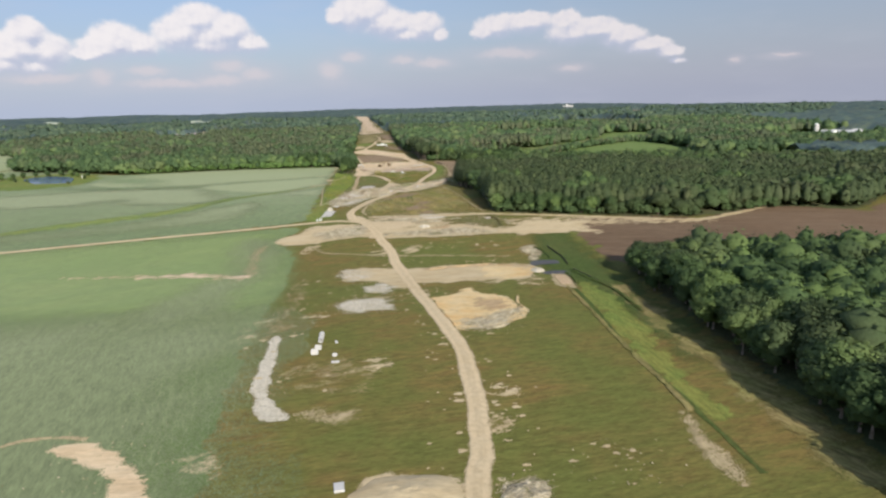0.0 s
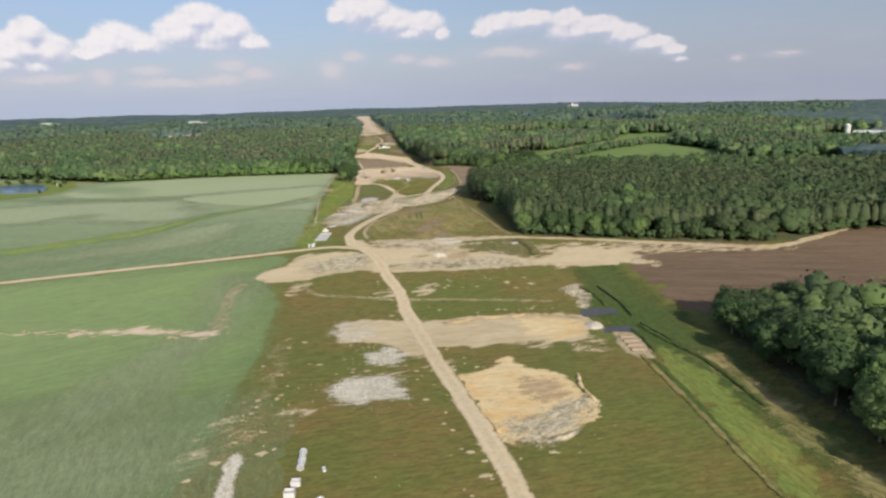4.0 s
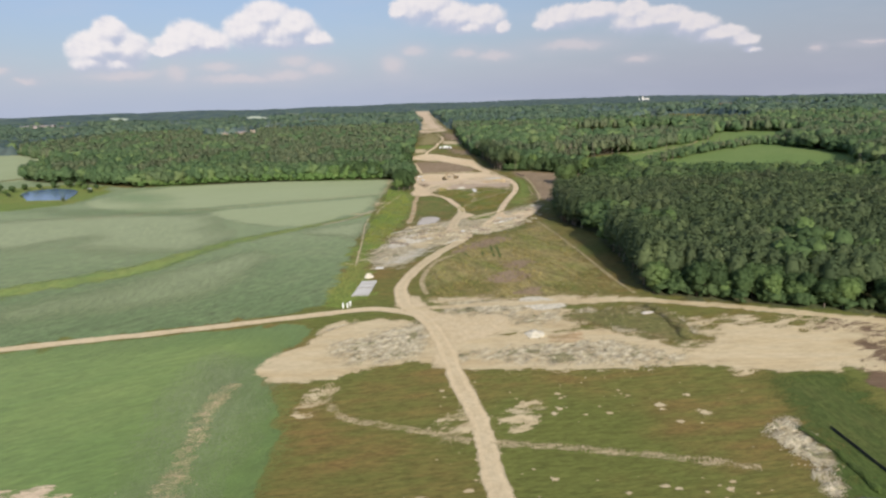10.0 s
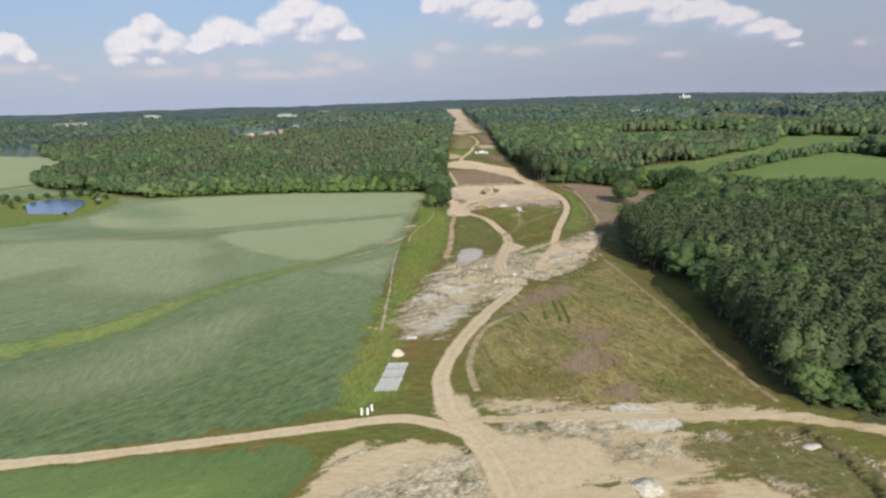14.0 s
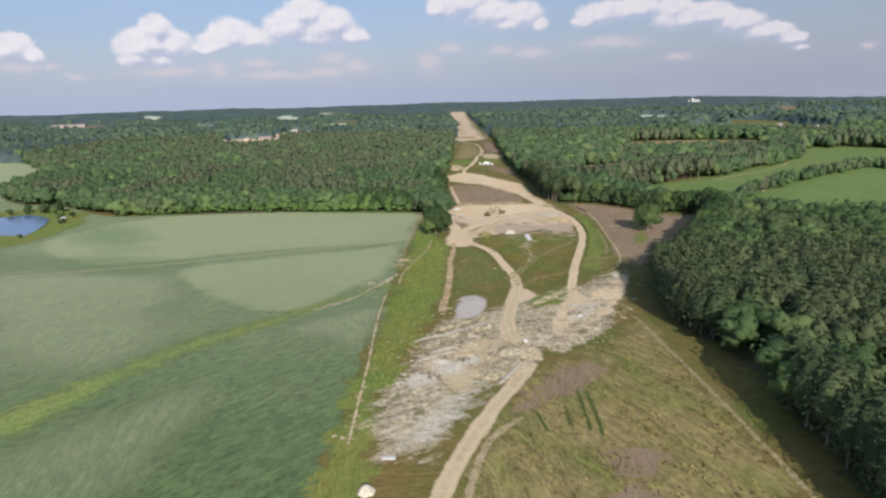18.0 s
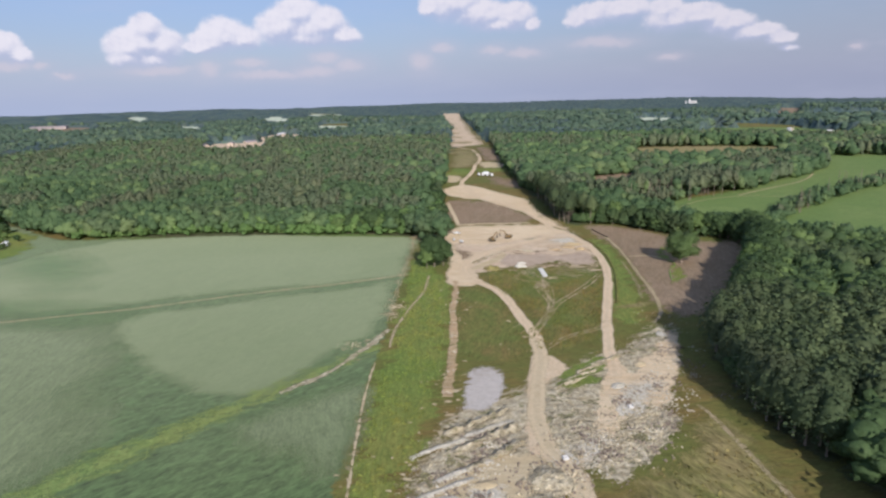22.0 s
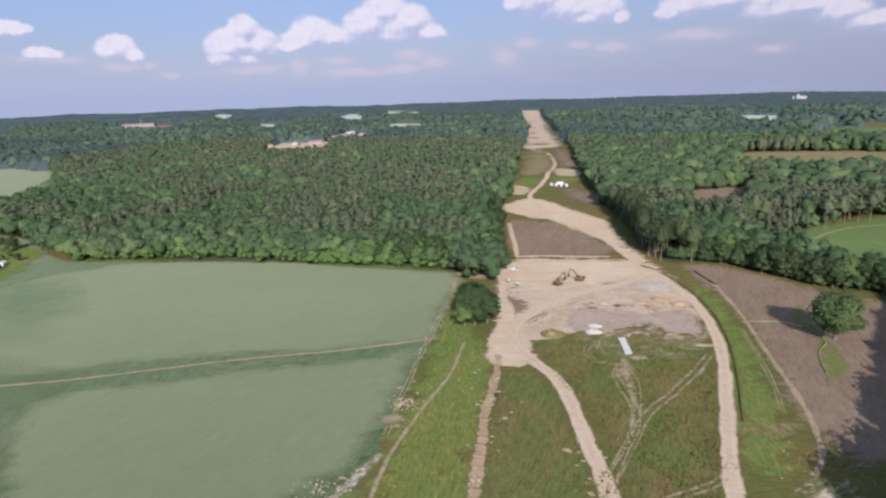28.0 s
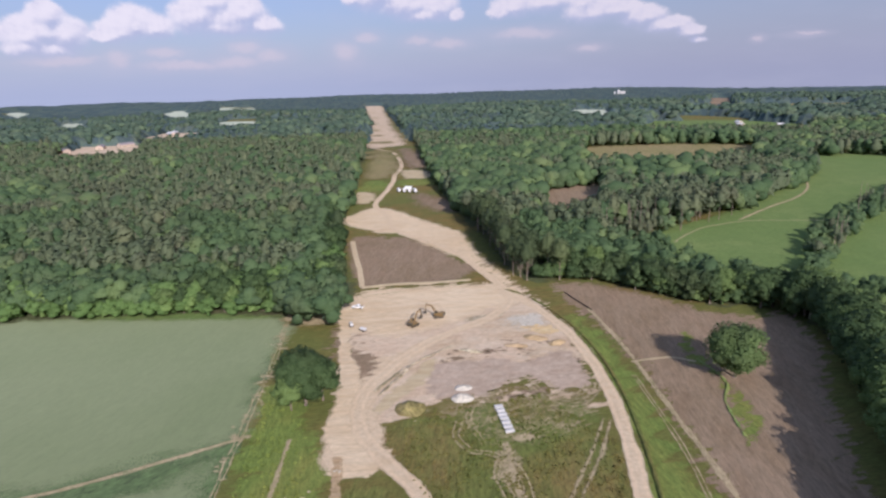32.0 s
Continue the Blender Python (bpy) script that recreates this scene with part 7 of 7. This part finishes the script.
def excavator(x, y, turn, swing, label):
    ob = thing("excavator", x, y, turn, label, "excavator", "excavators on the work pad", 0.3)
    for s in (-1.25, 1.25):
        t = part("track", prism([(-2.2, 0.25), (-1.8, 0), (1.8, 0), (2.2, 0.25), (2.2, 0.65), (1.8, 0.95), (-1.8, 0.95), (-2.2, 0.65)], 0.62, s), M_STEEL, ob)
        for k in range(5):
            part("roller", tube(0.2, 0.66, pose(s - 0.33, -1.5 + k * 0.75, 0.3, 0, 90, 0), 0, 10), M_DARK, t)
    part("carriage", box(2.0, 2.2, 0.5, 0, 0, 0.5), M_STEEL, ob)
    house = new("upper_body")
    house.parent = ob
    house.matrix_basis = pose(0, 0, 1.05, 0, 0, swing)
    part("deck", box(2.7, 4.2, 0.5, 0, -0.5, 0), M_OCHRE, house)
    part("engine_cover", box(2.6, 2.0, 1.0, 0, -1.6, 0.5, 0.12), M_OCHRE, house)
    part("counterweight", prism([(-2.9, 0.1), (-2.6, 0), (-2.2, 0), (-2.2, 1.3), (-2.7, 1.2), (-2.95, 0.8)], 2.6, 0), M_STEEL, house, "dark steel counterweight")
    part("cab", prism([(-0.4, 0.5), (1.5, 0.5), (1.6, 1.3), (1.2, 2.2), (-0.4, 2.2)], 0.95, -0.85, 0.06), M_OCHRE, house)
    part("cab_window", prism([(-0.2, 1.2), (1.45, 1.2), (1.1, 2.08), (-0.2, 2.08)], 0.99, -0.85, 0.02), M_GLASS, house, "dark cab glass")
    part("boom", prism([(0.8, 0.6), (1.3, 0.6), (3.2, 3.6), (5.6, 4.2), (5.6, 4.6), (3.0, 4.2), (0.7, 1.2)], 0.5, 0.1), M_OCHRE, house)
    part("stick", prism([(5.3, 4.9), (5.8, 4.7), (6.5, 1.6), (6.2, 1.5)], 0.38, 0.1), M_OCHRE, house)
    part("bucket", prism([(6.1, 1.7), (6.6, 1.5), (6.7, 0.7), (6.2, 0.1), (5.6, 0.2), (5.7, 0.6), (6.1, 0.8)], 1.2, 0.1), M_STEEL, house, "worn steel bucket")
    part("ram", tube(0.09, 2.6, pose(0.1, 1.5, 0.9, -38, 0, 0), 0, 8), M_STEEL, house)
    return ob


excavator(-76, 748, -40, 12, "dusty dark excavator with its boom raised on the pad")
excavator(-65.5, 757, -80, 150, "dusty dark excavator with its boom lowered on the pad")


def pickup(x, y, turn, label):
    ob = thing("pickup_truck", x, y, turn, label, "pickup truck", lift=0.28)
    part("body", prism([(-2.7, 0.45), (2.6, 0.45), (2.75, 0.7), (2.7, 1.05), (1.2, 1.15), (-2.7, 1.15)], 1.9, 0, 0.07), M_WHITE, ob)
    part("cab", prism([(-0.9, 1.15), (1.3, 1.15), (0.6, 1.8), (-0.7, 1.82)], 1.7, 0, 0.06), M_WHITE, ob)
    part("side_glass", prism([(-0.7, 1.22), (1.05, 1.22), (0.5, 1.72), (-0.6, 1.74)], 1.72, 0, 0.02), M_GLASS, ob, "dark cab glass")
    part("load_bed", box(1.5, 1.6, 0.04, 0, -1.85, 1.15, 0.01), M_DARK, ob, "dark bed liner")
    part("bumper", box(1.9, 0.2, 0.25, 0, 2.75, 0.4, 0.03), M_STEEL, ob)
    for sx in (-0.85, 0.85):
        part("headlight", box(0.35, 0.06, 0.2, sx * 0.85, 2.74, 0.72, 0.01), M_GLASS, ob)
        for sy in (-1.7, 1.75):
            wheel(ob, sx, sy, 0.4, 0.4, 0.28)
    return ob


pickup(-103.5, 770, 78, "white pickup truck parked on bare sand")


def site_tank(x, y, turn):
    ob = thing("fuel_trailer", x, y, turn, "small pale tank trailer parked on the pad", "trailer", lift=0.10)
    part("tank", tube(0.7, 2.6, pose(0, -1.3, 1.25, -90, 0, 0), 0, 18), M_CONCRETE, ob)
    part("chassis", box(1.2, 3.4, 0.15, 0, 0.1, 0.5), M_STEEL, ob)
    part("drawbar", box(0.1, 1.4, 0.1, 0, 2.3, 0.5, 0.01), M_STEEL, ob)
    for s in (-0.75, 0.75):
        wheel(ob, s, -0.3, 0.38, 0.38, 0.22)


site_tank(-97, 743.5, 60)
site_tank(-103, 749, 20)


def box_trailer(x, y, turn, group):
    ob = thing("box_trailer", x, y, turn, "white box trailer parked on grass", "trailer", group, 0.12)
    part("body", box(2.4, 6.6, 2.4, 0, 0, 0.9, 0.08), M_WHITE, ob)
    part("door", box(2.0, 0.06, 2.0, 0, -3.32, 1.05, 0.02), M_ROOF, ob)
    part("chassis", box(1.6, 7.0, 0.25, 0, 0.2, 0.65), M_STEEL, ob)
    for sx in (-1.0, 1.0):
        for sy in (-2.6, -1.5):
            wheel(ob, sx, sy, 0.48, 0.48, 0.3)
    return ob


for k, (px, py, r) in enumerate(((-109, 1049, 15), (-104, 1047, 10), (-99, 1046, 8), (-94, 1044, 20), (-101, 1058, 80))):
    box_trailer(px, py, r, "white trailers on the cleared strip")


# ---- farm and far buildings ----
def house(name, x, y, w, l, h, turn, wall, roof, label, category, windows=4, pitch=0.45, group=""):
    ob = thing(name, x, y, turn, label, category, group, 0.1)
    part("wall", box(w, l, h, 0, 0, 0, 0.05), wall, ob)
    rise = w * 0.5 * pitch
    bm = bmesh.new()
    o = 0.5
    pts = [(-w / 2 - o, -0.2), (0, rise), (w / 2 + o, -0.2), (w / 2 + o, 0.05), (0, rise + 0.3), (-w / 2 - o, 0.05)]
    a = [bm.verts.new((px, -l / 2 - o, h + pz)) for px, pz in pts]
    b = [bm.verts.new((px, l / 2 + o, h + pz)) for px, pz in pts]
    bm.faces.new(a)
    bm.faces.new(b[::-1])
    for i in range(6):
        bm.faces.new((a[i], b[i], b[(i + 1) % 6], a[(i + 1) % 6]))
    bmesh.ops.recalc_face_normals(bm, faces=bm.faces[:])
    part("roof", bm, roof, ob)
    for s in (-1, 1):
        gable = prism([(-w / 2, h), (w / 2, h), (0, h + rise)], 0.2, 0, 0)
        bmesh.ops.transform(gable, matrix=pose(0, s * (l / 2 - 0.12), 0, 0, 0, 90), verts=gable.verts)
        part("gable", gable, wall, ob)
    part("door", box(1.2, 0.12, 2.1, 0, -l / 2, 0, 0.02), M_DARK, ob, "dark door")
    for k in range(windows):
        yy = (k // 2 + 0.5) / max(1, windows // 2) * l - l / 2
        part("window", box(0.14, min(1.6, l * 0.1), 1.3, (w / 2) * (1 if k % 2 else -1), yy, 1.0, 0.02), M_GLASS, ob, "dark window glass")
    return ob


house("barn", 688, 995, 11, 70, 4, 24, M_WHITE, M_ROOF, "long low white farm barn with a pale roof", "barn", 10)
house("barn", 664, 1020, 9, 22, 4, 24, M_WHITE, M_ROOF, "white farm shed with a pale roof", "barn", 4)
house("farmhouse", 705, 1010, 9, 12, 5, 30, M_WHITE, M_ROOF, "white farmhouse beside the barns", "house", 6)


def silo(x, y, r, h, group, label):
    ob = thing("silo", x, y, 0, label, "silo", group, 0)
    part("shell", tube(r, h, Matrix.Identity(4), 0, 24), M_CONCRETE, ob)
    part("dome", tube(r, r * 0.55, pose(0, 0, h), 0, 24, r * 0.2), M_WHITE, ob, "white silo roof")
    for k in range(4):
        part("hoop", tube(r * 1.02, 0.25, pose(0, 0, h * (k + 1) / 5), 0, 24), M_STEEL, ob)


silo(654, 1040, 3.0, 15, "farm silos", "tall pale concrete farm silo")
silo(660, 1046, 3.0, 13, "farm silos", "tall pale concrete farm silo")
w = thing("warehouse", -1930, 2500, 33, "large low pinkish warehouse in far woods", "warehouse", lift=0)
part("wall", box(120, 70, 12, bevel=0.3), M_PINKROOF, w)
part("roof", box(122, 72, 1.2, 0, 0, 12, 0.2), M_PINKROOF, w)
for k in range(8):
    part("dock_door", box(5, 0.4, 5, -52 + k * 15, -35.1, 1.2, 0.05), M_BRICK, w)
e = thing("grain_elevator", 740, 3450, 12, "white grain elevator towers on the horizon", "grain elevator", lift=0)
part("tower", box(10, 10, 32, -12, 0, 0, 0.3), M_CONCRETE, e)
part("headhouse", box(6, 6, 4, -12, 0, 32, 0.3), M_CONCRETE, e)
for k in range(3):
    part("bin", tube(4.6, 27, pose(1 + k * 9.8, 0, 0), 0, 24), M_CONCRETE, e)
part("water_tank", tube(4, 27, pose(-26, 8, 0), 0, 20, 3.4), M_CONCRETE, e)
for px, py, r in ((-668, 1530, 20), (-640, 1560, -30), (-702, 1480, 60)):
    house("site_building", px, py, 12, 26, 5, r, M_BRICK, M_PINKROOF, "low tan building in a bare yard", "building", 4, group="buildings in the far yard")
for px, py, r in ((-690, 1850, 10), (-675, 1810, 40)):
    house("site_building", px, py, 14, 34, 6, r, M_BRICK, M_ROOF, "low tan building with a pale roof in a bare yard", "building", 4, group="buildings in the far yard")
for px, py, r in ((450, 1590, 25), (505, 1560, 80), (470, 1640, 10)):
    house("farmhouse", px, py, 8, 12, 3.6, r, M_BRICK, M_ROOF, "tan farmhouse with a pale roof at a far field", "house", 4, group="far farmhouses")
house("pond_shed", -439, 728, 3.2, 5, 2.3, 30, M_WHITE, M_ROOF, "small white shed beside the pond", "shed", 2)
p = thing("deer_stand", 196, 905, 0, "pale timber stand at the meadow's edge", "stand")
part("cabin", box(1.6, 1.6, 1.8, 0, 0, 3.0), M_WHITE, p)
for sx in (-0.7, 0.7):
    for sy in (-0.7, 0.7):
        part("leg", box(0.12, 0.12, 3.0, sx, sy, 0, 0.01), M_WOOD, p)

# ---- single trees ----
BUSHY = [tree_template("broad_tree", "single broad round green tree in open ground", "tree", crown_hardwood(_rng, 3600, 0.017, 0.01, 30, 1, 0.34), M_LEAF, trunk_mesh("trunk", _rng, 0.020, 0.85, 12, 0.30, 0.12)) for _ in range(2)]


def low_crown(ob, label):
    ob["label"] = label
    return ob


low_crown(plant(BUSHY, 37.5, 697, 19.5, 20, 1.42), "single broad round dark green tree in a stubble field")
low_crown(plant(BUSHY, -107, 684, 21.5, 120, 1.10), "broad leafy tree clump at the corner of the crop")
low_crown(plant(HARDWOODS, -102, 687, 17.5, 60, 1.05), "leafy tree beside the corner of the crop")
low_crown(plant(HARDWOODS, -111, 681, 13.5, 200, 1.15), "lower leafy tree beside the corner of the crop")
for k, (px, py, h) in enumerate(((-500, 756, 7), (-485, 758, 9), (-470, 755, 8), (-458, 748, 6), (-522, 742, 8), (-430, 715, 5), (-416, 660, 4), (-440, 740, 6), (-535, 720, 9), (-474, 764, 11), (-512, 750, 7), (-526, 730, 8), (-518, 712, 6), (-500, 695, 5), (-545, 735, 9), (-452, 738, 5), (-434, 722, 4), (-490, 768, 9), (-508, 766, 8), (-482, 690, 4))):
    plant(HARDWOODS, px, py, h, k * 47, 1.25, "shrubs round the pond")


# ---- rocks, clods and tufts ----
def rocks(name, spots, seed, material, label):
    """Broken stones strewn about the places given: x, y, spread, how many, size."""
    rng = np.random.default_rng(seed)
    base = np.array([(1, 0, 0), (-1, 0, 0), (0, 1, 0), (0, -1, 0), (0, 0, 1), (0, 0, -0.4)], float)
    tri = np.array([(0, 2, 4), (2, 1, 4), (1, 3, 4), (3, 0, 4), (2, 0, 5), (1, 2, 5), (3, 1, 5), (0, 3, 5)])
    vs, fs, n = [], [], 0
    for x, y, spread, count, size in spots:
        for _ in range(count):
            px, py = rng.normal(x, spread), rng.normal(y, spread)
            s = 0.55 * size * rng.uniform(0.35, 1.2)
            v = base * rng.uniform(0.6, 1.2, (6, 3)) * s
            a = rng.uniform(0, math.tau)
            v[:, :2] = v[:, :2] @ np.array([[math.cos(a), -math.sin(a)], [math.sin(a), math.cos(a)]])
            v += (px, py, float(land(px, py)) + 0.10)
            vs.append(v)
            fs.append(tri + n)
            n += 6
    v = np.concatenate(vs)
    tagged(new(name, mesh_from(name, v, np.concatenate(fs), material, core=np.full(len(v), 2.0))), label, "rocks", kind="stuff")


rocks("loose_rocks", [(-46.5, 478, 2.6, 420, 1.2), (-22, 504, 5, 420, 0.8), (-29, 492, 4, 260, 0.8), (-16, 514, 3, 160, 0.8), (-50, 462, 4, 160, 0.9), (-10, 340, 1.6, 90, 0.8), (-52, 462, 3.5, 160, 1.1), (-47, 470, 3.5, 160, 1.1), (-44, 478, 3, 120, 1.0), (-36, 500, 7, 200, 0.9), (-20, 520, 7, 160, 0.8), (-72, 480, 6, 120, 0.8), (-36, 240, 4, 60, 0.5), (-30, 228, 5, 60, 0.45), (-30, 206, 6, 50, 0.4), (-48, 140, 3, 40, 0.35), (14, 97, 4, 60, 0.5), (35, 103, 6, 40, 0.5), (-66, 470, 9, 160, 0.6), (-46, 462, 5, 120, 0.55), (-24, 530, 8, 150, 0.55),
                      (-10, 560, 8, 90, 0.55), (-34, 500, 5, 60, 0.5), (-60, 335, 8, 80, 0.5), (0, 328, 14, 140, 0.45), (20, 352, 10, 70, 0.5), (43, 280, 3, 60, 0.5), (41, 250, 3, 60, 0.5), (-20, 735, 8, 70, 0.5), (-114, 610, 2.5, 90, 0.9), (-120, 560, 3, 60, 0.8), (-130, 735, 3, 40, 0.6),
                      (16, 186, 6, 60, 0.4), (-22, 200, 9, 30, 0.4), (-14, 160, 12, 20, 0.35), (-56, 205, 6, 40, 0.4), (-26, 290, 6, 40, 0.4), (-90, 252, 9, 70, 0.45), (-72, 108, 9, 60, 0.45), (-80, 535, 3, 30, 0.5), (-6, 372, 10, 40, 0.45), (8, 600, 8, 60, 0.6)], 51, M_RUBBLE, "loose pale broken stones strewn on soil")
_r = np.random.default_rng(91)
RUBBLE_LINE = [(-80, 452), (-70, 470), (-60, 486), (-46, 470), (-36, 490), (-22, 508), (-8, 530), (4, 570)]
_t = _r.uniform(0, len(RUBBLE_LINE) - 1, 90)
rocks("pale_rocks", [(float(np.interp(k, range(8), [p[0] for p in RUBBLE_LINE])) + _r.normal(0, 4), float(np.interp(k, range(8), [p[1] for p in RUBBLE_LINE])) + _r.normal(0, 6), _r.uniform(0.8, 2.5), int(_r.integers(8, 30)), _r.uniform(0.35, 0.85)) for k in _t],
      92, M_STONE, "pale broken rock strewn in bands over rubbly soil")
rocks("soil_clods", [(float(np.interp(k, range(8), [p[0] for p in RUBBLE_LINE])) + _r.normal(0, 6), float(np.interp(k, range(8), [p[1] for p in RUBBLE_LINE])) + _r.normal(0, 7), _r.uniform(0.8, 2.2), int(_r.integers(8, 24)), _r.uniform(0.6, 1.3)) for k in _t],
      93, M_BARK, "dark clods and roots strewn over rubbly soil")
rocks("trench_stones", [(x, y, 0.9, 16, 0.55) for x, y in ((-90, 648), (-88, 634), (-87, 618), (-86, 604), (-84, 590), (-82, 574), (-80, 558), (-79, 540), (-78, 524))], 94, M_STONE, "pale stones along a backfilled trench")


def tufts(name, outline, count, height, material, label, seed):
    """Tufts of tall grass: three leaning blades each."""
    rng = np.random.default_rng(seed)
    (x0, y0), (x1, y1) = np.min(outline, 0), np.max(outline, 0)
    x, y = rng.uniform(x0, x1, count), rng.uniform(y0, y1, count)
    m = inside(x, y, outline) & (np.sin(x * 0.31 + 2 * np.sin(y * 0.17)) + rng.normal(0, 0.6, count) > -0.3)
    x, y = x[m], y[m]
    z = land(x, y) + 0.1
    vs, n = [], len(x)
    for k in range(3):
        a = rng.uniform(0, math.tau, n)
        w = rng.uniform(0.25, 0.6, n)
        h = height * rng.uniform(0.4, 1.2, n)
        dx, dy = np.cos(a) * w, np.sin(a) * w
        lean = rng.normal(0, 0.25, (2, n)) * h
        vs.append(np.stack([np.stack([x - dx, y - dy, z], 1), np.stack([x + dx, y + dy, z], 1), np.stack([x + lean[0], y + lean[1], z + h], 1)], 1))
    v = np.concatenate(vs).reshape(-1, 3)
    tagged(new(name, mesh_from(name, v, np.arange(len(v)).reshape(-1, 3), material, core=np.full(len(v), 2.0))), label, "grass", kind="stuff")


tufts("tall_grass_tufts", [(-53, 411), (-36, 466), (-17, 486), (1, 512), (14, 450), (22, 385), (-23, 372), (-45, 372)], 3500, 0.5, M_BRUSH, "tall dry yellow grass tufts", 61)
tufts("grass_tufts", [(-55, 560), (-48, 600), (-72, 650), (-74, 678), (-30, 688), (-12, 660), (-24, 570)], 7000, 0.5, M_INFIELD, "rough green grass tufts between the tracks", 63)
tufts("grass_tufts", [(-84, 420), (-100, 500), (-112, 620), (-122, 690), (-104, 672), (-88, 600), (-80, 480)], 6000, 0.5, M_GREEN, "rough green grass tufts along the crop", 64)


def bare_spots(name, lines, count, size, material, label, seed, drift=4.0):
    """Small ragged bare places strewn along the lines given."""
    rng = np.random.default_rng(seed)
    vs, fs, core, n = [], [], [], 0
    a = np.arange(9) * math.tau / 9
    for line in lines:
        line = np.array(line, float)
        run = np.concatenate([[0], np.cumsum(np.hypot(*np.diff(line, axis=0).T))])
        for _ in range(int(count * run[-1] / 100)):
            d = rng.uniform(0, run[-1])
            x, y = np.interp(d, run, line[:, 0]) + rng.normal(0, drift), np.interp(d, run, line[:, 1]) + rng.normal(0, drift)
            s = size * rng.lognormal(0, 0.5)
            q = s * rng.uniform(0.6, 1.3, 9)
            px, py = np.concatenate([[x], x + np.cos(a) * q * 1.5]), np.concatenate([[y], y + np.sin(a) * q])
            vs.append(np.stack([px, py, land(px, py) + 0.085], 1))
            fs.append(np.array([(n, n + 1 + i, n + 1 + (i + 1) % 9) for i in range(9)]))
            core.append([1.25] + [0.0] * 9)
            n += 10
    ob = new(name, mesh_from(name, np.concatenate(vs), np.concatenate(fs), material, True, core=np.concatenate(core)))
    tagged(ob, label, "earth", kind="stuff")


NEAR_ROAD = [(5, 95), (7, 129), (2, 177), (-7, 210), (-14, 237), (-26, 290), (-33, 312)]
bare_spots("bare_sand_spots", [[(x - 5, y) for x, y in NEAR_ROAD], [(x + 6, y) for x, y in NEAR_ROAD]], 34, 0.62, M_SAND, "small bare sandy spots in the grass along the road", 71, 3.5)
bare_spots("bare_sand_spots", [[(-60, 245), (-56, 200), (-54, 160)], [(-40, 150), (-24, 146)], [(-44, 210), (-24, 226)], [(-10, 264), (36, 266)], [(-20, 300), (40, 300)], [(22, 104), (54, 100)], [(10, 118), (16, 142)]], 45, 0.62, M_SAND, "small bare sandy spots in rough grass", 72, 5.0)
bare_spots("bare_sand_spots", [[(-82, 412), (-76, 450), (-76, 500), (-76, 545)], [(-90, 640), (-84, 590)], [(-60, 560), (-50, 600)]], 60, 0.62, M_SAND, "small bare sandy spots beside the tracks", 73, 5.0)
bare_spots("crop_edge_spots", [[(-113, 590), (-118, 625), (-124, 680), (-128, 722), (-133, 755)], [(-130, 524), (-120, 543), (-112, 575)], [(-86, 415), (-94, 462), (-104, 515)]], 55, 0.8, M_FAINT, "small bare stony spots along the crop's edge", 74, 1.6)
bare_spots("pad_soil_spots", [[(-66, 701), (-47, 719), (-28, 720), (-12, 700)], [(-60, 690), (-40, 694), (-20, 690)], [(-40, 745), (-20, 750)], [(-95, 770), (-50, 795)]], 150, 1.3, M_PINK, "pinkish lumps and scrapes on the work pad", 75, 5.0)
bare_spots("pad_dark_spots", [[(-66, 705), (-47, 722), (-28, 726), (-12, 712)], [(-60, 688), (-40, 690), (-20, 688)], [(-104, 740), (-96, 700)], [(-95, 780), (-50, 800)]], 90, 1.0, M_MAUVE, "dark soil clods and scrapes on the work pad", 76, 5.0)
bare_spots("scar_spots", [[(-177, 261), (-157, 261), (-134, 259), (-118, 260), (-100, 254)]], 90, 0.9, M_SAND, "broken pale bare spots along a wash in the crop", 77, 1.5)
